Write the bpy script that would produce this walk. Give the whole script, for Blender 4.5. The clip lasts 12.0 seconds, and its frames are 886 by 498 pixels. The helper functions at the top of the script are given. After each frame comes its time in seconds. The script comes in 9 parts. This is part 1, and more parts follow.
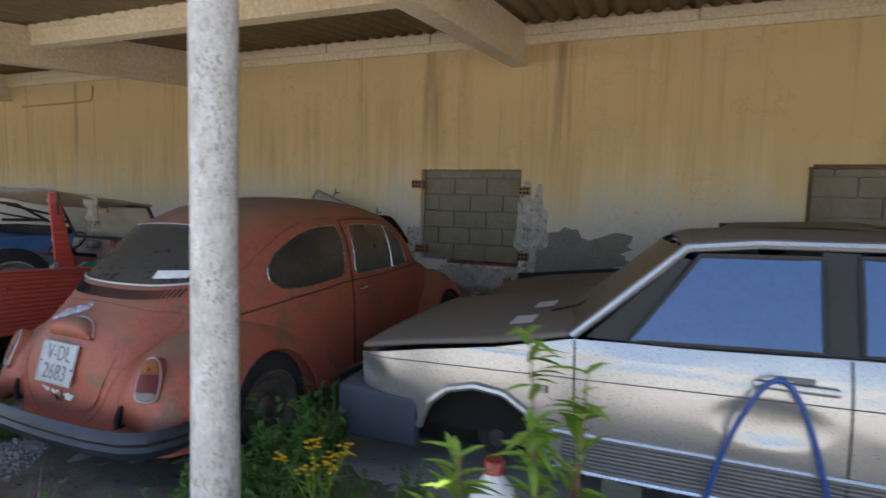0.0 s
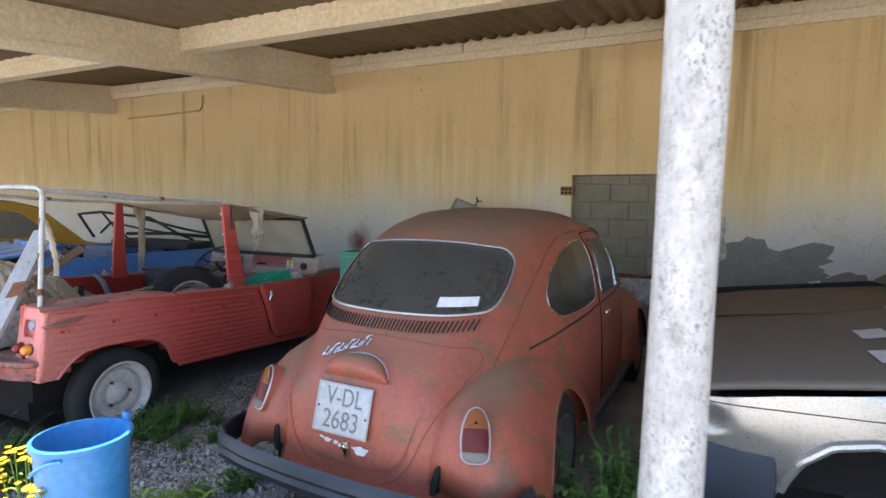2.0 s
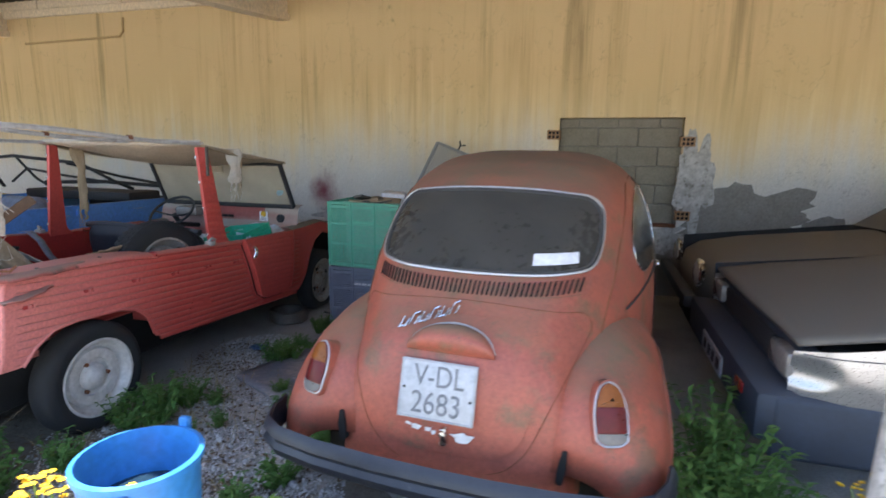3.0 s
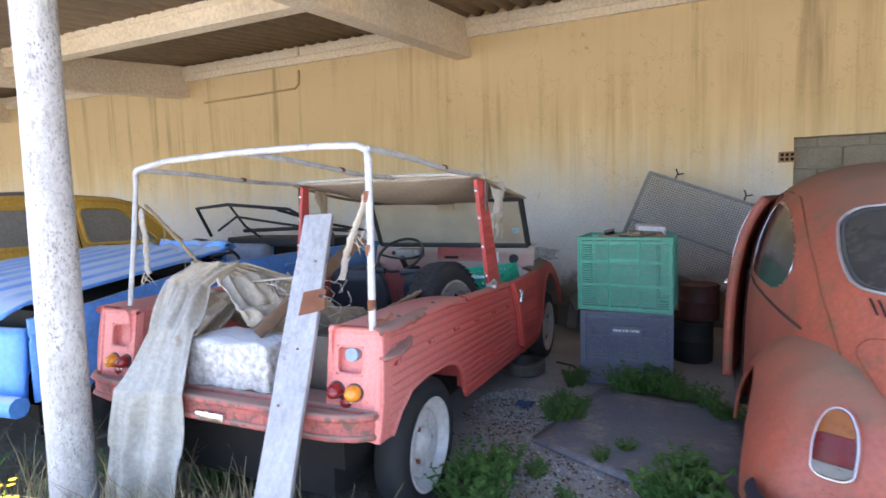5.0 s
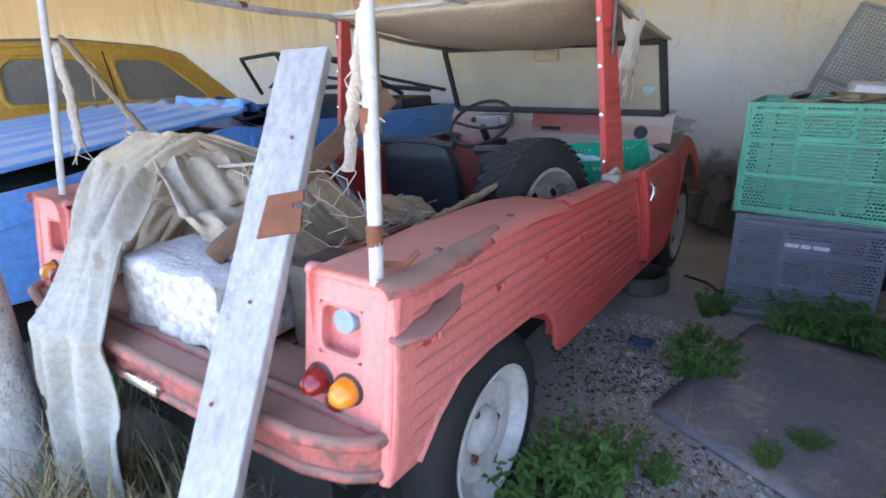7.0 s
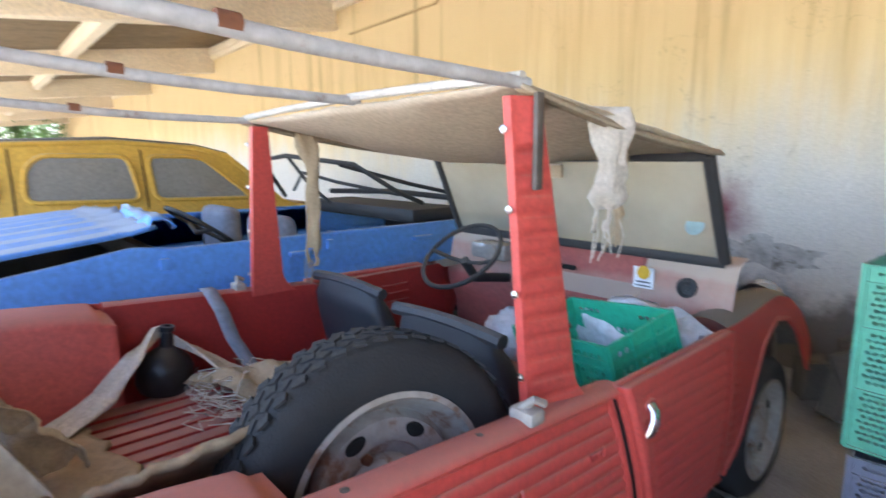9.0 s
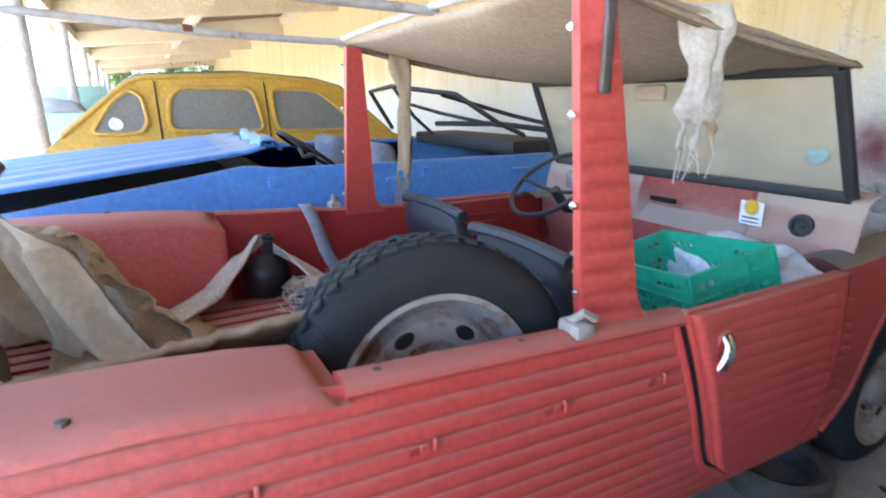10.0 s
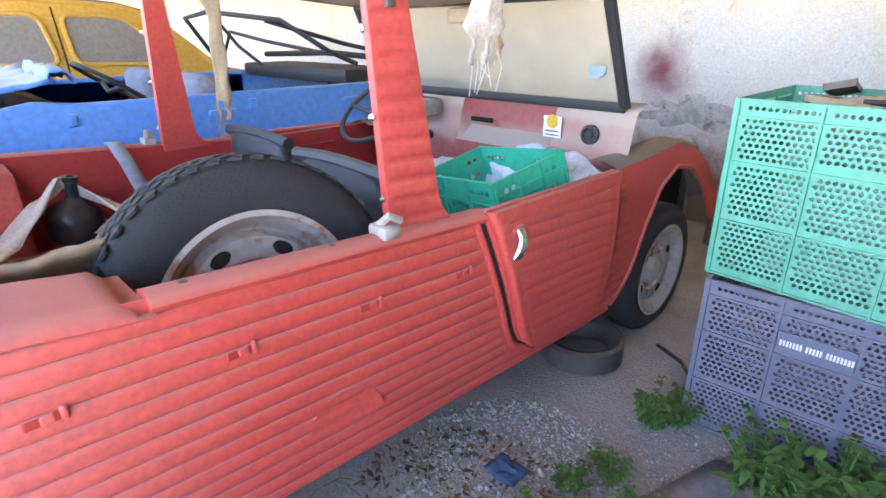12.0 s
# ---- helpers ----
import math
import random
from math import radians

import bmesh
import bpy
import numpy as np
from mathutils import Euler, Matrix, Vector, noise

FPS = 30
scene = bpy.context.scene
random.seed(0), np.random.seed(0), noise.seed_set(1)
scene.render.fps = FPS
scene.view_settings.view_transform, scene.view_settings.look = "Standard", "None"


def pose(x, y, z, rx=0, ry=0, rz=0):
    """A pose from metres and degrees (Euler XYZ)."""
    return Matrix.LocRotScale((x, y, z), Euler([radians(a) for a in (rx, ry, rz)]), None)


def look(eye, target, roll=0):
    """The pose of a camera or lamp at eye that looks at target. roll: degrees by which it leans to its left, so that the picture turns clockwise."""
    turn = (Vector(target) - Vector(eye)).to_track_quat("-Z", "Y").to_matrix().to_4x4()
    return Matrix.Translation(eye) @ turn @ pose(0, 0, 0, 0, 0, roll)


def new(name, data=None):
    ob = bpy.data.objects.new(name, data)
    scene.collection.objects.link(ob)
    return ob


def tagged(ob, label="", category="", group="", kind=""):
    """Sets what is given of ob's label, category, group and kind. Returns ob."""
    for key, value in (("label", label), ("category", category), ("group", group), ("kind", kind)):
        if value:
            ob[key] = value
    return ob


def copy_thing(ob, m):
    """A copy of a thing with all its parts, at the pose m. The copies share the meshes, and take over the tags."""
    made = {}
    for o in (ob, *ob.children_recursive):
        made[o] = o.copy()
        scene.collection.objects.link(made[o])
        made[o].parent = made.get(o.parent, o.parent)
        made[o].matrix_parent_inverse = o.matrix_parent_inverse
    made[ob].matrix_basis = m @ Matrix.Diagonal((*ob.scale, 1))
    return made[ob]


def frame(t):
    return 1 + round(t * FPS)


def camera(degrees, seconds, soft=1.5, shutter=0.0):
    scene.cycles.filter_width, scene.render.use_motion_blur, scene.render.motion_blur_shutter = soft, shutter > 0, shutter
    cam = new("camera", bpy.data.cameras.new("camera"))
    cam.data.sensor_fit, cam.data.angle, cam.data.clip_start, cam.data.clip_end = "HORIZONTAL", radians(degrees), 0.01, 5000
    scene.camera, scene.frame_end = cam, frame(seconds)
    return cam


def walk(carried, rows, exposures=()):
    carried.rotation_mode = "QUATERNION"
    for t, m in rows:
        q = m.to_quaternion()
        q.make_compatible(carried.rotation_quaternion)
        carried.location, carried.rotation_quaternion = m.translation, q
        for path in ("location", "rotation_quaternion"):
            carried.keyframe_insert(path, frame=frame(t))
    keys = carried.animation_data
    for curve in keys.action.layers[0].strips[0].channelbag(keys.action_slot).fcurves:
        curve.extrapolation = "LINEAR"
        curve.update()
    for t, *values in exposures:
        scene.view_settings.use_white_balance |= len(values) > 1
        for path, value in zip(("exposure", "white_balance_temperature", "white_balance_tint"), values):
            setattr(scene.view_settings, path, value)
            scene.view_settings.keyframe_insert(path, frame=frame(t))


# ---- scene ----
cam = camera(79.1, 12.0, shutter=0.35)
PATH = [
    (0, (0.768, 0.467, 1.475), (0.049, 2.325, 1.293), 1.4),
    (0.5, (0.311, 0.405, 1.466), (-0.481, 2.239, 1.364), 1.1),
    (1, (-0.066, 0.316, 1.489), (-0.887, 2.138, 1.395), 0.8),
    (1.5, (-0.412, 0.322, 1.459), (-1.244, 2.136, 1.323), 0.9),
    (2, (-0.667, 0.401, 1.469), (-1.493, 2.215, 1.311), 0.7),
    (2.5, (-1.038, 0.457, 1.507), (-1.642, 2.356, 1.338), 1.1),
    (3, (-1.446, 0.525, 1.432), (-1.982, 2.42, 1.086), 0.9),
    (3.5, (-1.84, 0.604, 1.448), (-2.431, 2.464, 1.012), 1.1),
    (3.7, (-1.981, 0.583, 1.444), (-2.609, 2.428, 0.997), 0.9),
    (5.3, (-2.988, 0.5, 1.311), (-3.804, 2.319, 1.158), -1.4),
    (5.5, (-3.034, 0.526, 1.297), (-3.852, 2.332, 1.028), -1.6),
    (6, (-3.104, 0.785, 1.262), (-3.813, 2.618, 0.89), -2.1),
    (6.5, (-3.201, 1.06, 1.235), (-4.104, 2.759, 0.691), -1.6),
    (7, (-3.262, 1.457, 1.254), (-4.328, 3.019, 0.602), -1.5),
    (7.2, (-3.281, 1.606, 1.277), (-4.38, 3.119, 0.567), -1.3),
    (8.8, (-3.195, 2.619, 1.324), (-4.547, 4.042, 0.942), -0.3),
    (9, (-3.222, 2.655, 1.334), (-4.694, 3.968, 1.001), -0.4),
    (9.5, (-3.213, 2.699, 1.32), (-4.949, 3.653, 1.043), 0.6),
    (10, (-3.141, 2.743, 1.259), (-4.824, 3.683, 0.727), -0.3),
    (10.5, (-3.083, 2.789, 1.238), (-4.582, 3.947, 0.597), -0.8),
    (11, (-3.05, 2.827, 1.224), (-4.412, 4.141, 0.575), -0.9),
    (11.5, (-3.01, 2.832, 1.22), (-4.306, 4.166, 0.484), -1.2),
    (12, (-3.005, 2.773, 1.224), (-4.328, 4.073, 0.475), -0.5),
]
EXPOSURES = [(0.0, 1.05, 6500, 12), (1.5, 1.55, 6500, 13), (3.5, 1.95, 6300, 14), (5.5, 2.22, 6050, 17), (6.5, 2.13, 5950, 16), (7.0, 2.33, 5950, 15), (9.0, 3.03, 6150, 14), (9.5, 3.08, 6100, 12), (10.0, 3.18, 6000, 13), (11.0, 3.44, 6200, 18), (12.0, 3.8, 6300, 20)]
walk(cam, [(t, look(eye, target, roll)) for t, eye, target, roll in PATH], EXPOSURES)

# ---- world, sun, exposure ----
world = bpy.data.worlds.new("sky")
scene.world = world
world.use_nodes = True
wn = world.node_tree.nodes
sky = wn.new("ShaderNodeTexSky")
sky.sky_type, sky.sun_disc = "NISHITA", False
sky.sun_elevation, sky.sun_rotation = radians(77), radians(254)
wn["Background"].inputs["Strength"].default_value = 0.15
world.node_tree.links.new(sky.outputs[0], wn["Background"].inputs["Color"])
sun = new("sun", bpy.data.lights.new("sun", "SUN"))
sun.data.energy, sun.data.angle, sun.data.color = 4.5, radians(0.5), (1.0, 0.975, 0.94)
sun.matrix_world = look((-3.5, -1.0, 15.6), (0, 0, 0))

# ---- mesh helpers ----
def lerp(a, b, t):
    return a + (b - a) * t


def curve_at(table, x):
    """Smooth reading of a table of (x, value) pairs."""
    xs, ys = zip(*table)
    if x <= xs[0]:
        return ys[0]
    for k in range(len(xs) - 1):
        if x <= xs[k + 1]:
            t = (x - xs[k]) / (xs[k + 1] - xs[k])
            return lerp(ys[k], ys[k + 1], t)
    return ys[-1]


def link_mesh(name, bm, material, smooth=True, angle=40):
    me = bpy.data.meshes.new(name)
    bmesh.ops.recalc_face_normals(bm, faces=bm.faces)
    bm.to_mesh(me)
    bm.free()
    for m in material if isinstance(material, (list, tuple)) else [material]:
        me.materials.append(m)
    if smooth:
        me.shade_smooth()
        me.set_sharp_from_angle(angle=radians(angle))
    return new(name, me)


def thing(name, x, y, z, label, category, group="", rz=0):
    ob = new(name)
    ob.empty_display_size = 0.1
    ob.matrix_basis = pose(x, y, z, 0, 0, rz)
    return tagged(ob, label, category, group)


def part(name, bm, material, parent, label="", smooth=True, angle=40, local=False):
    """Links a bmesh as one mesh under a thing or a part. Its places are the world's, or with local the thing's own."""
    ob = link_mesh(name, bm, material, smooth, angle)
    ob.parent = parent
    if not local and parent.type == "EMPTY":
        ob.matrix_parent_inverse = parent.matrix_basis.inverted()
    return tagged(ob, label)


def solid(name, bm, material, label, category, group="", kind="", smooth=True, angle=40):
    return tagged(link_mesh(name, bm, material, smooth, angle), label, category, group, kind)


def structure(name, bm, material, smooth=False, label="", angle=40):
    return tagged(link_mesh(name, bm, material, smooth, angle), label, "", "", "structure")


def box(bm, x0, x1, y0, y1, z0, z1, m=None, bevel=0.0, seg=2):
    fresh = bmesh.ops.create_cube(bm, size=1)["verts"]
    for v in fresh:
        v.co = Vector((lerp(x0, x1, v.co.x + 0.5), lerp(y0, y1, v.co.y + 0.5), lerp(z0, z1, v.co.z + 0.5)))
        if m is not None:
            v.co = m @ v.co
    if bevel:
        edges = list({e for v in fresh for e in v.link_edges})
        bmesh.ops.bevel(bm, geom=edges, offset=bevel, segments=seg, affect="EDGES", profile=0.5)
    return bm


def boxes(*rows, bevel=0.0):
    bm = bmesh.new()
    for r in rows:
        box(bm, *r, bevel=bevel)
    return bm


def tube(bm, pts, r, n=8, closed=False, flat=1.0):
    """A round bar along points; r is one radius or one for each point."""
    pts = [Vector(p) for p in pts]
    count, rings = len(pts), []
    radii = r if isinstance(r, (list, tuple)) else [r] * count
    side = None
    for k, p in enumerate(pts):
        a, b = pts[k - 1] if (k or closed) else p, pts[(k + 1) % count] if (k < count - 1 or closed) else p
        ahead = (b - a).normalized()
        if side is None:
            side = ahead.cross(Vector((0, 0, 1)) if abs(ahead.z) < 0.9 else Vector((1, 0, 0))).normalized()
        side = (side - ahead * side.dot(ahead)).normalized()
        up = ahead.cross(side)
        rings.append([bm.verts.new(p + radii[k] * (side * math.cos(u) + up * math.sin(u) * flat)) for u in (2 * math.pi * j / n for j in range(n))])
    pairs = list(zip(rings, rings[1:])) + ([(rings[-1], rings[0])] if closed else [])
    for one, two in pairs:
        for j in range(n):
            bm.faces.new((one[j], one[(j + 1) % n], two[(j + 1) % n], two[j]))
    if not closed:
        bm.faces.new(rings[0][::-1])
        bm.faces.new(rings[-1])
    return bm


def lathe(bm, profile, n, m):
    """Turns (radius, height) pairs round the local z axis of m."""
    rings = [[bm.verts.new(m @ Vector((max(r, 1e-4) * math.cos(u), max(r, 1e-4) * math.sin(u), h))) for u in (2 * math.pi * j / n for j in range(n))] for r, h in profile]
    for one, two in zip(rings, rings[1:]):
        for j in range(n):
            bm.faces.new((one[j], one[(j + 1) % n], two[(j + 1) % n], two[j]))
    return bm


def sheet(bm, place, nu, nv, keep=None):
    """A skin of (nu + 1) x (nv + 1) places, with u and v from 0 to 1."""
    verts = [[bm.verts.new(place(i / nu, j / nv)) for j in range(nv + 1)] for i in range(nu + 1)]
    for i in range(nu):
        for j in range(nv):
            if keep is None or keep((i + 0.5) / nu, (j + 0.5) / nv):
                bm.faces.new((verts[i][j], verts[i + 1][j], verts[i + 1][j + 1], verts[i][j + 1]))
    return bm


def tidy(bm, gap=0.0004):
    bmesh.ops.remove_doubles(bm, verts=bm.verts, dist=gap)
    bmesh.ops.dissolve_degenerate(bm, edges=bm.edges, dist=gap / 2)
    return bm


def thicken(ob, amount, offset=-1.0):
    mod = ob.modifiers.new("thickness", "SOLIDIFY")
    mod.thickness, mod.offset = amount, offset
    return ob


def rounded(points, r, n=4):
    """A 2D outline with its corners rounded."""
    out, count = [], len(points)
    for k, p in enumerate(points):
        p, a, b = Vector(p), Vector(points[k - 1]), Vector(points[(k + 1) % count])
        reach = min(r, (a - p).length * 0.45, (b - p).length * 0.45)
        one, two = p + (a - p).normalized() * reach, p + (b - p).normalized() * reach
        for j in range(n + 1):
            t = j / n
            out.append((one * (1 - t) ** 2 + p * 2 * t * (1 - t) + two * t * t)[:])
    return out


def dense(outline, step):
    out = []
    for k, p in enumerate(outline):
        a, b = Vector(p), Vector(outline[(k + 1) % len(outline)])
        count = max(1, int((b - a).length / step))
        out += [(a.lerp(b, j / count))[:] for j in range(count)]
    return out


def patch(bm, outline, place, rings=6):
    """A skin that fills a 2D outline, laid on the surface that place(a, b) gives."""
    mid = Vector((sum(p[0] for p in outline) / len(outline), sum(p[1] for p in outline) / len(outline)))
    loops = []
    for k in range(rings):
        t = 1 - k / rings
        loops.append([bm.verts.new(place(*mid.lerp(Vector(p), t))) for p in outline])
    centre = bm.verts.new(place(*mid))
    n = len(outline)
    for one, two in zip(loops, loops[1:]):
        for j in range(n):
            bm.faces.new((one[j], one[(j + 1) % n], two[(j + 1) % n], two[j]))
    for j in range(n):
        bm.faces.new((loops[-1][j], loops[-1][(j + 1) % n], centre))
    return bm


def prism(bm, outline, place, low, high):
    """An outline in 2D drawn out between two depths; place(a, b, depth)."""
    one, two = [bm.verts.new(place(*p, low)) for p in outline], [bm.verts.new(place(*p, high)) for p in outline]
    bm.faces.new(one)
    bm.faces.new(two[::-1])
    n = len(outline)
    for j in range(n):
        bm.faces.new((one[j], two[j], two[(j + 1) % n], one[(j + 1) % n]))
    return bm


def blob_outline(cx, cy, rx, ry, n=40, rough=0.25, seed=0):
    return [(cx + rx * k * math.cos(u), cy + ry * k * math.sin(u)) for u, k in ((2 * math.pi * j / n, 1 + rough * (noise.noise((2.2 * math.cos(2 * math.pi * j / n) + seed * 7.3, 2.2 * math.sin(2 * math.pi * j / n), seed)) * 1.4 + 0.5 * noise.noise((7 * math.cos(2 * math.pi * j / n), 7 * math.sin(2 * math.pi * j / n) + seed, seed)))) for j in range(n))]


def lettering(name, text, size, material, parent, m, depth=0.002, label=""):
    cu = bpy.data.curves.new(name, "FONT")
    cu.body, cu.size, cu.extrude, cu.align_x, cu.align_y = text, size, depth, "CENTER", "CENTER"
    cu.materials.append(material)
    ob = new(name, cu)
    ob.parent = parent
    ob.matrix_basis = m
    if parent.type == "EMPTY":
        ob.matrix_parent_inverse = parent.matrix_basis.inverted()
    return tagged(ob, label)


# ---- materials ----
def surface(name, base, other=None, rough=0.6, metal=0.0, grain=40.0, blotch=3.0, mix=0.6, dust=None, dust_from=0.45, dust_most=0.9, bump=0.15, bump_scale=120.0,
            stain=None, stain_at=0.62, stain_scale=5.0, stretch=(1, 1, 1), coat=0.0, spec=0.5, fade=None, speck=None):
    """Colour in two scales, stains with their own shape, dust on what faces up, fine relief."""
    m = bpy.data.materials.new(name)
    m.use_nodes = True
    t = m.node_tree
    n, link = t.nodes, t.links.new
    out = n["Principled BSDF"]
    at = n.new("ShaderNodeTexCoord").outputs["Object"]
    turn = n.new("ShaderNodeMapping")
    turn.inputs["Scale"].default_value = stretch
    link(at, turn.inputs[0])

    def cloud(scale, detail=6.0, roughness=0.6):
        c = n.new("ShaderNodeTexNoise")
        c.inputs["Scale"].default_value, c.inputs["Detail"].default_value, c.inputs["Roughness"].default_value = scale, detail, roughness
        link(turn.outputs[0], c.inputs["Vector"])
        return c.outputs["Fac"]

    def span(value, low, high, top=1.0):
        r = n.new("ShaderNodeMapRange")
        r.inputs["From Min"].default_value, r.inputs["From Max"].default_value, r.inputs["To Max"].default_value = low, high, top
        link(value, r.inputs["Value"])
        return r.outputs[0]

    def blend(fac, one, two):
        b = n.new("ShaderNodeMix")
        b.data_type = "RGBA"
        link(fac, b.inputs[0])
        for socket, c in ((b.inputs[6], one), (b.inputs[7], two)):
            if isinstance(c, tuple):
                socket.default_value = (*c, 1)
            else:
                link(c, socket)
        return b.outputs[2]

    other = other or tuple(c * 0.7 for c in base)
    colour = blend(span(cloud(blotch), 0.35, 0.7, mix), base, other)
    if fade:
        axis, low, high, faded = fade
        split = n.new("ShaderNodeSeparateXYZ")
        link(at, split.inputs[0])
        wave = n.new("ShaderNodeMath")
        wave.operation = "MULTIPLY_ADD"
        link(cloud(2.0), wave.inputs[0])
        wave.inputs[1].default_value = (high - low) * 0.5
        link(split.outputs[axis], wave.inputs[2])
        colour = blend(span(wave.outputs[0], low, high), colour, faded)
    if stain:
        colour = blend(span(cloud(stain_scale, 8.0, 0.7), stain_at, stain_at + 0.1, 0.85), colour, stain)
    if speck:
        spots = n.new("ShaderNodeMath")
        spots.operation = "MULTIPLY"
        link(span(cloud(speck[1], 3.0, 0.5), speck[2], speck[2] + 0.08, 0.85), spots.inputs[0])
        link(span(cloud(speck[1] * 0.05, 5.0, 0.6), 0.36, 0.62), spots.inputs[1])
        colour = blend(spots.outputs[0], colour, speck[0])
    fine = cloud(grain, 4.0)
    shade = n.new("ShaderNodeHueSaturation")
    link(colour, shade.inputs["Color"])
    link(span(fine, 0.25, 0.75, 1.0), shade.inputs["Value"])
    shade.inputs["Value"].default_value = 1.0
    lift = n.new("ShaderNodeMapRange")
    lift.inputs["From Min"].default_value, lift.inputs["From Max"].default_value, lift.inputs["To Min"].default_value, lift.inputs["To Max"].default_value = 0.25, 0.75, 0.80, 1.20
    link(fine, lift.inputs["Value"])
    link(lift.outputs[0], shade.inputs["Value"])
    colour = shade.outputs[0]
    coarse = span(fine, 0.2, 0.8, 0.18)
    gloss = n.new("ShaderNodeMath")
    gloss.operation = "ADD"
    link(coarse, gloss.inputs[0])
    gloss.inputs[1].default_value = rough - 0.08
    gloss = gloss.outputs[0]
    if dust:
        facing = n.new("ShaderNodeNewGeometry")
        split = n.new("ShaderNodeSeparateXYZ")
        link(facing.outputs["Normal"], split.inputs[0])
        add = n.new("ShaderNodeMath")
        add.operation = "MULTIPLY_ADD"
        link(cloud(7.0, 8.0, 0.7), add.inputs[0])
        add.inputs[1].default_value = 0.5
        link(split.outputs[2], add.inputs[2])
        amount = span(add.outputs[0], dust_from + 0.25, dust_from + 0.7, dust_most)
        colour = blend(amount, colour, dust)
        dull = n.new("ShaderNodeMath")
        dull.operation = "MULTIPLY_ADD"
        link(amount, dull.inputs[0])
        dull.inputs[1].default_value = 0.5
        link(gloss, dull.inputs[2])
        gloss = dull.outputs[0]
    link(colour, out.inputs["Base Color"])
    link(gloss, out.inputs["Roughness"])
    out.inputs["Metallic"].default_value = metal
    out.inputs["Coat Weight"].default_value = coat
    out.inputs["Specular IOR Level"].default_value = spec
    if bump:
        b = n.new("ShaderNodeBump")
        b.inputs["Strength"].default_value, b.inputs["Distance"].default_value = bump, 0.01
        link(cloud(bump_scale, 5.0), b.inputs["Height"])
        link(b.outputs[0], out.inputs["Normal"])
    return m


def glassy(name, tint, clear, rough=0.05, film=(0.4, 0.36, 0.28)):
    """A dusty pane: clear glass with a film of dirt over it."""
    m = bpy.data.materials.new(name)
    m.use_nodes = True
    n, link = m.node_tree.nodes, m.node_tree.links.new
    out = n["Principled BSDF"]
    out.inputs["Base Color"].default_value = (*film, 1)
    out.inputs["Roughness"].default_value = rough
    see = n.new("ShaderNodeBsdfTransparent")
    see.inputs[0].default_value = (*tint, 1)
    cloud = n.new("ShaderNodeTexNoise")
    cloud.inputs["Scale"].default_value, cloud.inputs["Detail"].default_value = 4.0, 8.0
    at = n.new("ShaderNodeTexCoord")
    link(at.outputs["Object"], cloud.inputs["Vector"])
    span = n.new("ShaderNodeMapRange")
    span.inputs["From Min"].default_value, span.inputs["From Max"].default_value = 0.3, 0.7
    span.inputs["To Min"].default_value, span.inputs["To Max"].default_value = min(1, clear + 0.12), clear - 0.12
    link(cloud.outputs["Fac"], span.inputs["Value"])
    mix = n.new("ShaderNodeMixShader")
    link(span.outputs[0], mix.inputs[0])
    link(out.outputs[0], mix.inputs[1])
    link(see.outputs[0], mix.inputs[2])
    link(mix.outputs[0], n["Material Output"].inputs["Surface"])
    return m


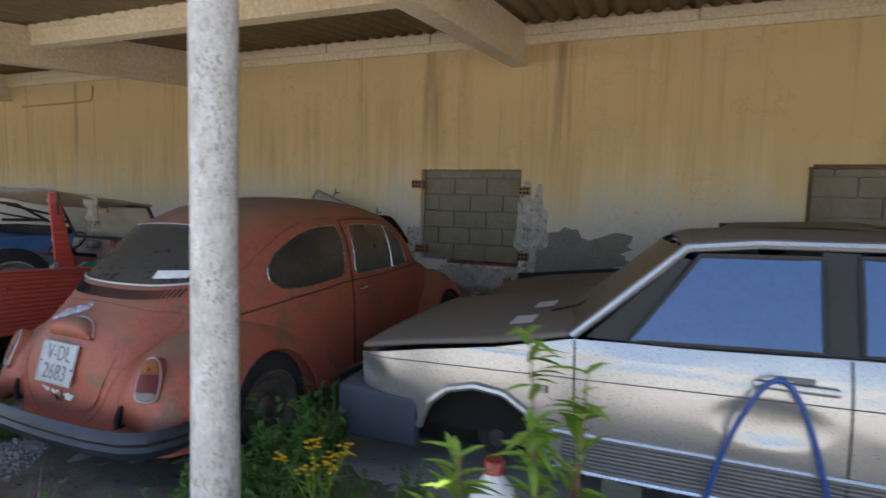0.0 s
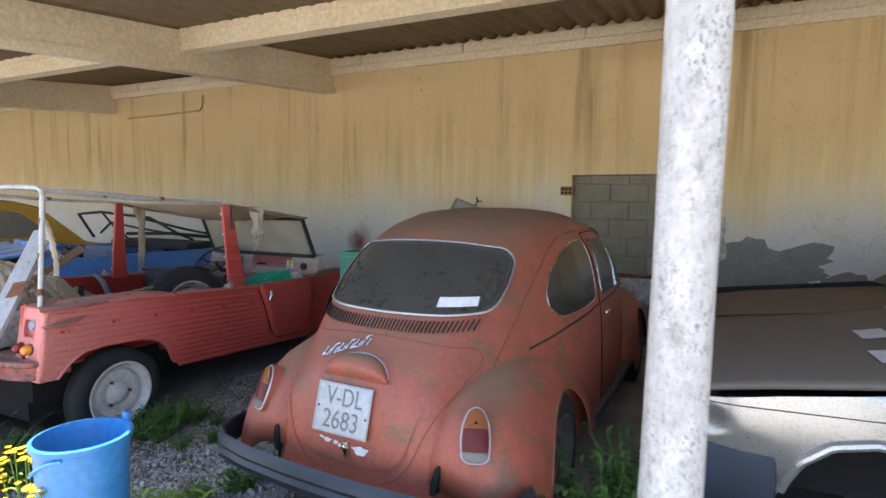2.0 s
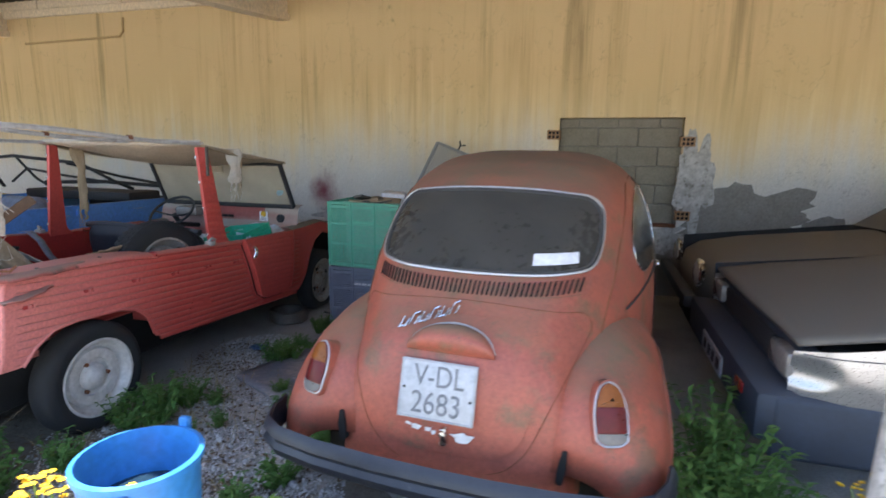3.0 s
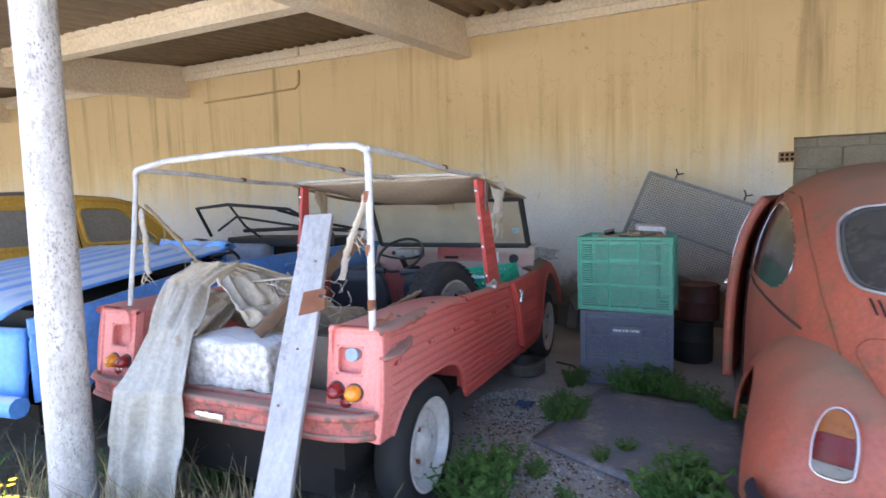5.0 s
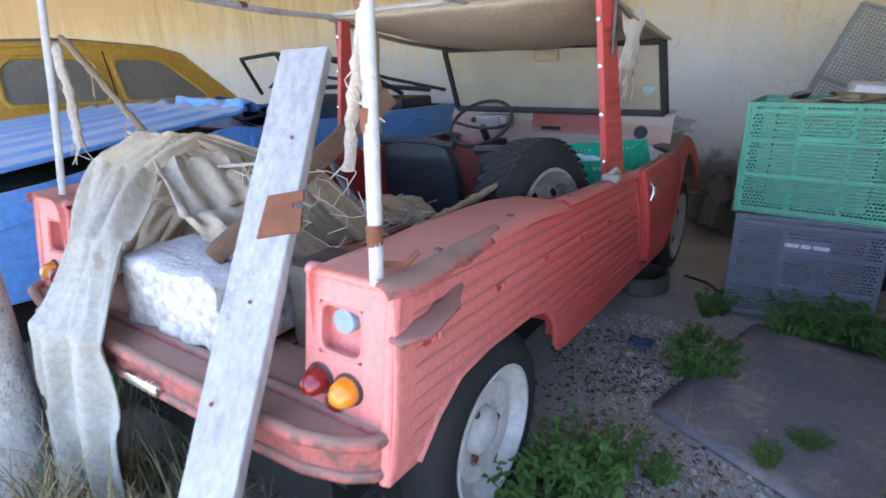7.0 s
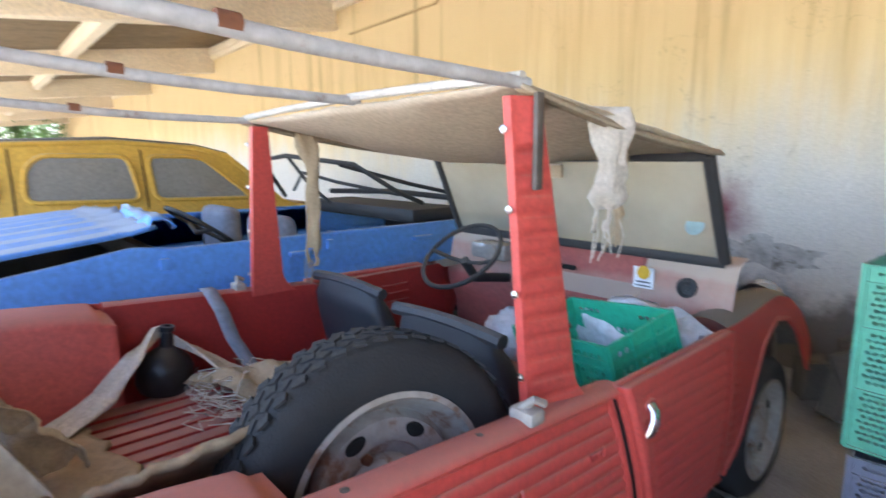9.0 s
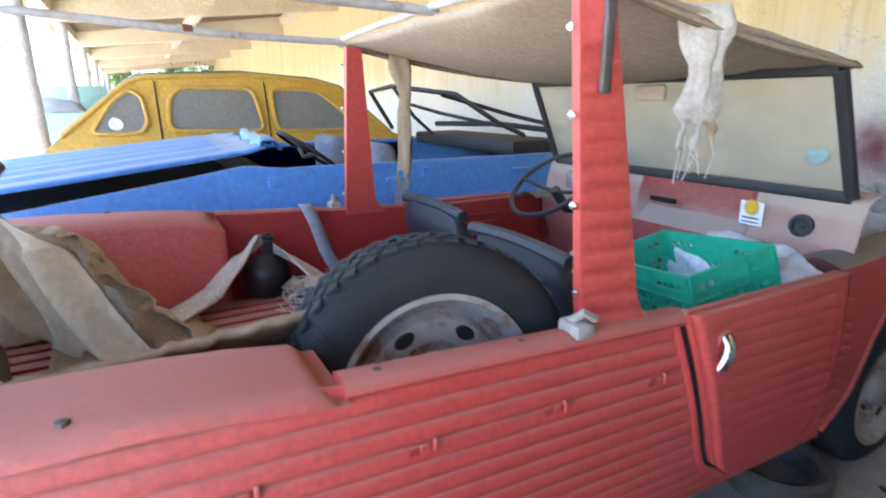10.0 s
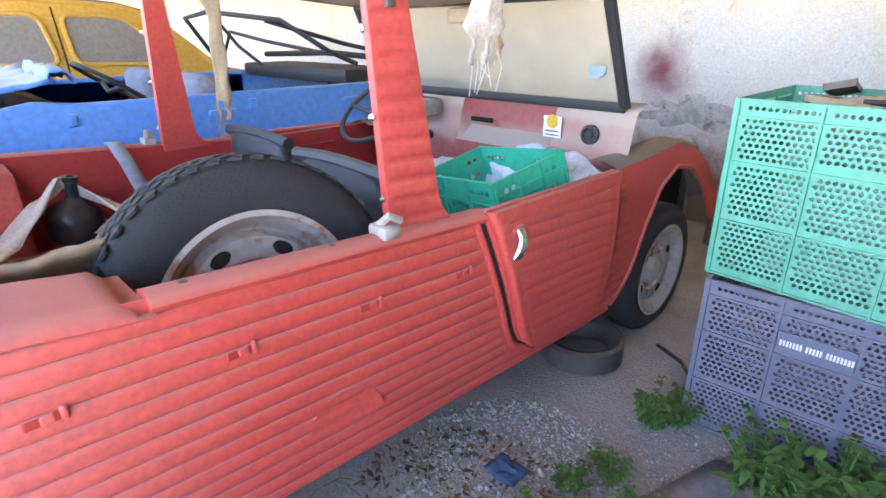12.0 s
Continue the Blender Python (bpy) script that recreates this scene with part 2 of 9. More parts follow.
def wall_paint():
    """Ochre limewash over white, warm bounced light painted into the ochre; streaked by water from the roof; damp near
    the floor; a burst of magenta spray.
    """
    m = surface("limewash_wall_and_bounce_light", (0.74, 0.71, 0.66), (0.64, 0.60, 0.54), rough=0.9, grain=110, blotch=1.5, bump=0.3, bump_scale=45, spec=0.2)
    t = m.node_tree
    n, link = t.nodes, t.links.new
    out = n["Principled BSDF"]
    plain = out.inputs["Base Color"].links[0].from_socket
    at = n.new("ShaderNodeTexCoord").outputs["Object"]
    split = n.new("ShaderNodeSeparateXYZ")
    link(at, split.inputs[0])

    def cloud(scale, stretch, detail=6.0, roughness=0.6):
        turn = n.new("ShaderNodeMapping")
        turn.inputs["Scale"].default_value = stretch
        link(at, turn.inputs[0])
        c = n.new("ShaderNodeTexNoise")
        c.inputs["Scale"].default_value, c.inputs["Detail"].default_value, c.inputs["Roughness"].default_value = scale, detail, roughness
        link(turn.outputs[0], c.inputs["Vector"])
        return c.outputs["Fac"]

    def calc(kind, a, b, c=None):
        k = n.new("ShaderNodeMath")
        k.operation = kind
        for socket, v in zip(k.inputs, (a, b, c)):
            if isinstance(v, (int, float)):
                socket.default_value = v
            elif v is not None:
                link(v, socket)
        return k.outputs[0]

    def span(value, low, high, top=1.0):
        r = n.new("ShaderNodeMapRange")
        r.interpolation_type = "SMOOTHSTEP"
        r.inputs["From Min"].default_value, r.inputs["From Max"].default_value, r.inputs["To Max"].default_value = low, high, top
        link(value, r.inputs["Value"])
        return r.outputs[0]

    def blend(fac, one, two):
        b = n.new("ShaderNodeMix")
        b.data_type = "RGBA"
        link(fac, b.inputs[0])
        for socket, c in ((b.inputs[6], one), (b.inputs[7], two)):
            if isinstance(c, tuple):
                socket.default_value = (*c, 1)
            else:
                link(c, socket)
        return b.outputs[2]

    x, z = split.outputs[0], split.outputs[2]
    drips = cloud(1.0, (5.0, 1.0, 0.22), 8.0, 0.65)
    worn = cloud(0.6, (1, 1, 1), 6.0)
    height = calc("MULTIPLY_ADD", drips, 1.1, calc("MULTIPLY_ADD", worn, 0.9, z))
    # ochre grows with height; warm bounced light is part of this colour
    colour = blend(span(height, 2.0, 3.0), plain, (0.84, 0.67, 0.38))
    colour = blend(span(calc("MULTIPLY_ADD", cloud(1.0, (9.0, 1.0, 0.3), 6.0), 1.2, height), 3.0, 3.9, 0.55), colour, (0.60, 0.42, 0.19))
    runs = calc("MULTIPLY", span(cloud(1.0, (11.0, 1.0, 0.35), 6.0, 0.62), 0.47, 0.72), calc("MULTIPLY", span(z, 0.9, 2.0), span(cloud(0.9, (1, 1, 0.5), 4.0), 0.35, 0.65)))
    colour = blend(calc("MULTIPLY", runs, 0.45), colour, (0.38, 0.24, 0.10))
    dark = calc("MULTIPLY", span(cloud(1.0, (3.2, 1.0, 0.13), 7.0, 0.6), 0.57, 0.72), span(z, 1.5, 2.6))
    colour = blend(calc("MULTIPLY", dark, 0.55), colour, (0.13, 0.09, 0.035))
    spots = calc("MULTIPLY", span(cloud(2.2, (1, 1, 0.7), 9.0, 0.7), 0.66, 0.74), 0.5)
    colour = blend(spots, colour, (0.16, 0.12, 0.06))
    crack = span(calc("ABSOLUTE", calc("SUBTRACT", cloud(0.8, (1, 1, 1), 7.0, 0.62), 0.5), 0), 0.002, 0.0, 0.35)
    colour = blend(crack, colour, (0.14, 0.10, 0.06))
    damp = calc("MULTIPLY_ADD", cloud(3.0, (1, 1, 1), 8.0, 0.7), 0.7, z)
    colour = blend(span(damp, 0.95, 0.72, 0.9), colour, (0.17, 0.15, 0.13))
    far = calc("SQRT", calc("ADD", calc("POWER", calc("SUBTRACT", x, -4.66), 2.0), calc("POWER", calc("MULTIPLY", calc("SUBTRACT", z, 0.98), 0.8), 2.0)), 0)
    burst = span(calc("MULTIPLY_ADD", cloud(5.0, (1, 1, 1), 8.0), 0.25, far), 0.38, 0.12, 0.9)
    colour = blend(burst, colour, (0.20, 0.012, 0.035))
    link(colour, out.inputs["Base Color"])
    return m


WALL = wall_paint()
CONCRETE = surface("painted_concrete", (0.82, 0.70, 0.50), (0.70, 0.56, 0.36), rough=0.85, grain=30, blotch=1.5, bump=0.2, bump_scale=40, stain=(0.34, 0.22, 0.11), stain_at=0.66, stain_scale=2.2)
POST = surface("whitewashed_post", (0.58, 0.565, 0.545), (0.42, 0.405, 0.385), rough=0.85, grain=55, blotch=10, mix=0.9, bump=0.5, bump_scale=45, stain=(0.30, 0.28, 0.25), stain_at=0.56, stain_scale=24, stretch=(1, 1, 0.5), speck=((0.18, 0.17, 0.155), 130.0, 0.55))
ROOFING = surface("fibre_cement", (0.27, 0.20, 0.12), (0.16, 0.11, 0.06), rough=0.95, grain=20, blotch=2, bump=0.3, bump_scale=60, stretch=(1, 0.3, 1))
BLOCK = surface("cement_block", (0.30, 0.27, 0.21), (0.19, 0.165, 0.12), rough=0.95, grain=60, blotch=5, bump=0.6, bump_scale=90)
CEMENT = surface("grey_cement", (0.30, 0.28, 0.25), (0.21, 0.195, 0.17), rough=0.95, grain=40, blotch=6, bump=0.6, bump_scale=40)
FLAKE = surface("flaking_plaster", (0.60, 0.58, 0.55), (0.36, 0.34, 0.31), rough=0.95, grain=30, blotch=12, mix=1.0, bump=0.9, bump_scale=35, stain=(0.2, 0.18, 0.15), stain_at=0.55, stain_scale=16)
CLAY = surface("clay_brick", (0.40, 0.24, 0.13), (0.30, 0.16, 0.08), rough=0.9, bump=0.4)
DIRT = surface("dusty_earth", (0.47, 0.44, 0.40), (0.29, 0.265, 0.23), rough=1.0, grain=90, blotch=1.6, mix=0.9, bump=0.9, bump_scale=70, stain=(0.40, 0.38, 0.35), stain_at=0.62, stain_scale=9, spec=0.1,
               fade=("Y", 1.2, 0.2, (0.49, 0.455, 0.395)))
SOIL = surface("dark_front_soil", (0.23, 0.205, 0.165), (0.13, 0.11, 0.085), rough=1.0, grain=70, blotch=5, mix=0.9, bump=0.9, bump_scale=60, stain=(0.30, 0.26, 0.20), stain_at=0.60, stain_scale=14, spec=0.1)
BRIGHT_TRIM = surface("bright_trim", (0.62, 0.62, 0.63), (0.5, 0.5, 0.5), rough=0.36, metal=0.7, blotch=20, bump=0.02)
PEBBLE = surface("pebbles", (0.58, 0.56, 0.53), (0.13, 0.12, 0.11), rough=0.9, grain=30, blotch=55, mix=1.0, bump=0.3)
RED = surface("faded_red_plastic", (0.56, 0.080, 0.064), (0.46, 0.058, 0.050), rough=0.46, grain=70, blotch=2.5, bump=0.08, bump_scale=150, dust=(0.40, 0.22, 0.17), dust_from=0.35, dust_most=0.6,
              stain=(0.36, 0.10, 0.075), stain_at=0.64, stain_scale=7, fade=("Y", 2.85, 1.9, (0.68, 0.225, 0.195)))
RED_SHELF = surface("chipped_red_plastic", (0.48, 0.13, 0.11), (0.30, 0.085, 0.07), rough=0.7, grain=70, blotch=9, mix=0.9, bump=0.25, bump_scale=60, dust=(0.30, 0.21, 0.16), dust_from=0.3, dust_most=0.8, stain=(0.13, 0.085, 0.065), stain_at=0.49, stain_scale=20)
# Darker red for inside panels, and as painted shade in the moulded slots.
RED_IN_AND_SHADE = surface("red_plastic_inside_and_slot_shade", (0.40, 0.035, 0.03), (0.30, 0.03, 0.028), rough=0.5, grain=60, blotch=3, bump=0.08, dust=(0.36, 0.24, 0.2), dust_from=0.5, dust_most=0.7)
DASH = surface("dusty_red_dash", (0.40, 0.10, 0.085), (0.34, 0.14, 0.12), rough=0.75, blotch=4, dust=(0.44, 0.37, 0.3), dust_from=-0.05, dust_most=0.9, bump=0.1)
BEETLE = surface("weathered_orange_paint", (0.42, 0.105, 0.060), (0.27, 0.082, 0.058), rough=0.50, grain=60, blotch=2.4, mix=0.9, bump=0.06, bump_scale=200, dust=(0.23, 0.165, 0.10), dust_from=0.56, dust_most=0.85,
                 stain=(0.19, 0.105, 0.06), stain_at=0.53, stain_scale=4.2, speck=((0.12, 0.065, 0.04), 240.0, 0.57))
SILVER = surface("silver_paint", (0.55, 0.54, 0.53), (0.47, 0.45, 0.43), rough=0.30, metal=0.75, grain=180, blotch=2, mix=0.5, bump=0.02, dust=(0.25, 0.21, 0.16), dust_from=0.75, dust_most=0.95)
DUSTED = surface("dust_covered_paint", (0.17, 0.15, 0.125), (0.12, 0.105, 0.09), rough=0.75, grain=60, blotch=3, dust=(0.22, 0.19, 0.15), dust_from=0.1, bump=0.1)
CLADDING = surface("grey_lower_paint", (0.16, 0.16, 0.165), (0.12, 0.12, 0.12), rough=0.4, metal=0.3, bump=0.05)
BUMPER = surface("blue_grey_plastic", (0.040, 0.052, 0.075), (0.028, 0.034, 0.046), rough=0.6, blotch=5, dust=(0.075, 0.08, 0.095), bump=0.1)
BLUE = surface("blue_paint", (0.12, 0.34, 0.80), (0.10, 0.28, 0.70), rough=0.5, grain=40, blotch=2.5, bump=0.06, dust=(0.46, 0.52, 0.58), dust_from=0.5, dust_most=0.88, stain=(0.10, 0.085, 0.06), stain_at=0.70, stain_scale=4)
YELLOW = surface("ochre_yellow_paint", (0.60, 0.36, 0.055), (0.50, 0.29, 0.05), rough=0.5, bump=0.05, blotch=2, dust=(0.42, 0.33, 0.2), dust_from=0.4)
GREY_ROOF = surface("grey_vinyl_roof", (0.15, 0.135, 0.115), (0.20, 0.175, 0.14), rough=0.9, blotch=4, bump=0.2)
MINT = surface("mint_green_paint", (0.38, 0.58, 0.50), (0.33, 0.5, 0.42), rough=0.6, bump=0.05, blotch=2)
RUBBER = surface("old_rubber", (0.016, 0.017, 0.019), (0.027, 0.027, 0.027), rough=0.8, grain=80, blotch=8, bump=0.35, bump_scale=160, dust=(0.075, 0.07, 0.062), dust_from=0.6, dust_most=0.4)
BLACK = surface("black_plastic", (0.022, 0.022, 0.024), (0.035, 0.034, 0.033), rough=0.6, blotch=8, bump=0.15, dust=(0.13, 0.115, 0.095), dust_from=0.4, dust_most=0.6)
SEATING = surface("black_leatherette", (0.020, 0.023, 0.030), (0.035, 0.036, 0.040), rough=0.5, grain=120, blotch=5, bump=0.25, bump_scale=220, dust=(0.12, 0.11, 0.1), dust_from=0.5, dust_most=0.6)
CHROME = surface("dull_chrome", (0.72, 0.72, 0.72), (0.55, 0.53, 0.5), rough=0.24, metal=1.0, blotch=20, bump=0.04)
RIM = surface("white_wheel_paint", (0.60, 0.59, 0.57), (0.45, 0.42, 0.38), rough=0.6, blotch=9, bump=0.1, stain=(0.22, 0.12, 0.06), stain_at=0.66, stain_scale=18)
RIM_DIRTY = surface("dirty_wheel_paint", (0.36, 0.34, 0.31), (0.27, 0.22, 0.17), rough=0.65, blotch=7, bump=0.1, stain=(0.2, 0.09, 0.04), stain_at=0.54, stain_scale=12)
RUST = surface("rusty_steel", (0.22, 0.085, 0.04), (0.13, 0.05, 0.025), rough=0.9, blotch=20, grain=80, bump=0.4)
PIPE = surface("grey_painted_pipe", (0.52, 0.52, 0.51), (0.38, 0.36, 0.34), rough=0.55, blotch=12, mix=0.9, bump=0.15, stain=(0.22, 0.085, 0.045), stain_at=0.60, stain_scale=6)
WHITE_PIPE = surface("white_painted_pipe", (0.52, 0.52, 0.52), (0.52, 0.5, 0.47), rough=0.55, blotch=12, bump=0.15, stain=(0.28, 0.12, 0.07), stain_at=0.60, stain_scale=7)
CANVAS = surface("cream_canvas", (0.55, 0.45, 0.32), (0.44, 0.35, 0.24), rough=0.95, grain=60, blotch=3, bump=0.3, bump_scale=260, stain=(0.25, 0.17, 0.09), stain_at=0.66, stain_scale=4, dust=(0.66, 0.63, 0.58), dust_from=0.5)
TARP = surface("grey_green_tarpaulin", (0.40, 0.395, 0.36), (0.28, 0.275, 0.245), rough=0.85, grain=50, blotch=4, bump=0.35, bump_scale=60, stain=(0.23, 0.18, 0.11), stain_at=0.60, stain_scale=5, fade=("Y", 2.1, 2.45, (0.38, 0.30, 0.20)))
STAINED = surface("stained_cream_cloth", (0.58, 0.51, 0.40), (0.40, 0.30, 0.18), rough=1.0, grain=90, blotch=6, mix=0.9, bump=0.4, bump_scale=140, stain=(0.24, 0.16, 0.085), stain_at=0.6, stain_scale=9)
CLOTH = surface("tan_rag", (0.42, 0.32, 0.20), (0.24, 0.17, 0.10), rough=1.0, grain=90, blotch=6, bump=0.4, bump_scale=140)
PALE_RAG = surface("pale_torn_cloth", (0.60, 0.55, 0.47), (0.42, 0.37, 0.30), rough=1.0, grain=90, blotch=9, bump=0.4, bump_scale=140)
CARD = surface("dirty_cardboard", (0.34, 0.25, 0.155), (0.25, 0.18, 0.11), rough=0.95, blotch=4, bump=0.25)
BAG = surface("pale_plastic_sack", (0.60, 0.61, 0.64), (0.48, 0.49, 0.52), rough=0.5, blotch=9, bump=0.3, bump_scale=40)
WOOD = surface("weathered_plank", (0.42, 0.42, 0.43), (0.31, 0.305, 0.30), rough=0.85, grain=60, blotch=8, mix=0.9, bump=0.5, bump_scale=60, stretch=(1, 1, 0.08), stain=(0.17, 0.15, 0.13), stain_at=0.60, stain_scale=9)
OLD_WOOD = surface("old_brown_wood", (0.16, 0.10, 0.06), (0.10, 0.06, 0.04), rough=0.9, blotch=8, bump=0.4, stretch=(0.3, 1, 1))
PUMICE = surface("white_rough_block", (0.66, 0.65, 0.63), (0.30, 0.29, 0.27), rough=0.95, grain=55, blotch=34, mix=1.0, bump=1.0, bump_scale=55, stain=(0.16, 0.15, 0.13), stain_at=0.60, stain_scale=40, dust=(0.58, 0.58, 0.58), dust_from=0.45)
GREEN_CRATE = surface("green_crate_plastic", (0.10, 0.41, 0.27), (0.15, 0.44, 0.31), rough=0.5, blotch=4, bump=0.05, dust=(0.34, 0.46, 0.38), dust_from=0.5)
TEAL_CRATE = surface("bright_green_crate_plastic", (0.03, 0.42, 0.25), (0.04, 0.36, 0.22), rough=0.45, blotch=6, bump=0.05)
GREY_CRATE = surface("blue_grey_crate_plastic", (0.13, 0.145, 0.20), (0.19, 0.20, 0.25), rough=0.55, blotch=4, bump=0.05, dust=(0.3, 0.29, 0.28), dust_from=0.45)
BLUE_PLASTIC = surface("blue_bucket_plastic", (0.035, 0.22, 0.56), (0.06, 0.27, 0.60), rough=0.35, blotch=6, bump=0.04)
BRIGHT_BLUE = surface("blue_strut", (0.02, 0.06, 0.4), (0.02, 0.05, 0.3), rough=0.4)
WATER = surface("murky_water", (0.012, 0.03, 0.05), (0.02, 0.04, 0.05), rough=0.1, bump=0.02)
PLATE = surface("number_plate_white", (0.46, 0.475, 0.49), (0.36, 0.37, 0.37), rough=0.55, metal=0.2, blotch=12, bump=0.1)
PLATE_INK = surface("worn_plate_lettering", (0.13, 0.14, 0.15), (0.24, 0.24, 0.25), rough=0.6, blotch=20)
PAPER = surface("white_paper", (0.78, 0.78, 0.80), (0.7, 0.7, 0.72), rough=0.9, bump=0.05)
YELLOW_INK = surface("yellow_label_print", (0.70, 0.42, 0.03), rough=0.7)
RED_LENS = surface("red_lamp_lens", (0.24, 0.012, 0.012), (0.18, 0.01, 0.01), rough=0.16, bump=0.05, coat=0.5)
AMBER_LENS = surface("amber_lamp_lens", (0.80, 0.28, 0.01), (0.7, 0.22, 0.01), rough=0.18, bump=0.05, coat=0.5)
DULL_AMBER = surface("dull_amber_lens", (0.24, 0.075, 0.010), (0.17, 0.05, 0.010), rough=0.32, bump=0.05, spec=0.3)
DULL_RED = surface("dull_red_lens", (0.12, 0.010, 0.010), (0.08, 0.010, 0.010), rough=0.32, bump=0.05, spec=0.3)
DULL_CLEAR = surface("dull_clear_lens", (0.20, 0.185, 0.17), (0.12, 0.11, 0.10), rough=0.35, bump=0.05, spec=0.3)
LITTER = surface("dead_leaf_litter", (0.17, 0.115, 0.065), (0.10, 0.07, 0.045), rough=1.0, blotch=30, mix=1.0)
CLEAR_LENS = surface("dusty_clear_lens", (0.30, 0.27, 0.24), (0.24, 0.22, 0.2), rough=0.2, bump=0.05, coat=0.4)
FUEL_CAP = surface("blue_grey_cap", (0.24, 0.31, 0.39), (0.3, 0.35, 0.4), rough=0.5, bump=0.05)
# Near-black for joints; puts shade of holes, cavities and underbodies into the colour.
DARK = surface("near_black_joint_and_shade", (0.012, 0.011, 0.010), rough=0.95)
DARK_GLASS = surface("dusty_dark_glass", (0.030, 0.030, 0.029), (0.055, 0.053, 0.048), rough=0.16, grain=30, blotch=3, mix=0.8, bump=0.01, spec=0.5, dust=(0.11, 0.105, 0.09), dust_from=0.45, dust_most=0.45)
# Sky reflection put into the glass as a blue base colour.
SKY_BLUE_GLASS = surface("sky_blue_reflection_glass", (0.010, 0.055, 0.19), (0.014, 0.065, 0.22), rough=0.05, blotch=2, bump=0.0, spec=1.0, coat=1.0)
SCREEN = glassy("dust_filmed_windscreen", (0.9, 0.86, 0.78), 0.40, 0.25, (0.50, 0.43, 0.30))
DUSTY_PANE = glassy("dust_filmed_pane", (0.7, 0.68, 0.62), 0.25, 0.2, (0.16, 0.145, 0.12))
MAT = surface("dark_rubber_mat", (0.17, 0.18, 0.215), (0.25, 0.235, 0.225), rough=0.5, blotch=2.5, mix=0.9, bump=0.15, stain=(0.36, 0.32, 0.285), stain_at=0.52, stain_scale=2.5)
LEAF = surface("weed_leaf", (0.11, 0.22, 0.05), (0.065, 0.145, 0.035), rough=0.55, blotch=15, mix=1.0, bump=0.1, spec=0.3)
LIME_LEAF = surface("young_leaf", (0.24, 0.36, 0.05), (0.16, 0.27, 0.04), rough=0.55, blotch=15, mix=1.0, bump=0.1, spec=0.3)
TREE_LEAF = surface("tree_leaf", (0.10, 0.20, 0.03), (0.06, 0.13, 0.02), rough=0.5, blotch=8, mix=1.0)
STRAW = surface("dry_grass", (0.36, 0.29, 0.15), (0.19, 0.155, 0.075), rough=0.9, blotch=10, mix=1.0, bump=0.1)
GRASS = surface("green_grass", (0.12, 0.19, 0.045), (0.20, 0.21, 0.07), rough=0.7, blotch=6, mix=1.0)
PETAL = surface("yellow_petal", (0.85, 0.55, 0.015), (0.75, 0.42, 0.01), rough=0.7)
DEAD = surface("bleached_stem", (0.70, 0.66, 0.56), (0.55, 0.48, 0.36), rough=0.9, blotch=12)
BROWN_LEAF = surface("withered_leaf", (0.17, 0.10, 0.05), (0.12, 0.075, 0.04), rough=0.9)
TEXTILE = surface("grey_blue_seat_cloth", (0.25, 0.27, 0.32), (0.18, 0.19, 0.23), rough=0.95, blotch=6, bump=0.3)
STEEL = surface("grimy_steel", (0.16, 0.145, 0.13), (0.10, 0.075, 0.055), rough=0.6, metal=0.6, blotch=15, bump=0.3)
BARK = surface("tree_bark", (0.16, 0.12, 0.085), (0.10, 0.075, 0.05), rough=0.95, blotch=8, bump=0.6)

# ---- the shed and its ground ----
WALL_Y, WEST, EAST = 6.487, -35.0, 12.0
ROOF_SLOPE = 0.135


def roof_at(y):
    return 3.13 + ROOF_SLOPE * (y - 4.14)


def build_ground():
    near_x = [-12 + 0.16 * k for k in range(126)]
    near_y = [-1.0 + 0.15 * k for k in range(52)]
    xs = [-600, -200, -80, -40, -25, -18] + near_x + [10, 14, 25, 60, 200, 600]
    ys = [-600, -200, -80, -30, -12, -6, -3, -1.8] + near_y + [7.2, 9, 15, 40, 120, 600]
    bm = bmesh.new()
    rows = [[bm.verts.new((x, y, -0.012 + 0.018 * noise.noise((x * 1.3, y * 1.3, 0)) + 0.008 * noise.noise((x * 5, y * 5, 3)) if abs(x + 2) < 16 and -3 < y < 7 else -0.012)) for y in ys] for x in xs]
    for a, b in zip(rows, rows[1:]):
        for j in range(len(ys) - 1):
            bm.faces.new((a[j], b[j], b[j + 1], a[j + 1]))
    return structure("ground", bm, DIRT, smooth=True, label="dusty grey earth floor with gravel and dry soil")


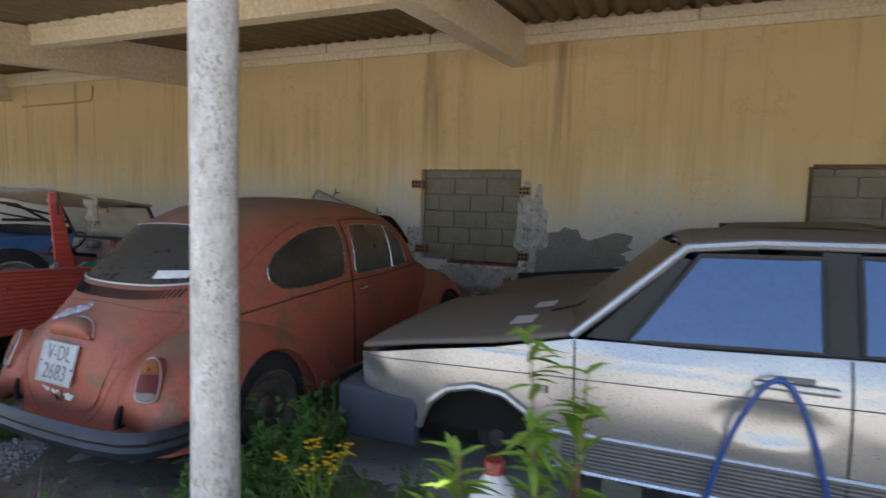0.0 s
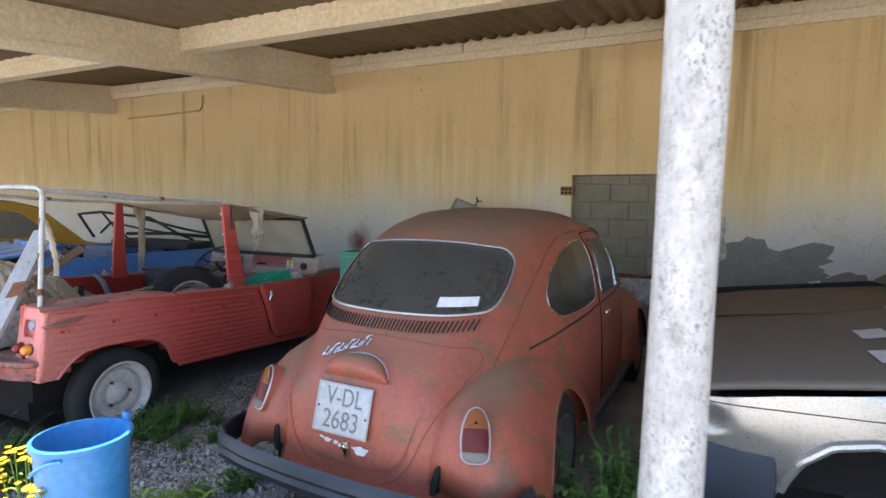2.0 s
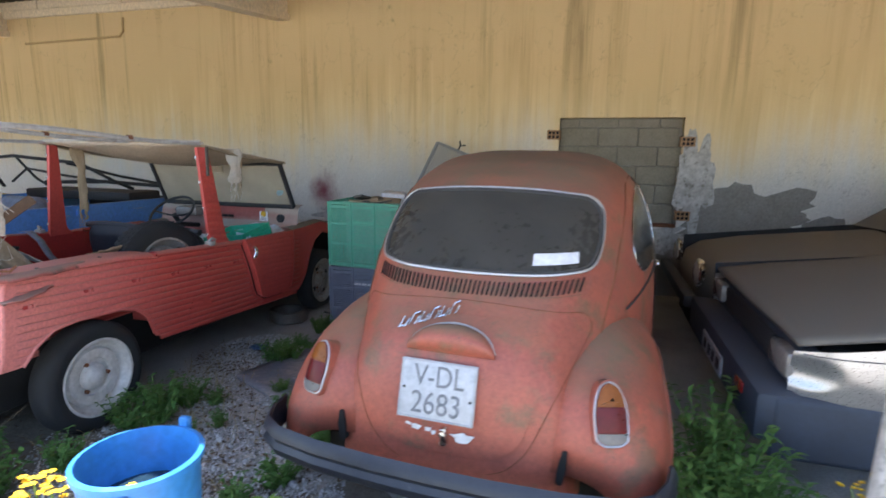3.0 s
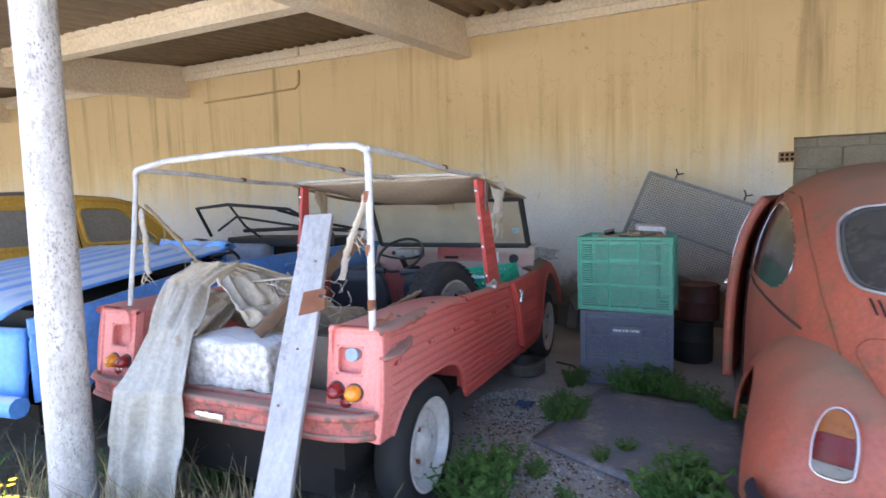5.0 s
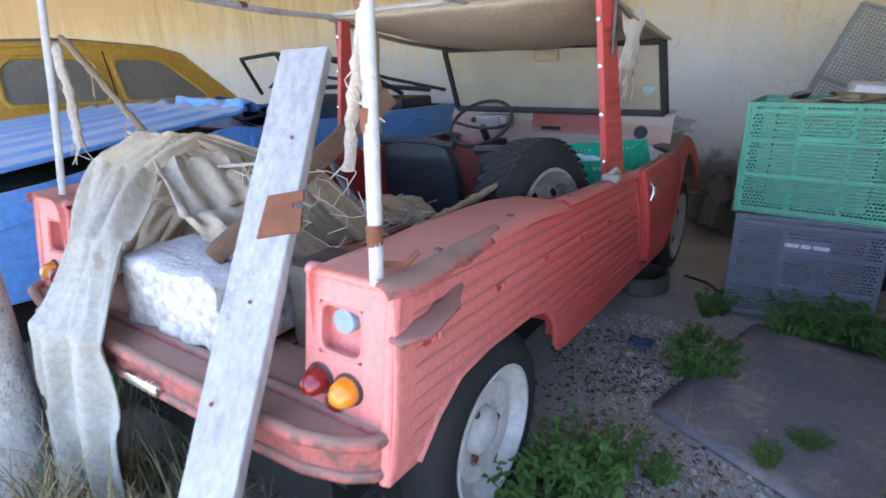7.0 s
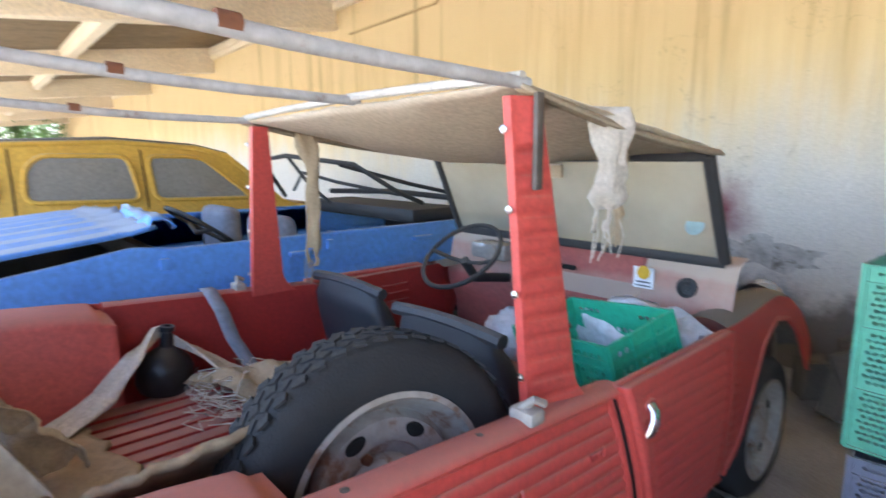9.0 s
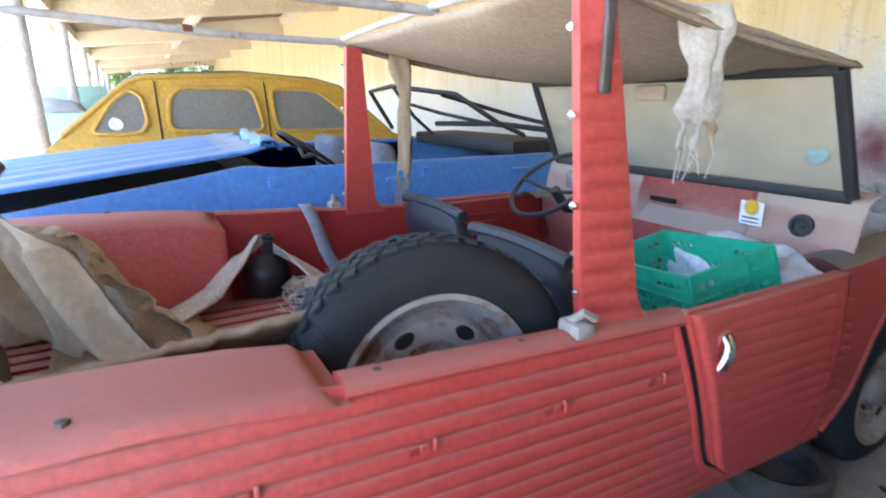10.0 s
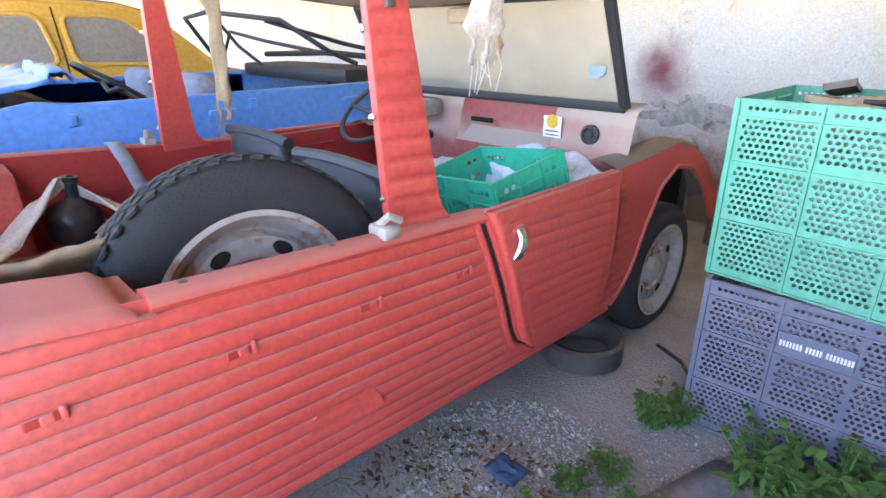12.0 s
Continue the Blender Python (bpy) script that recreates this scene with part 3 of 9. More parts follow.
def build_wall():
    opens = [(-1.867, -0.633, 0.755, 1.837), (2.15, 2.95, 0.80, 1.86)]
    back, top = WALL_Y + 0.24, roof_at(WALL_Y) + 0.05
    rows, left = [], WEST
    for x0, x1, z0, z1 in opens:
        rows += [(left, x0, WALL_Y, back, -0.05, top), (x0, x1, WALL_Y, back, -0.05, z0), (x0, x1, WALL_Y, back, z1, top)]
        left = x1
    rows.append((left, EAST, WALL_Y, back, -0.05, top))
    wall = structure("wall_back", boxes(*rows), WALL, label="ochre and white limewashed shed wall with water streaks")
    # blocked-up openings, block by block
    for x0, x1, z0, z1 in opens:
        face = WALL_Y + 0.10
        row, z = 0, z0 + 0.005
        while z < z1 - 0.03:
            high = min(0.19, z1 - z - 0.005)
            x = x0 + 0.005 - (0.2 if row % 2 else 0.0)
            while x < x1 - 0.02:
                a, b = max(x, x0 + 0.004), min(x + 0.395, x1 - 0.004)
                if b - a > 0.03:
                    bm = bmesh.new()
                    out = random.uniform(-0.012, 0.012)
                    box(bm, a, b, face + out, face + 0.13, z, z + high, bevel=0.006, seg=1)
                    ob = part("block", bm, BLOCK, wall)
                x += 0.402
            z += 0.197
            row += 1
        part("mortar", boxes((x0, x1, face + 0.018, face + 0.12, z0, z1)), CEMENT, wall)
    part("sill", boxes((-1.5, -0.64, WALL_Y - 0.03, WALL_Y + 0.1, 0.725, 0.757), bevel=0.006), RUST, wall, "rusty strip under the blocked window")
    part("window_frame", boxes((2.13, 2.16, WALL_Y - 0.02, WALL_Y + 0.06, 0.79, 1.87), (2.16, 2.95, WALL_Y - 0.02, WALL_Y + 0.06, 1.862, 1.892)), OLD_WOOD, wall)

    # bare cement and flaking plaster round the opening
    def on_wall(depth):
        return lambda a, b: Vector((a, WALL_Y - depth + 0.004 * noise.noise((a * 9, b * 9, 1)), b))

    for name, mat_, depth, args in (
        ("cement_patch", CEMENT, 0.008, (-0.05, 0.86, 0.62, 0.30, 60, 0.45, 3)), ("cement_patch", CEMENT, 0.010, (0.75, 0.62, 0.45, 0.24, 50, 0.4, 5)),
        ("plaster_patch", FLAKE, 0.012, (-0.50, 1.20, 0.17, 0.50, 50, 0.55, 7)), ("plaster_patch", FLAKE, 0.014, (-1.1, 0.60, 0.62, 0.13, 50, 0.5, 9)),
        ("plaster_patch", FLAKE, 0.012, (-1.95, 0.95, 0.08, 0.20, 40, 0.5, 14)), ("plaster_patch", FLAKE, 0.008, (-4.45, 0.72, 0.30, 0.10, 40, 0.6, 15)),
    ):
        bm = bmesh.new()
        patch(bm, blob_outline(*args[:4], n=args[4], rough=args[5], seed=args[6]), on_wall(depth), 5)
        part(name, bm, mat_, wall)
    for x, z in ((-1.92, 1.66), (-1.86, 0.88), (-0.59, 1.60), (-0.58, 0.85)):
        bm = bmesh.new()
        box(bm, x - 0.07, x + 0.07, WALL_Y - 0.015, WALL_Y + 0.09, z - 0.05, z + 0.05, bevel=0.004, seg=1)
        brick = part("hollow_brick", bm, CLAY, wall, "broken end of a hollow clay brick")
        for j in range(3):
            for i in range(2):
                part("cell", boxes((x - 0.055 + 0.04 * j, x - 0.028 + 0.04 * j, WALL_Y - 0.019, WALL_Y - 0.012, z - 0.035 + 0.042 * i, z - 0.008 + 0.042 * i)), DARK, brick)
    bm = boxes((1.40, 1.54, WALL_Y - 0.03, WALL_Y + 0.01, 1.235, 1.315), bevel=0.006)
    part("vent_box", bm, BLACK, wall, "small black box on the wall")
    bm = bmesh.new()
    tube(bm, [(-9.2, WALL_Y - 0.025, 2.86), (-8.4, WALL_Y - 0.03, 2.87), (-7.56, WALL_Y - 0.03, 2.89), (-7.5, WALL_Y - 0.03, 2.95), (-7.5, WALL_Y - 0.02, 3.12)], 0.014, 6)
    part("wall_pipe", bm, surface("painted_over_pipe", (0.52, 0.36, 0.16), rough=0.8), wall, "thin pipe painted over with ochre")
    return wall


def build_roof():
    # wall plate of short concrete pieces, rafters, purlins, posts
    plate = structure("wall_plate", boxes((WEST, EAST, WALL_Y - 0.05, WALL_Y + 0.1, 3.20, roof_at(WALL_Y) - 0.045)), CONCRETE, label="ochre concrete wall plate under the roof")
    for k in range(33):
        x = WEST + 0.6 + k * 1.42
        part("ledge", boxes((x, x + 1.40, WALL_Y - 0.085, WALL_Y - 0.052, 3.285, roof_at(WALL_Y) - 0.05), bevel=0.006), CONCRETE, plate)
    rafters = [-0.70 + 4.45 * k for k in range(-7, 4)]
    for k, x in enumerate(rafters):
        bm = bmesh.new()
        # deep web that narrows towards the wall, with a flange below
        for wide, low, high in ((0.062, 0.06, 1.0), (0.090, 0.0, 0.17)):
            def at(u, v, wide=wide, low=low, high=high):
                y = lerp(1.55, WALL_Y, u)
                zt = roof_at(y) - 0.03
                zb = 2.965 - 0.106 * (6.45 - y)
                angle = [(-1, low), (1, low), (1, high), (-1, high), (-1, low)][round(v * 4)]
                return Vector((x + wide * angle[0], y, lerp(zb, zt, angle[1])))
            sheet(bm, at, 14, 4)
        structure(f"rafter_{k + 1}", tidy(bm), CONCRETE, label="precast concrete rafter painted ochre")
    for k, x in enumerate(rafters[:-1]):
        for y in (4.14, 1.80):
            zt = roof_at(y) - 0.03
            bm = bmesh.new()
            section = [(-0.07, -0.205), (0.07, -0.205), (0.07, -0.165), (0.055, -0.165), (0.055, -0.055), (0.075, -0.055), (0.075, -0.002), (-0.075, -0.002), (-0.075, -0.055), (-0.055, -0.055), (-0.055, -0.165), (-0.07, -0.165)]
            prism(bm, section, lambda a, b, d: Vector((d, y + a, zt + b)), x + 0.075, x + 4.375)
            structure("purlin", bm, CONCRETE, label="precast concrete purlin painted ochre")
    bm = bmesh.new()
    waves, each = int((EAST - WEST) / 0.177), 8
    rows = []
    for i in range(waves * each + 1):
        x = WEST + i * 0.177 / each
        z = 0.026 * math.sin(2 * math.pi * i / each)
        rows.append([bm.verts.new((x, y, roof_at(y) + z + 0.006 * noise.noise((x * 0.7, y, 0)))) for y in (1.45, 2.6, 4.2, 5.5, WALL_Y + 0.35)])
    for a, b in zip(rows, rows[1:]):
        for j in range(4):
            bm.faces.new((a[j], b[j], b[j + 1], a[j + 1]))
    thicken(structure("ceiling", bm, ROOFING, smooth=True, label="corrugated fibre cement roof sheets seen from below"), 0.008)
    for k, x in enumerate(rafters):
        bm = bmesh.new()
        lean = 0.03 if k in (6, 7) else 0.0
        px, py = {6: (-5.20, 1.87), 7: (-0.672, 1.942)}.get(k, (x, 1.93))
        pts = [(px + lean * (z / 2.5 - 0.5), py, z) for z in (-0.02, 0.02, 0.3, 0.8, 1.3, 1.8, 2.2, 2.47)]
        tube(bm, pts, [0.094, 0.09, 0.084, 0.082, 0.080, 0.079, 0.078, 0.078], 24)
        for v in bm.verts:
            v.co.xy += 0.006 * Vector((noise.noise(v.co * 6), noise.noise(v.co * 6 + Vector((9, 0, 0)))))
        structure(f"post_{k + 1}", bm, POST, smooth=True, label="round concrete post with flaking whitewash")
    # unseen wall, added to close the east end
    structure("wall_east", boxes((EAST, EAST + 0.2, 1.5, WALL_Y + 0.24, -0.05, 3.6)), WALL, label="unseen end wall added to the shed")


def ground_at(x, y):
    return -0.012 + 0.018 * noise.noise((x * 1.3, y * 1.3, 0)) + 0.008 * noise.noise((x * 5, y * 5, 3))


def build_soil():
    """Darker soil under the weeds along the front of the shed, with a ragged edge on both sides."""
    bm = bmesh.new()

    def at(u, v):
        x = lerp(-9.0, 5.5, u)
        low = 1.12 + 0.16 * noise.noise((x * 1.1, 3, 0)) + 0.06 * noise.noise((x * 5, 1, 0))
        high = curve_at([(-9, 2.3), (-5.4, 3.0), (-4.0, 2.95), (-3.4, 2.65), (-2.6, 2.5), (-1.2, 3.2), (0.5, 2.9), (5, 2.6)], x) + 0.25 * noise.noise((x * 0.9, 7, 0)) + 0.10 * noise.noise((x * 4, 5, 0))
        y = lerp(low, high, v)
        return Vector((x, y, ground_at(x, y) + 0.010 * math.sin(math.pi * v) ** 0.4 - 0.006))

    sheet(bm, at, 180, 14)
    return structure("ground_soil", bm, SOIL, smooth=True, label="dark crumbly soil under the weeds")


build_ground()
build_soil()
build_wall()
build_roof()

# ---- wheels ----
def build_wheel(parent, x, y, z, side, radius, rim, width, rim_mat, holes=3, flat=0.0, tread=0, tilt=0.0, turn=0.0):
    """A wheel with tyre and rim as parts of parent; its face looks along x times side."""
    m = Matrix.Translation((x, y, z)) @ Euler((0, radians(tilt), radians(turn))).to_matrix().to_4x4() @ Matrix.Rotation(radians(90 * side), 4, "Y")
    h = width / 2
    bm = bmesh.new()
    lathe(bm, [(rim, -h * 0.7), (rim + 0.02, -h), (radius - 0.05, -h * 1.06), (radius - 0.018, -h * 0.92), (radius, -h * 0.6), (radius, h * 0.6), (radius - 0.018, h * 0.92), (radius - 0.05, h * 1.06), (rim + 0.03, h), (rim + 0.012, h * 0.96), (rim, h * 0.75), (rim - 0.01, 0.0), (rim, -h * 0.7)], 56, m)
    if flat:
        for v in bm.verts:
            low = z - radius + flat
            if v.co.z < low:
                v.co.x += side * 0.25 * (low - v.co.z)
                v.co.z = low + 0.1 * (v.co.z - low)
    tyre = part("tyre", tidy(bm), RUBBER, parent, "worn black rubber tyre")
    if tread:
        bm = bmesh.new()
        for k in range(tread):
            for row in range(5):
                u = 2 * math.pi * (k + 0.5 * (row % 2)) / tread
                half = math.pi * radius / tread * 0.62
                mm = m @ Matrix.Rotation(u, 4, "Z") @ Matrix.Translation((radius, 0, (row - 2) * h * 0.36)) @ Matrix.Rotation(radians(28 if row % 2 else -28), 4, "X")
                box(bm, -0.004, 0.0035 if abs(row - 2) < 2 else 0.001, -half, half, -h * 0.15, h * 0.15, m=mm)
        part("tread", bm, RUBBER, tyre, smooth=False)
    bm = bmesh.new()
    r = rim
    lathe(bm, [(r + 0.012, h * 0.98), (r + 0.014, h * 1.04), (r + 0.002, h * 1.05), (r - 0.010, h * 0.78), (r - 0.022, h * 0.36), (r - 0.034, h * 0.20), (r * 0.80, h * 0.30), (r * 0.76, h * 0.52), (r * 0.62, h * 0.56), (r * 0.52, h * 0.50), (r * 0.49, h * 0.30), (r * 0.38, h * 0.22), (r * 0.35, h * 0.46), (r * 0.30, h * 0.66), (r * 0.18, h * 0.80), (0.0, h * 0.84)], 48, m)
    wheel_rim = part("rim", bm, rim_mat, parent, "pressed steel wheel rim")
    for k in range(holes):
        u = 2 * math.pi * k / holes + 0.5
        bm = bmesh.new()
        mm = m @ Matrix.Translation((r * 0.66 * math.cos(u), r * 0.66 * math.sin(u), h * 0.555)) @ Matrix.Rotation(u, 4, "Z")
        lathe(bm, [(0.0, 0.004), (0.7, 0.003), (1.0, -0.004)], 14, mm @ Matrix.Diagonal((r * 0.085, r * 0.14, 1, 1)))
        part("rim_hole", bm, DARK, wheel_rim)
    for k in range(3):
        u = 2 * math.pi * k / 3 + 1.5
        bm = bmesh.new()
        lathe(bm, [(0.011, 0.0), (0.011, 0.018), (0.0, 0.02)], 6, m @ Matrix.Translation((r * 0.43 * math.cos(u), r * 0.43 * math.sin(u), h * 0.22)))
        part("wheel_nut", bm, RUST, wheel_rim, smooth=False)


# ---- the red open utility car ----
CX = -4.575
NOSE_DOWN = 0.06


def zs(y, z):
    """Height on the red car, whose nose sits lower than its tail."""
    return z - NOSE_DOWN * (y - 2.1)


def rib(z, pitch=0.0355, deep=0.010):
    """Rounded bands with a narrow groove between them."""
    u = (z / pitch) % 1.0
    return deep * (abs(math.sin(math.pi * u)) ** 0.45 - 1.0) + 0.002


SIDE_TOP = [(2.06, 0.892), (2.2, 0.90), (2.5, 0.915), (2.72, 0.92), (2.82, 0.917), (2.90, 0.911), (2.96, 0.907), (3.05, 0.905), (3.74, 0.905), (4.36, 0.935), (4.6, 0.955), (4.9, 0.985), (5.08, 0.955), (5.25, 0.87), (5.38, 0.74), (5.42, 0.66)]
SIDE_LOW = [(2.06, 0.485), (2.17, 0.485), (2.23, 0.56), (2.32, 0.622), (2.45, 0.64), (2.68, 0.64), (2.79, 0.615), (2.86, 0.56), (2.91, 0.45), (2.97, 0.405), (3.2, 0.40), (4.30, 0.40), (4.44, 0.425), (4.54, 0.53), (4.62, 0.70), (4.74, 0.83), (4.9, 0.895), (5.05, 0.875), (5.18, 0.80), (5.30, 0.68), (5.38, 0.60), (5.42, 0.58)]
DOOR_LEFT = [(0.455, 3.95), (0.49, 3.875), (0.54, 3.845), (0.91, 3.715)]
DOOR_RIGHT = [(0.455, 4.20), (0.50, 4.285), (0.56, 4.315), (0.94, 4.375)]


def side_x(sign, y, z):
    """The outer skin: nearly upright, a little fuller at half height, pinched at the front wheel."""
    out = 0.757 - 0.10 * (z - 0.66) ** 2 * 3 - 0.03 * max(0, y - 4.5)
    return CX + sign * out


def raked(y, z):
    """The tail leans forward towards its top."""
    return y + (0.014 + 0.14 * (z - 0.48)) * max(0.0, 1 - (y - 2.03) / 0.34)


def in_door(y, z):
    return z > 0.50 and curve_at(DOOR_LEFT, z) + 0.035 < y < curve_at(DOOR_RIGHT, z) - 0.03


def build_red_car():
    car = thing("open_utility_car", CX, 3.6, 0, "faded red ribbed plastic open utility car with torn canvas top", "car")
    body = {}
    for sign, side in ((1, "right"), (-1, "left")):
        bm = bmesh.new()
        rows = [0.3905 + 0.0355 / 12 * k for k in range(212)]

        def skin(u, v, sign=sign):
            y = lerp(2.06, 5.42, u)
            z = min(max(rows[round(v * 211)], curve_at(SIDE_LOW, y)), curve_at(SIDE_TOP, y))
            plain = y < 2.14 or y > 4.46 or z > 0.885
            return Vector((side_x(sign, y, z) + sign * (0 if plain else rib(z)), raked(y, z), zs(y, z)))

        sheet(bm, skin, 150, 211, keep=lambda u, v: not in_door(lerp(2.06, 5.42, u), rows[min(211, int(v * 211))]))
        skin_ob = part("side_panel", tidy(bm), RED, car, "ribbed red plastic side panel, sun-faded towards the tail", angle=60)
        thicken(skin_ob, 0.005, 1.0 if sign < 0 else -1.0)
        body[side] = skin_ob
        # rolled rims: wheel arches, sill, top edge
        for y0, y1 in ((2.17, 2.93), (4.44, 5.40)):
            bm = bmesh.new()
            ys = [lerp(y0, y1, k / 36) for k in range(37)]
            tube(bm, [(side_x(sign, y, curve_at(SIDE_LOW, y)) + sign * 0.002, y, zs(y, curve_at(SIDE_LOW, y))) for y in ys], 0.010, 8)
            part("arch_rim", bm, RED, skin_ob)
        bm = bmesh.new()
        ys = [lerp(2.97, 4.44, k / 20) for k in range(21)]
        tube(bm, [(side_x(sign, y, 0.41) - sign * 0.008, y, zs(y, 0.408)) for y in ys], 0.013, 8)
        part("sill", bm, RED, skin_ob)
        # box over the rear wheel with a lid-like ledge, then a slim rail to the door
        bm = bmesh.new()

        def ledge(u, v, sign=sign):
            y = lerp(2.11, 2.965, u)
            top = curve_at(SIDE_TOP, y)
            loop = [(0.545, 0.50), (0.545, top - 0.03), (0.56, top - 0.004), (0.60, top + 0.006), (0.73, top + 0.006), (0.757, top - 0.004), (0.764, top - 0.022), (0.752, top - 0.03)]
            a, z = loop[round(v * 7)]
            if u > 0.97:
                z = min(z, top - 0.02)
            return Vector((CX + sign * a, y, zs(y, z) + 0.004 * noise.noise((y * 5, a * 9, sign))))

        sheet(bm, ledge, 40, 7)
        box(bm, *sorted((CX + sign * 0.548, CX + sign * 0.74)), 2.955, 2.97, zs(2.96, 0.5), zs(2.96, 0.872))
        part("wheel_box", bm, RED, skin_ob, "red plastic box over the rear wheel, dusty on top", angle=50)
        bm = bmesh.new()
        prism(bm, [(2.96, zs(2.96, 0.45)), (3.74, zs(3.74, 0.45)), (3.74, zs(3.74, 0.905)), (2.96, zs(2.96, 0.905))], lambda a, b, d, sign=sign: Vector((CX + sign * d, a, b)), 0.69, 0.746)
        ys = [lerp(2.96, 3.74, k / 10) for k in range(11)]
        tube(bm, [(CX + sign * 0.724, y, zs(y, 0.896)) for y in ys], 0.034, 10, flat=0.55)
        # the left rail takes the darker red of the inside
        part("side_rail", bm, RED_IN_AND_SHADE if sign < 0 else RED, skin_ob)
        for y in (2.3, 2.62, 3.02, 3.3):
            bm = bmesh.new()
            lathe(bm, [(0.010, 0), (0.008, 0.005), (0.0, 0.007)], 8, pose(CX + sign * 0.725, y, zs(y, curve_at(SIDE_TOP, y) + 0.004)))
            part("screw", bm, STEEL, skin_ob)
        # slots moulded into the ribs, their shade put into a darker red
        for y, z in ((2.22, 0.752), (2.515, 0.772), (2.80, 0.777), (3.08, 0.774), (3.36, 0.775), (3.64, 0.774)):
            x = side_x(sign, y, z)
            bm = bmesh.new()
            box(bm, *sorted((x - sign * 0.006, x + sign * 0.0085)), y - 0.026, y + 0.022, zs(y, z) - 0.009, zs(y, z) + 0.009, bevel=0.002, seg=1)
            slot = part("slot", bm, RED_IN_AND_SHADE, skin_ob)
            bm = bmesh.new()
            box(bm, *sorted((x - sign * 0.006, x + sign * 0.0105)), y - 0.006, y + 0.012, zs(y, z) - 0.008, zs(y, z) + 0.008, bevel=0.002, seg=1)
            box(bm, *sorted((x - sign * 0.006, x + sign * 0.0125)), y + 0.018, y + 0.028, zs(y, z) - 0.011, zs(y, z) + 0.012, bevel=0.003, seg=1)
            part("slot_lug", bm, RED, slot)
        # half-round foot recess low in the side
        bm = bmesh.new()
        outline = [(3.22 + 0.09 * math.cos(math.pi * k / 12) + 0.06, 0.525 + 0.075 * math.sin(math.pi * k / 12)) for k in range(13)]
        patch(bm, dense(outline, 0.03), lambda a, b, sign=sign: Vector((side_x(sign, a, b) + sign * (0.004 + 0.02 * max(0, (a - 3.27)) / 0.1 * (0.6 - b) / 0.07 * 0.6), a, zs(a, b))), 4)
        part("foot_recess", bm, RED, skin_ob)
        bm = bmesh.new()
        tube(bm, [(side_x(sign, a, b) + sign * 0.002, a, zs(a, b)) for a, b in outline], 0.005, 6)
        part("recess_rim", bm, RED, skin_ob)

        # door with a raised rim and a chrome handle
        bm = bmesh.new()

        def leaf(u, v, sign=sign):
            z = lerp(0.462, lerp(0.91, 0.94, u), v)
            y = lerp(curve_at(DOOR_LEFT, z) + 0.012, curve_at(DOOR_RIGHT, z) - 0.006, u)
            edge = min(u, 1 - u) * 0.55 < 0.035 or v < 0.07 or v > 0.93
            return Vector((side_x(sign, y, z) + sign * (0.010 if edge else 0.006 + rib(z)), y, zs(y, z)))

        sheet(bm, leaf, 36, 150)
        door = part("door", bm, RED, car, "ribbed red plastic door", angle=60)
        thicken(door, 0.03, 1.0 if sign < 0 else -1.0)
        bm = bmesh.new()
        loop = [(curve_at(DOOR_LEFT, z) + 0.014, z) for z in [lerp(0.91, 0.47, k / 14) for k in range(15)]] + [(lerp(3.95, 4.2, k / 6), 0.465) for k in range(7)] + [(curve_at(DOOR_RIGHT, z) - 0.008, z) for z in [lerp(0.47, 0.94, k / 14) for k in range(15)]]
        tube(bm, [(side_x(sign, y, z) + sign * 0.008, y, zs(y, z)) for y, z in loop] + [(side_x(sign, lerp(4.36, 3.73, k / 8), 0.92) + sign * 0.004, lerp(4.36, 3.73, k / 8), zs(lerp(4.36, 3.73, k / 8), lerp(0.936, 0.908, k / 8))) for k in range(9)], 0.009, 8, closed=True)
        part("door_rim", bm, RED, door)
        bm = bmesh.new()
        seam = [(curve_at(DOOR_LEFT, z) - 0.007, z) for z in [lerp(0.905, 0.46, k / 14) for k in range(15)]] + [(lerp(3.96, 4.2, k / 6), 0.449) for k in range(7)]
        tube(bm, [(side_x(sign, y, z) + sign * 0.002, y, zs(y, z)) for y, z in seam], 0.0085, 8)
        part("door_gap", bm, DARK, door)
        bm = bmesh.new()
        raised = [(curve_at(DOOR_LEFT, z) - 0.026, z) for z in [lerp(0.905, 0.46, k / 14) for k in range(15)]] + [(lerp(3.95, 4.2, k / 6), 0.432) for k in range(7)]
        tube(bm, [(side_x(sign, y, z) + sign * 0.001, y, zs(y, z)) for y, z in raised], 0.012, 8)
        part("door_frame", bm, RED, skin_ob)
        hy, hz = 3.825, zs(3.825, 0.845)
        hx = side_x(sign, hy, 0.8) + sign * 0.026
        bm = bmesh.new()
        lathe(bm, [(0.0, 0.004), (0.026, 0.003), (0.034, 0.010), (0.038, 0.004), (0.038, -0.006)], 20, pose(hx, hy, hz - 0.02, 0, 90 * sign, 0) @ Matrix.Diagonal((1.2, 0.95, 1, 1)))
        part("handle_cup", bm, RED, door)
        bm = bmesh.new()
        tube(bm, [(hx + sign * 0.008, hy - 0.002, hz + 0.012), (hx + sign * 0.022, hy - 0.004, hz - 0.004), (hx + sign * 0.026, hy - 0.010, hz - 0.03), (hx + sign * 0.022, hy - 0.024, hz - 0.055), (hx + sign * 0.018, hy - 0.034, hz - 0.062)], [0.013, 0.014, 0.015, 0.013, 0.004], 10, flat=0.6)
        part("door_handle", bm, CHROME, door, "chrome door handle")

        # centre pillar: ribbed outside, riveted flange towards the tail
        bm = bmesh.new()

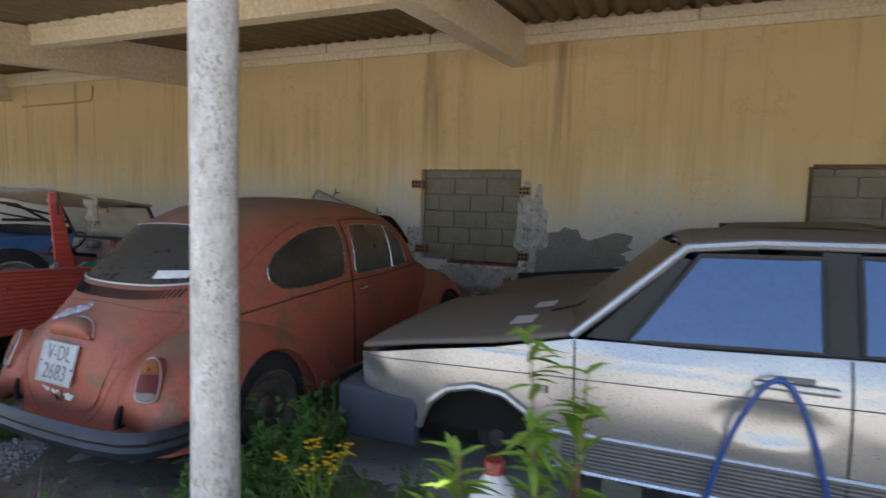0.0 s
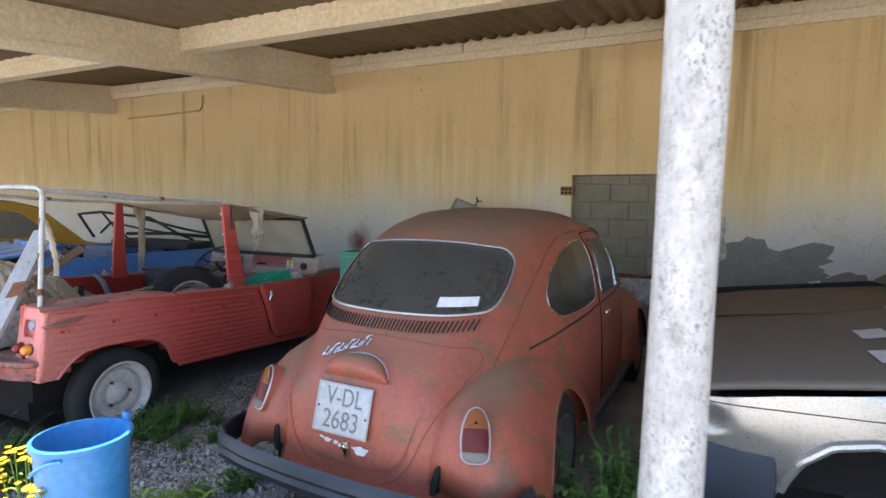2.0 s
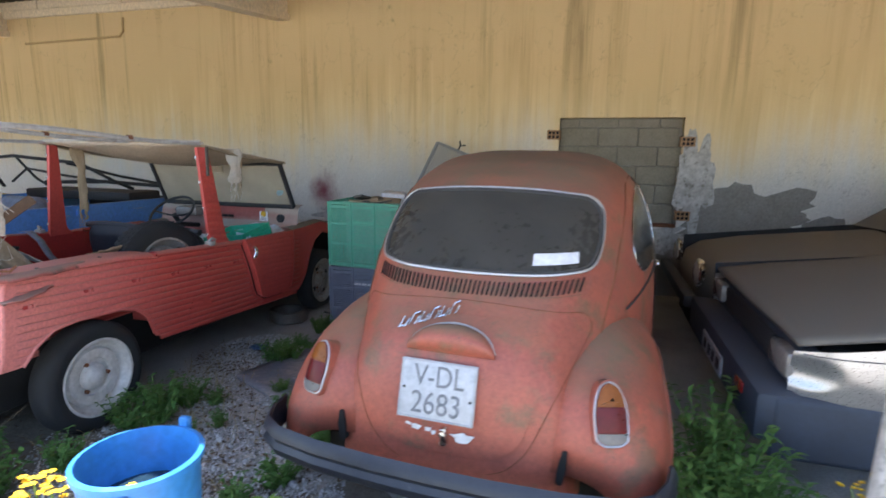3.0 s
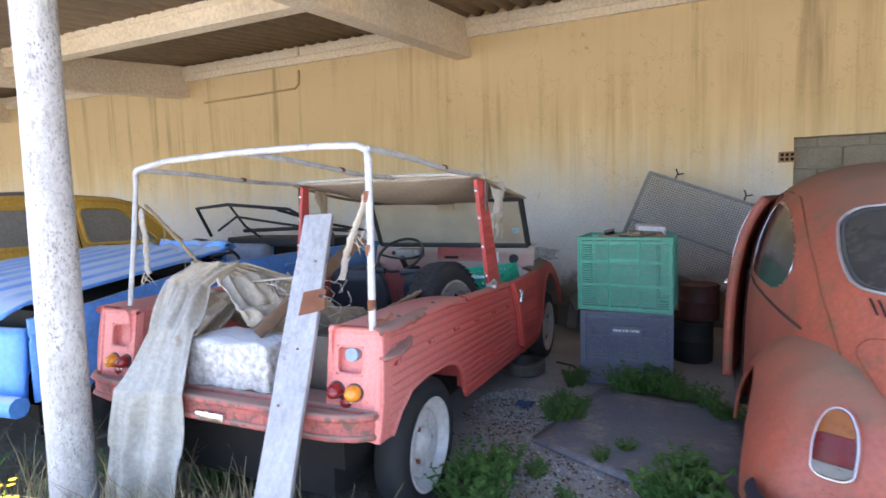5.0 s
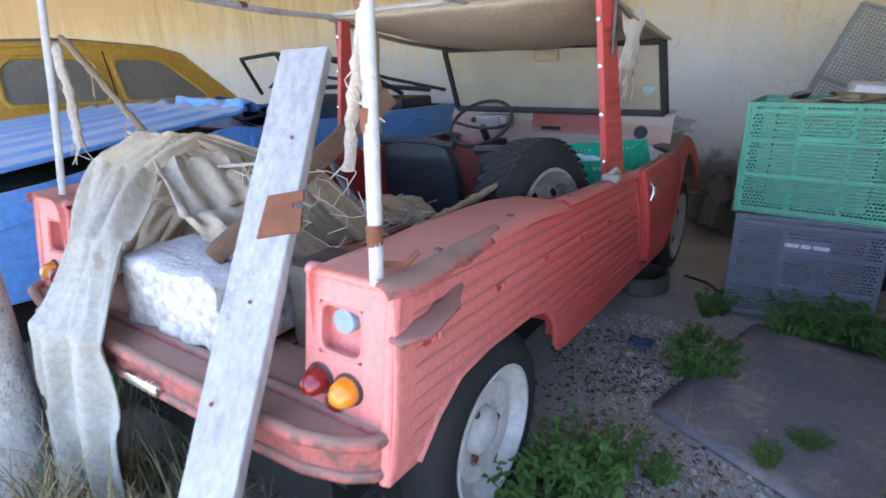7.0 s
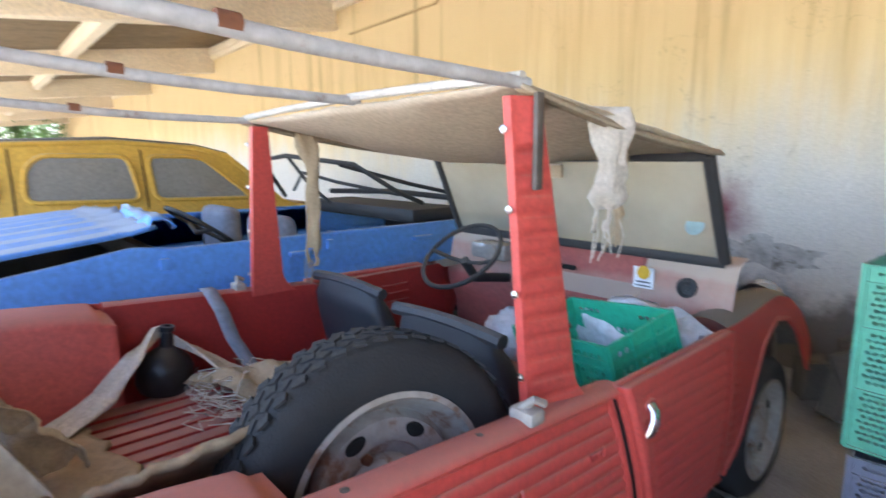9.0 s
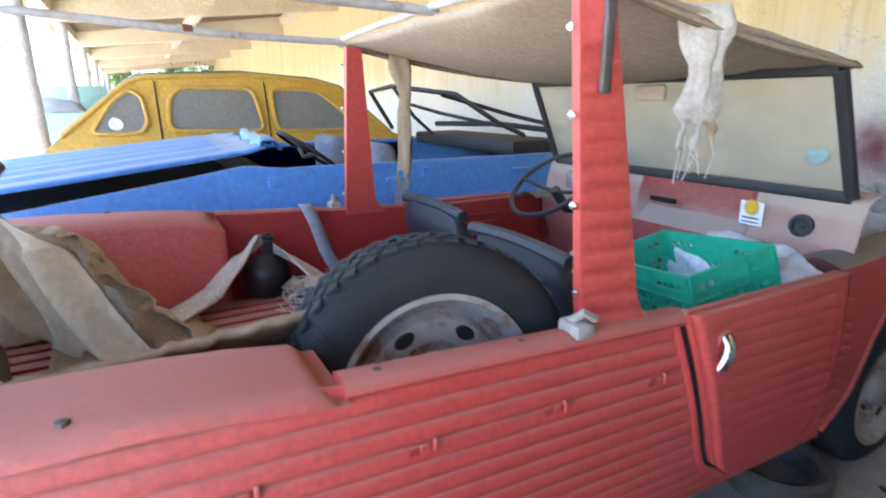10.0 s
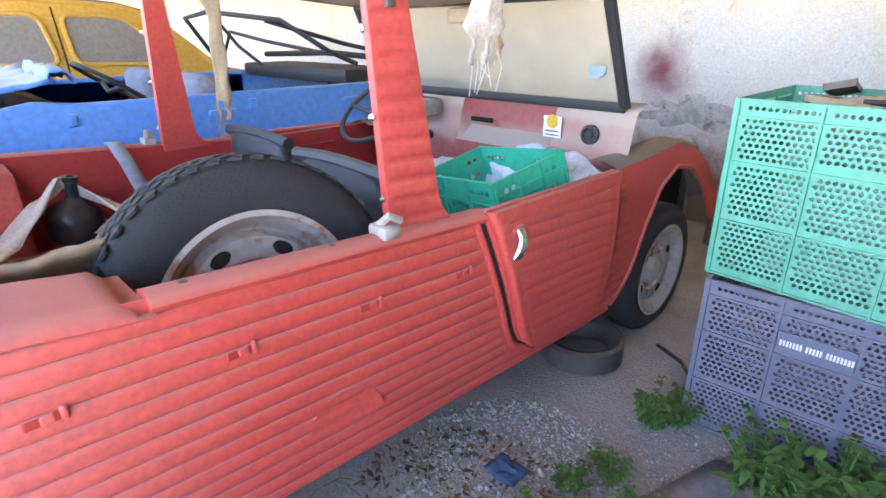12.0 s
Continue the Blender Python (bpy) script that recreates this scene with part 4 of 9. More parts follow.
        def pillar(u, v, sign=sign):
            z = lerp(0.80, 1.455, v)
            flare = 0.05 * max(0, 1 - v / 0.12) ** 2
            back, front = lerp(3.466, 3.475, v), lerp(3.605, 3.54, v) + flare
            x = lerp(0.735, 0.665, v)
            groove = -0.009 * (1 - abs(math.sin(math.pi * v * 15.5)) ** 0.6) if 0.05 < v < 0.87 else 0.0
            loop = [(x - 0.052, back), (x - 0.030, back - 0.002), (x - 0.027, back + 0.006), (x - 0.024 + groove, back + 0.018), (x + groove, front - 0.012), (x - 0.006, front), (x - 0.05, front - 0.004), (x - 0.052, back)]
            a, y = loop[round(u * 7)]
            return Vector((CX + sign * a, y, z))

        sheet(bm, pillar, 7, 93)
        post = part("centre_pillar", bm, RED, car, "ribbed red pillar with rivets", angle=50)
        for v in (0.14, 0.40, 0.66, 0.90):
            bm = bmesh.new()
            lathe(bm, [(0.009, 0), (0.008, 0.003), (0.004, 0.004), (0.004, 0.008), (0.0, 0.009)], 10, pose(CX + sign * (lerp(0.735, 0.665, v) - 0.041), 3.461, lerp(0.80, 1.455, v), 90))
            part("rivet", bm, CHROME, post)
        bm = bmesh.new()
        box(bm, *sorted((CX + sign * 0.67, CX + sign * 0.682)), 3.50, 3.524, 1.27, 1.46, bevel=0.004)
        part("webbing_tab", bm, STEEL, post)
        bm = bmesh.new()
        box(bm, *sorted((CX + sign * 0.70, CX + sign * 0.76)), 3.405, 3.45, zs(3.43, 0.905), zs(3.43, 0.935), bevel=0.008)
        tube(bm, [(CX + sign * 0.72, 3.42, zs(3.43, 0.93)), (CX + sign * 0.745, 3.43, zs(3.43, 0.955)), (CX + sign * 0.75, 3.455, zs(3.43, 0.94))], 0.009, 8)
        part("catch", bm, RIM_DIRTY, skin_ob, "grimy metal catch by the pillar")

        # tail: lamp panel with a niche
        outer, inner = CX + sign * 0.752, CX + sign * 0.522
        a0, a1 = CX + sign * 0.56, CX + sign * 0.675
        bm = bmesh.new()
        for xa, xb, z0, z1 in ((inner, a0, 0.49, 0.905), (a1, outer, 0.49, 0.905), (a0, a1, 0.845, 0.905), (a0, a1, 0.49, 0.725)):
            box(bm, *sorted((xa, xb)), 2.035, 2.075, z0, z1)
        tidy(bm)
        niche = boxes((*sorted((a0 - sign * 0.01, a1 + sign * 0.01)), 2.066, 2.11, 0.70, 0.87))
        lamp_panel = part("lamp_panel", bm, RED, car, "faded pink-red lamp panel at the tail", angle=30)
        part("niche", niche, RED, lamp_panel)
        bm = bmesh.new()
        tube(bm, [(x, 2.04, z) for x, z in rounded([(a0, 0.728), (a1, 0.728), (a1, 0.842), (a0, 0.842)], 0.03)], 0.007, 6, closed=True)
        part("niche_rim", bm, RED, lamp_panel)
        bm = bmesh.new()
        tube(bm, [(outer - sign * 0.012, 2.045, 0.49 + 0.42 * k / 8) for k in range(9)], 0.016, 10)
        tube(bm, [(lerp(inner, outer, k / 8), 2.045, 0.905) for k in range(9)], 0.015, 10)
        part("panel_edge", bm, RED, lamp_panel)
        centre = (a0 + a1) / 2
        if sign > 0:
            bm = bmesh.new()
            lathe(bm, [(0.030, -0.03), (0.030, 0.012), (0.027, 0.018), (0.0, 0.019)], 24, pose(centre, 2.062, 0.805, 90))
            part("fuel_cap", bm, FUEL_CAP, lamp_panel, "round blue-grey filler cap")
            bm = bmesh.new()
            lathe(bm, [(0.022, -0.03), (0.022, 0.0), (0.0, 0.001)], 20, pose(centre + 0.008, 2.068, 0.765, 90))
            part("filler_neck", bm, CHROME, lamp_panel)
        for dx, z, r, deep, mat_, name in ((-0.050, 0.664, 0.030, 0.046, RED_LENS, "tail_lamp"), (0.027, 0.662, 0.031, 0.042, AMBER_LENS, "indicator_lamp"), (-0.008, 0.620, 0.022, 0.008, RED_LENS, "reflector")):
            bm = bmesh.new()
            lathe(bm, [(r, 0), (r, deep * 0.35), (r * 0.86, deep * 0.7), (r * 0.45, deep * 0.97), (0, deep)], 22, pose(centre + sign * dx, 2.034, z, 90))
            lens = part(name, bm, mat_, lamp_panel)
            bm = bmesh.new()
            lathe(bm, [(r * 1.06, 0.004), (r * 1.16, 0.002), (r * 1.2, -0.004)], 22, pose(centre + sign * dx, 2.032, z, 90))
            part("lamp_rim", bm, CHROME if name == "reflector" else BLACK, lens)
        for ob in (lamp_panel, *lamp_panel.children_recursive):
            for v in ob.data.vertices:
                v.co.y += 0.036 + 0.14 * (v.co.z - 0.48)
                v.co.z -= 0.03 * max(0.0, v.co.z - 0.6) / 0.305
    # torn strip of plastic at the right tail corner
    bm = bmesh.new()
    sheet(bm, lambda u, v: Vector((CX + 0.748 + v * curve_at([(0, 0.03), (0.2, 0.058), (0.7, 0.05), (1, 0.008)], u) + 0.006 * noise.noise((u * 7, v * 2, 1)), lerp(2.105, 2.34, u), 0.785 + 0.028 * u - 0.006 * v + 0.006 * noise.noise((u * 5, v, 4)))), 18, 5)
    thicken(part("torn_flap", bm, RED_SHELF, body["right"], "torn flap of faded plastic"), 0.008)
    bm = bmesh.new()
    sheet(bm, lambda u, v: Vector((CX + 0.735 + v * curve_at([(0, 0.03), (0.15, 0.055), (0.5, 0.05), (0.8, 0.034), (1, 0.022)], u) + 0.008 * noise.noise((u * 9, 2, 1)) * v, lerp(2.095, 2.52, u), zs(lerp(2.095, 2.52, u), curve_at([(2.1, 0.90), (2.5, 0.921)], lerp(2.095, 2.52, u))) - 0.026 * v ** 3 - 0.012 * noise.noise((u * 6, 0, 2)) * v)), 24, 6)
    thicken(part("split_lip", bm, RED_SHELF, body["right"], "split and bent lip of the side box"), 0.007)
    # tail shelf, floor, underside
    bm = bmesh.new()
    outline = [(-5.335, 2.25), (-5.335, 2.09), (-5.29, 2.045), (-5.15, 2.015), (-4.9, 2.0), (-4.575, 1.995), (-4.15, 1.998), (-3.98, 2.005), (-3.89, 2.03), (-3.845, 2.06), (-3.83, 2.095), (-3.83, 2.25)]
    prism(bm, outline, lambda a, b, d: Vector((a, b, d + 0.010 * noise.noise((a * 5, b * 5, d)))), 0.508, 0.585)
    tube(bm, [(a, b - 0.001, 0.588) for a, b in dense(outline[1:-1], 0.05)[:-8]], 0.016, 8)
    tube(bm, [(a, b - 0.001, 0.514) for a, b in dense(outline[1:-1], 0.05)[:-8]], 0.012, 8)
    shelf = part("tail_shelf", bm, RED_SHELF, car, "chipped pink-red tail shelf under the lamps", angle=50)
    bm = boxes((-4.60, -4.45, 1.972, 2.0, 0.512, 0.55), bevel=0.012)
    part("tail_handle", bm, CHROME, shelf, "chrome tail handle")
    bm = bmesh.new()
    box(bm, CX - 0.55, CX + 0.55, 2.1, 3.42, 0.50, 0.555)
    load_floor = part("load_floor", bm, RED_IN_AND_SHADE, car, "ribbed red plastic load floor")
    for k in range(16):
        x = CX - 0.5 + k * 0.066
        part("floor_rib", boxes((x, x + 0.04, 2.15, 3.40, 0.554, 0.565), bevel=0.003), RED_IN_AND_SHADE, load_floor)
    part("front_floor", boxes((CX - 0.70, CX + 0.70, 3.40, 4.6, 0.30, 0.34), (CX - 0.70, CX + 0.70, 3.38, 3.42, 0.30, 0.56)), RED_IN_AND_SHADE, car)
    # near-black boxes that paint the deep shade below the floor
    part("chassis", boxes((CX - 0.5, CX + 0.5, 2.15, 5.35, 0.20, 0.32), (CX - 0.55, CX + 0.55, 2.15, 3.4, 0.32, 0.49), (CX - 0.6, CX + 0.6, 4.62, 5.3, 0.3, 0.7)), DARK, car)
    # dash, scuttle, bonnet
    bm = bmesh.new()

    def dash(u, v):
        x = lerp(CX - 0.70, CX + 0.70, u)
        y, z = [(4.66, 0.985), (4.60, 0.975), (4.575, 0.955), (4.555, 0.90), (4.545, 0.84), (4.52, 0.78), (4.53, 0.70), (4.58, 0.60), (4.60, 0.34)][round(v * 8)]
        if 0.42 < u < 0.76 and 3 <= round(v * 8) <= 4:
            y += 0.05
        return Vector((x, y, z))

    sheet(bm, dash, 60, 8)
    board = part("dashboard", bm, DASH, car, "dusty red moulded dashboard")
    bm = bmesh.new()
    lathe(bm, [(0.036, -0.004), (0.036, 0.010), (0.026, 0.012), (0.024, 0.002), (0.012, 0.0), (0.010, 0.008), (0.0, 0.009)], 24, pose(-4.035, 4.548, 0.872, 84))
    part("air_vent", bm, BLACK, board, "round black air vent")
    label = part("sticker", boxes((-4.235, -4.155, 4.535, 4.538, 0.845, 0.925)), PAPER, board, "white paper sticker with a yellow print")
    bm = bmesh.new()
    lathe(bm, [(0.026, -0.001), (0.026, 0.002), (0.015, 0.003), (0.0, 0.003)], 20, pose(-4.195, 4.536, 0.905, 90))
    part("print", bm, YELLOW_INK, label)
    part("print_bar", boxes((-4.225, -4.165, 4.532, 4.5355, 0.866, 0.872), (-4.225, -4.165, 4.532, 4.5355, 0.852, 0.857)), PLATE_INK, label)
    part("tray_slot", boxes((-4.62, -4.50, 4.535, 4.549, 0.865, 0.885), bevel=0.004), DARK, board)
    bm = bmesh.new()
    box(bm, -5.02, -4.80, 4.43, 4.55, 0.87, 0.95, bevel=0.02)
    lathe(bm, [(0.04, 0), (0.04, 0.012), (0.03, 0.014), (0, 0.012)], 20, pose(-4.88, 4.425, 0.91, 90))
    part("instrument_pod", bm, CLEAR_LENS, board)
    bm = bmesh.new()
    lathe(bm, [(0.017, 0), (0.017, 0.01), (0, 0.012)], 16, pose(-5.10, 4.548, 0.905, 90))
    part("switch", bm, BLACK, board)
    bm = bmesh.new()

    def bonnet(u, v):
        y = lerp(4.62, 5.50, v)
        x = lerp(-0.66, 0.66, u) * lerp(1.0, 0.86, v)
        edge = abs(u - 0.5) * 2
        z = lerp(1.0, 0.90, v) - 0.05 * v * v - 0.06 * edge ** 6 + (0.012 if 0.28 < u < 0.72 and (u * 9) % 1 < 0.7 else 0.0)
        return Vector((CX + x, y, zs(y, z)))

    sheet(bm, bonnet, 60, 16)
    box(bm, CX - 0.58, CX + 0.58, 5.44, 5.50, 0.35, zs(5.5, 0.86))
    part("bonnet", bm, DUSTED, car, "dust-covered bonnet", angle=50)
    for sign in (1, -1):
        bm = bmesh.new()
        sheet(bm, lambda u, v, sign=sign: Vector((lerp(side_x(sign, lerp(4.4, 5.42, u), 0.9), CX + sign * 0.60, v), lerp(4.4, 5.42, u), zs(lerp(4.4, 5.42, u), curve_at(SIDE_TOP, lerp(4.4, 5.42, u))) + 0.02 * math.sin(math.pi * v))), 30, 6)
        part("wing_top", bm, DUSTED, car)
        bm = bmesh.new()
        lathe(bm, [(0.085, -0.12), (0.09, 0.0), (0.08, 0.02), (0.0, 0.03)], 24, pose(CX + sign * 0.5, 5.50, 0.66, -90))
        part("headlamp", bm, CLEAR_LENS, car)
    # windscreen
    low_l, low_r, top_l, top_r = Vector((-5.235, 4.575, 0.975)), Vector((-3.925, 4.575, 0.975)), Vector((-5.225, 4.405, 1.335)), Vector((-3.935, 4.405, 1.335))
    bm = bmesh.new()
    for a, b, r in ((low_l, low_r, 0.016), (top_l, top_r, 0.013), (low_l, top_l, 0.015), (low_r, top_r, 0.017)):
        tube(bm, [a, a.lerp(b, 0.5), b], r, 8, flat=1.3)
    screen = part("windscreen_frame", bm, BLACK, car, "black windscreen frame")
    bm = bmesh.new()
    sheet(bm, lambda u, v: low_l.lerp(low_r, u).lerp(top_l.lerp(top_r, u), v), 8, 4)
    pane = part("pane", bm, SCREEN, screen, "windscreen glass filmed with beige dust")
    pane.visible_shadow = False
    for x in (-4.62, -4.33):
        bm = bmesh.new()
        tube(bm, [(x, 4.590, 0.985), (x + 0.025, 4.562, 1.05), (x + 0.115, 4.525, 1.125)], 0.004, 6)
        part("wiper", bm, BLACK, screen)
    bm = boxes((-4.60, -4.46, 4.365, 4.385, 1.255, 1.31), bevel=0.012)
    part("mirror", bm, CANVAS, screen, "small dusty rear-view mirror")
    bm = bmesh.new()
    lathe(bm, [(0.032, 0), (0.032, 0.003), (0, 0.003)], 20, pose(-4.005, 4.505, 1.10, 65))
    part("round_sticker", bm, surface("pale_blue_sticker", (0.3, 0.42, 0.42), rough=0.8), screen)
    # canvas top: sags between the bars, rolled over at the sides
    bm = bmesh.new()

    def canvas(u, v):
        x = lerp(-5.255, -3.915, u)
        y = lerp(3.475, 4.445, v) + (0.02 * noise.noise((x * 4, 0, 2)) if v < 0.05 else 0)
        bar = lerp(1.478, 1.352, v)
        sag = 0.085 * math.sin(math.pi * min(1, u * 1.0)) ** 0.8 * math.sin(math.pi * v) ** 0.7
        return Vector((x, y, bar - sag + 0.006 * noise.noise((x * 5, y * 5, 0)) + 0.004 * noise.noise((x * 17, y * 9, 4))))

    sheet(bm, canvas, 50, 34)
    top = part("canvas_top", bm, CANVAS, car, "sagging cream canvas top, torn at the edges", angle=80)
    thicken(top, 0.004)
    for x0, x1 in ((-3.93, -3.90), (-5.27, -5.24)):
        bm = bmesh.new()
        sheet(bm, lambda u, v: Vector((lerp(x0, x1, v), lerp(3.47, 4.44, u), lerp(1.482, 1.356, u) - 0.03 * abs(v - 0.5) - 0.02 * math.sin(math.pi * u))), 16, 4)
        thicken(part("edge_strap", bm, TARP, top), 0.008)
    bm = bmesh.new()
    tube(bm, [lerp_v for lerp_v in (Vector((-5.25, 3.475, 1.487)), Vector((-4.9, 3.47, 1.494)), Vector((-4.5, 3.465, 1.498)), Vector((-4.2, 3.47, 1.494)), Vector((-3.91, 3.475, 1.487)))], 0.011, 8)
    part("rolled_edge", bm, PALE_RAG, top, "white rolled canvas edge")

    def rag(pts, wide, mat_, seed, label):
        bm = bmesh.new()
        n = len(pts) - 1

        def at(u, v):
            k = min(int(u * n), n - 1)
            p = Vector(pts[k]).lerp(Vector(pts[k + 1]), u * n - k)
            w = wide * (1 - 0.35 * u) * (1 + 0.5 * noise.noise((u * 4, seed, 0)))
            return p + Vector(((v - 0.5) * w * 0.6, (v - 0.5) * w, 0)) + 0.02 * Vector((noise.noise((u * 6, v * 3, seed)), noise.noise((u * 6, v * 3, seed + 5)), 0))

        sheet(bm, at, 18, 6, keep=lambda u, v: u < 0.72 or (v * 6 + seed) % 1.3 < 0.85)
        for k in range(7):
            p = Vector(pts[-1]) + Vector((random.uniform(-wide, wide) * 0.4, random.uniform(-wide, wide) * 0.5, 0.03))
            tube(bm, [p, p + Vector((random.uniform(-0.01, 0.01), random.uniform(-0.01, 0.01), -0.04)), p + Vector((random.uniform(-0.02, 0.02), random.uniform(-0.02, 0.02), -random.uniform(0.06, 0.11)))], 0.0016, 4)
        thicken(part("torn_strip", bm, mat_, top, label, angle=80), 0.003)

    rag([(-3.92, 3.80, 1.45), (-3.915, 3.815, 1.36), (-3.93, 3.83, 1.27), (-3.945, 3.845, 1.20), (-3.95, 3.84, 1.15)], 0.085, PALE_RAG, 1, "frayed pale strip of canvas")
    rag([(-3.925, 3.83, 1.44), (-3.93, 3.86, 1.33), (-3.94, 3.87, 1.24), (-3.94, 3.88, 1.17)], 0.05, CLOTH, 2.4, "frayed strip of canvas")
    rag([(-5.22, 3.70, 1.45), (-5.21, 3.72, 1.30), (-5.20, 3.71, 1.12), (-5.20, 3.70, 0.96), (-5.20, 3.70, 0.90)], 0.06, CLOTH, 3.7, "hanging strip of worn webbing")
    # hood bars behind the pillars
    bm = bmesh.new()
    tube(bm, [(-3.86, 2.122, 0.885), (-3.868, 2.145, 1.2), (-3.88, 2.17, 1.50)], 0.0135, 10)
    bar = part("hood_upright", bm, WHITE_PIPE, car, "white painted tube with rust rings")
    for z in (0.975, 1.17, 1.36):
        bm = bmesh.new()
        lathe(bm, [(0.0142, -0.02), (0.0150, -0.015), (0.0150, 0.015), (0.0142, 0.02)], 12, pose(-3.86 - 0.013 * (z - 0.9) / 0.3, 2.122 + 0.023 * (z - 0.9) / 0.3, z))
        part("rust_ring", bm, RUST, bar)
    bm = bmesh.new()
    tube(bm, [(-3.89, 2.14, 0.912), (-3.85, 2.15, 0.916), (-3.83, 2.17, 0.913), (-3.815, 2.19, 0.935)], 0.006, 6)
    part("wire_hook", bm, RUST, bar)
    bm = bmesh.new()
    tube(bm, [(-5.16, 2.15, 0.90), (-5.155, 2.19, 1.2), (-5.15, 2.22, 1.48)], 0.011, 10)
    part("hood_upright", bm, PIPE, car)
    bm = bmesh.new()
    tube(bm, [(-3.882, 2.17, 1.49), (-3.888, 2.172, 1.525), (-3.93, 2.175, 1.545), (-4.1, 2.17, 1.552), (-4.5, 2.165, 1.552), (-4.9, 2.175, 1.54), (-5.1, 2.20, 1.518), (-5.145, 2.215, 1.50), (-5.15, 2.22, 1.47)], 0.013, 10)
    part("rear_bow", bm, PIPE, car, "bent grey tube with rust")
    for a, b in (((-3.885, 2.172, 1.53), (-3.92, 3.50, 1.472)), ((-4.48, 2.168, 1.552), (-4.50, 3.49, 1.484)), ((-5.14, 2.21, 1.515), (-5.235, 3.50, 1.472))):
        bm = bmesh.new()
        a, b = Vector(a), Vector(b)
        tube(bm, [a.lerp(b, k / 8) + Vector((0, 0, 0.006 * math.sin(k * 0.9))) for k in range(9)], 0.0125, 10)
        rail = part("hood_rail", bm, PIPE, car, "thin rusty grey tube")
        bm = bmesh.new()
        mid = a.lerp(b, 0.55)
        tube(bm, [mid, mid + (b - a).normalized() * 0.03], 0.0145, 10)
        part("joint", bm, RUST, rail)
    # seats and steering wheel
    for x0, x1, lean in ((-5.18, -4.70, 0.10), (-4.56, -4.09, 0.16)):
        bm = bmesh.new()
        mid = (x0 + x1) / 2

        def back(u, v, x0=x0, x1=x1, lean=lean, mid=mid):
            z = lerp(0.42, 0.872, v)
            w = (x1 - x0) / 2 * (1 - 0.25 * max(0, v - 0.6) ** 2 * 6)
            a = 2 * math.pi * u
            squash = lambda c: math.copysign(abs(c) ** 0.5, c)
            return Vector((mid + w * squash(math.cos(a)), 3.80 - lean * v + 0.05 * squash(math.sin(a)) * (1 - 0.6 * max(0, v - 0.85) / 0.15), z))

        sheet(bm, back, 28, 20)
        box(bm, x0 + 0.02, x1 - 0.02, 3.80, 4.22, 0.36, 0.50, bevel=0.03)
        seat = part("seat", tidy(bm), SEATING, car, "worn black leatherette bucket seat")
        bm = bmesh.new()
        tube(bm, [(lerp(x0, x1, k / 8) * 0.96 + mid * 0.04, 3.80 - lean, 0.868 + 0.012 * math.sin(math.pi * k / 8)) for k in range(9)], 0.022, 8)
        part("seat_edge", bm, SEATING, seat)
    bm = bmesh.new()
    m = Matrix.Translation((-4.86, 4.22, 0.925)) @ Euler((radians(38), 0, 0)).to_matrix().to_4x4()
    tube(bm, [m @ Vector((0.185 * math.cos(u), 0.185 * math.sin(u), 0)) for u in (2 * math.pi * k / 40 for k in range(40))], 0.0105, 8, closed=True)
    wheel = part("steering_wheel", bm, BLACK, car, "black single-spoke steering wheel")
    bm = bmesh.new()
    tube(bm, [m @ Vector(p) for p in ((-0.183, 0, 0), (-0.1, 0, -0.03), (0, 0, -0.045), (0.1, 0, -0.03), (0.183, 0, 0))], 0.014, 8, flat=0.6)
    tube(bm, [m @ Vector((0, 0, -0.03)), m @ Vector((0, 0, -0.14)), (-4.86, 4.52, 0.78)], 0.022, 10)
    part("spoke", bm, BLACK, wheel)
    # seat belt over the left side
    bm = bmesh.new()
    pts = [(-5.30, 3.30, 0.855), (-5.22, 3.29, 0.86), (-5.14, 3.30, 0.80), (-5.10, 3.32, 0.70), (-5.04, 3.36, 0.60), (-4.98, 3.44, 0.575)]
    sheet(bm, lambda u, v: Vector(pts[min(int(u * 5), 4)]).lerp(Vector(pts[min(int(u * 5), 4) + 1]), u * 5 - min(int(u * 5), 4)) + Vector((0, (v - 0.5) * 0.05, 0.003)), 20, 2)
    thicken(part("seat_belt", bm, TEXTILE, car, "grey-blue webbing belt hanging over the side"), 0.003)
    # inside of the left side: moulded panel with louvres
    bm = boxes((CX - 0.74, CX - 0.70, 3.40, 4.50, 0.34, 0.80), bevel=0.01)
    for k in range(4):
        box(bm, CX - 0.70, CX - 0.69, 3.85, 4.25, 0.60 + 0.04 * k, 0.615 + 0.04 * k)
    part("inner_panel", bm, RED_IN_AND_SHADE, car)
    for sign in (1, -1):
        for y, z, flat in ((2.56, 0.272, 0.02), (4.93, 0.262, 0.045)):
            rim_mat = RIM if y < 3 else RIM_DIRTY
            build_wheel(car, CX + sign * 0.655, y, z, sign, 0.288, 0.19, 0.135, rim_mat, holes=0 if y < 3 else 4, flat=flat)
    return car


build_red_car()

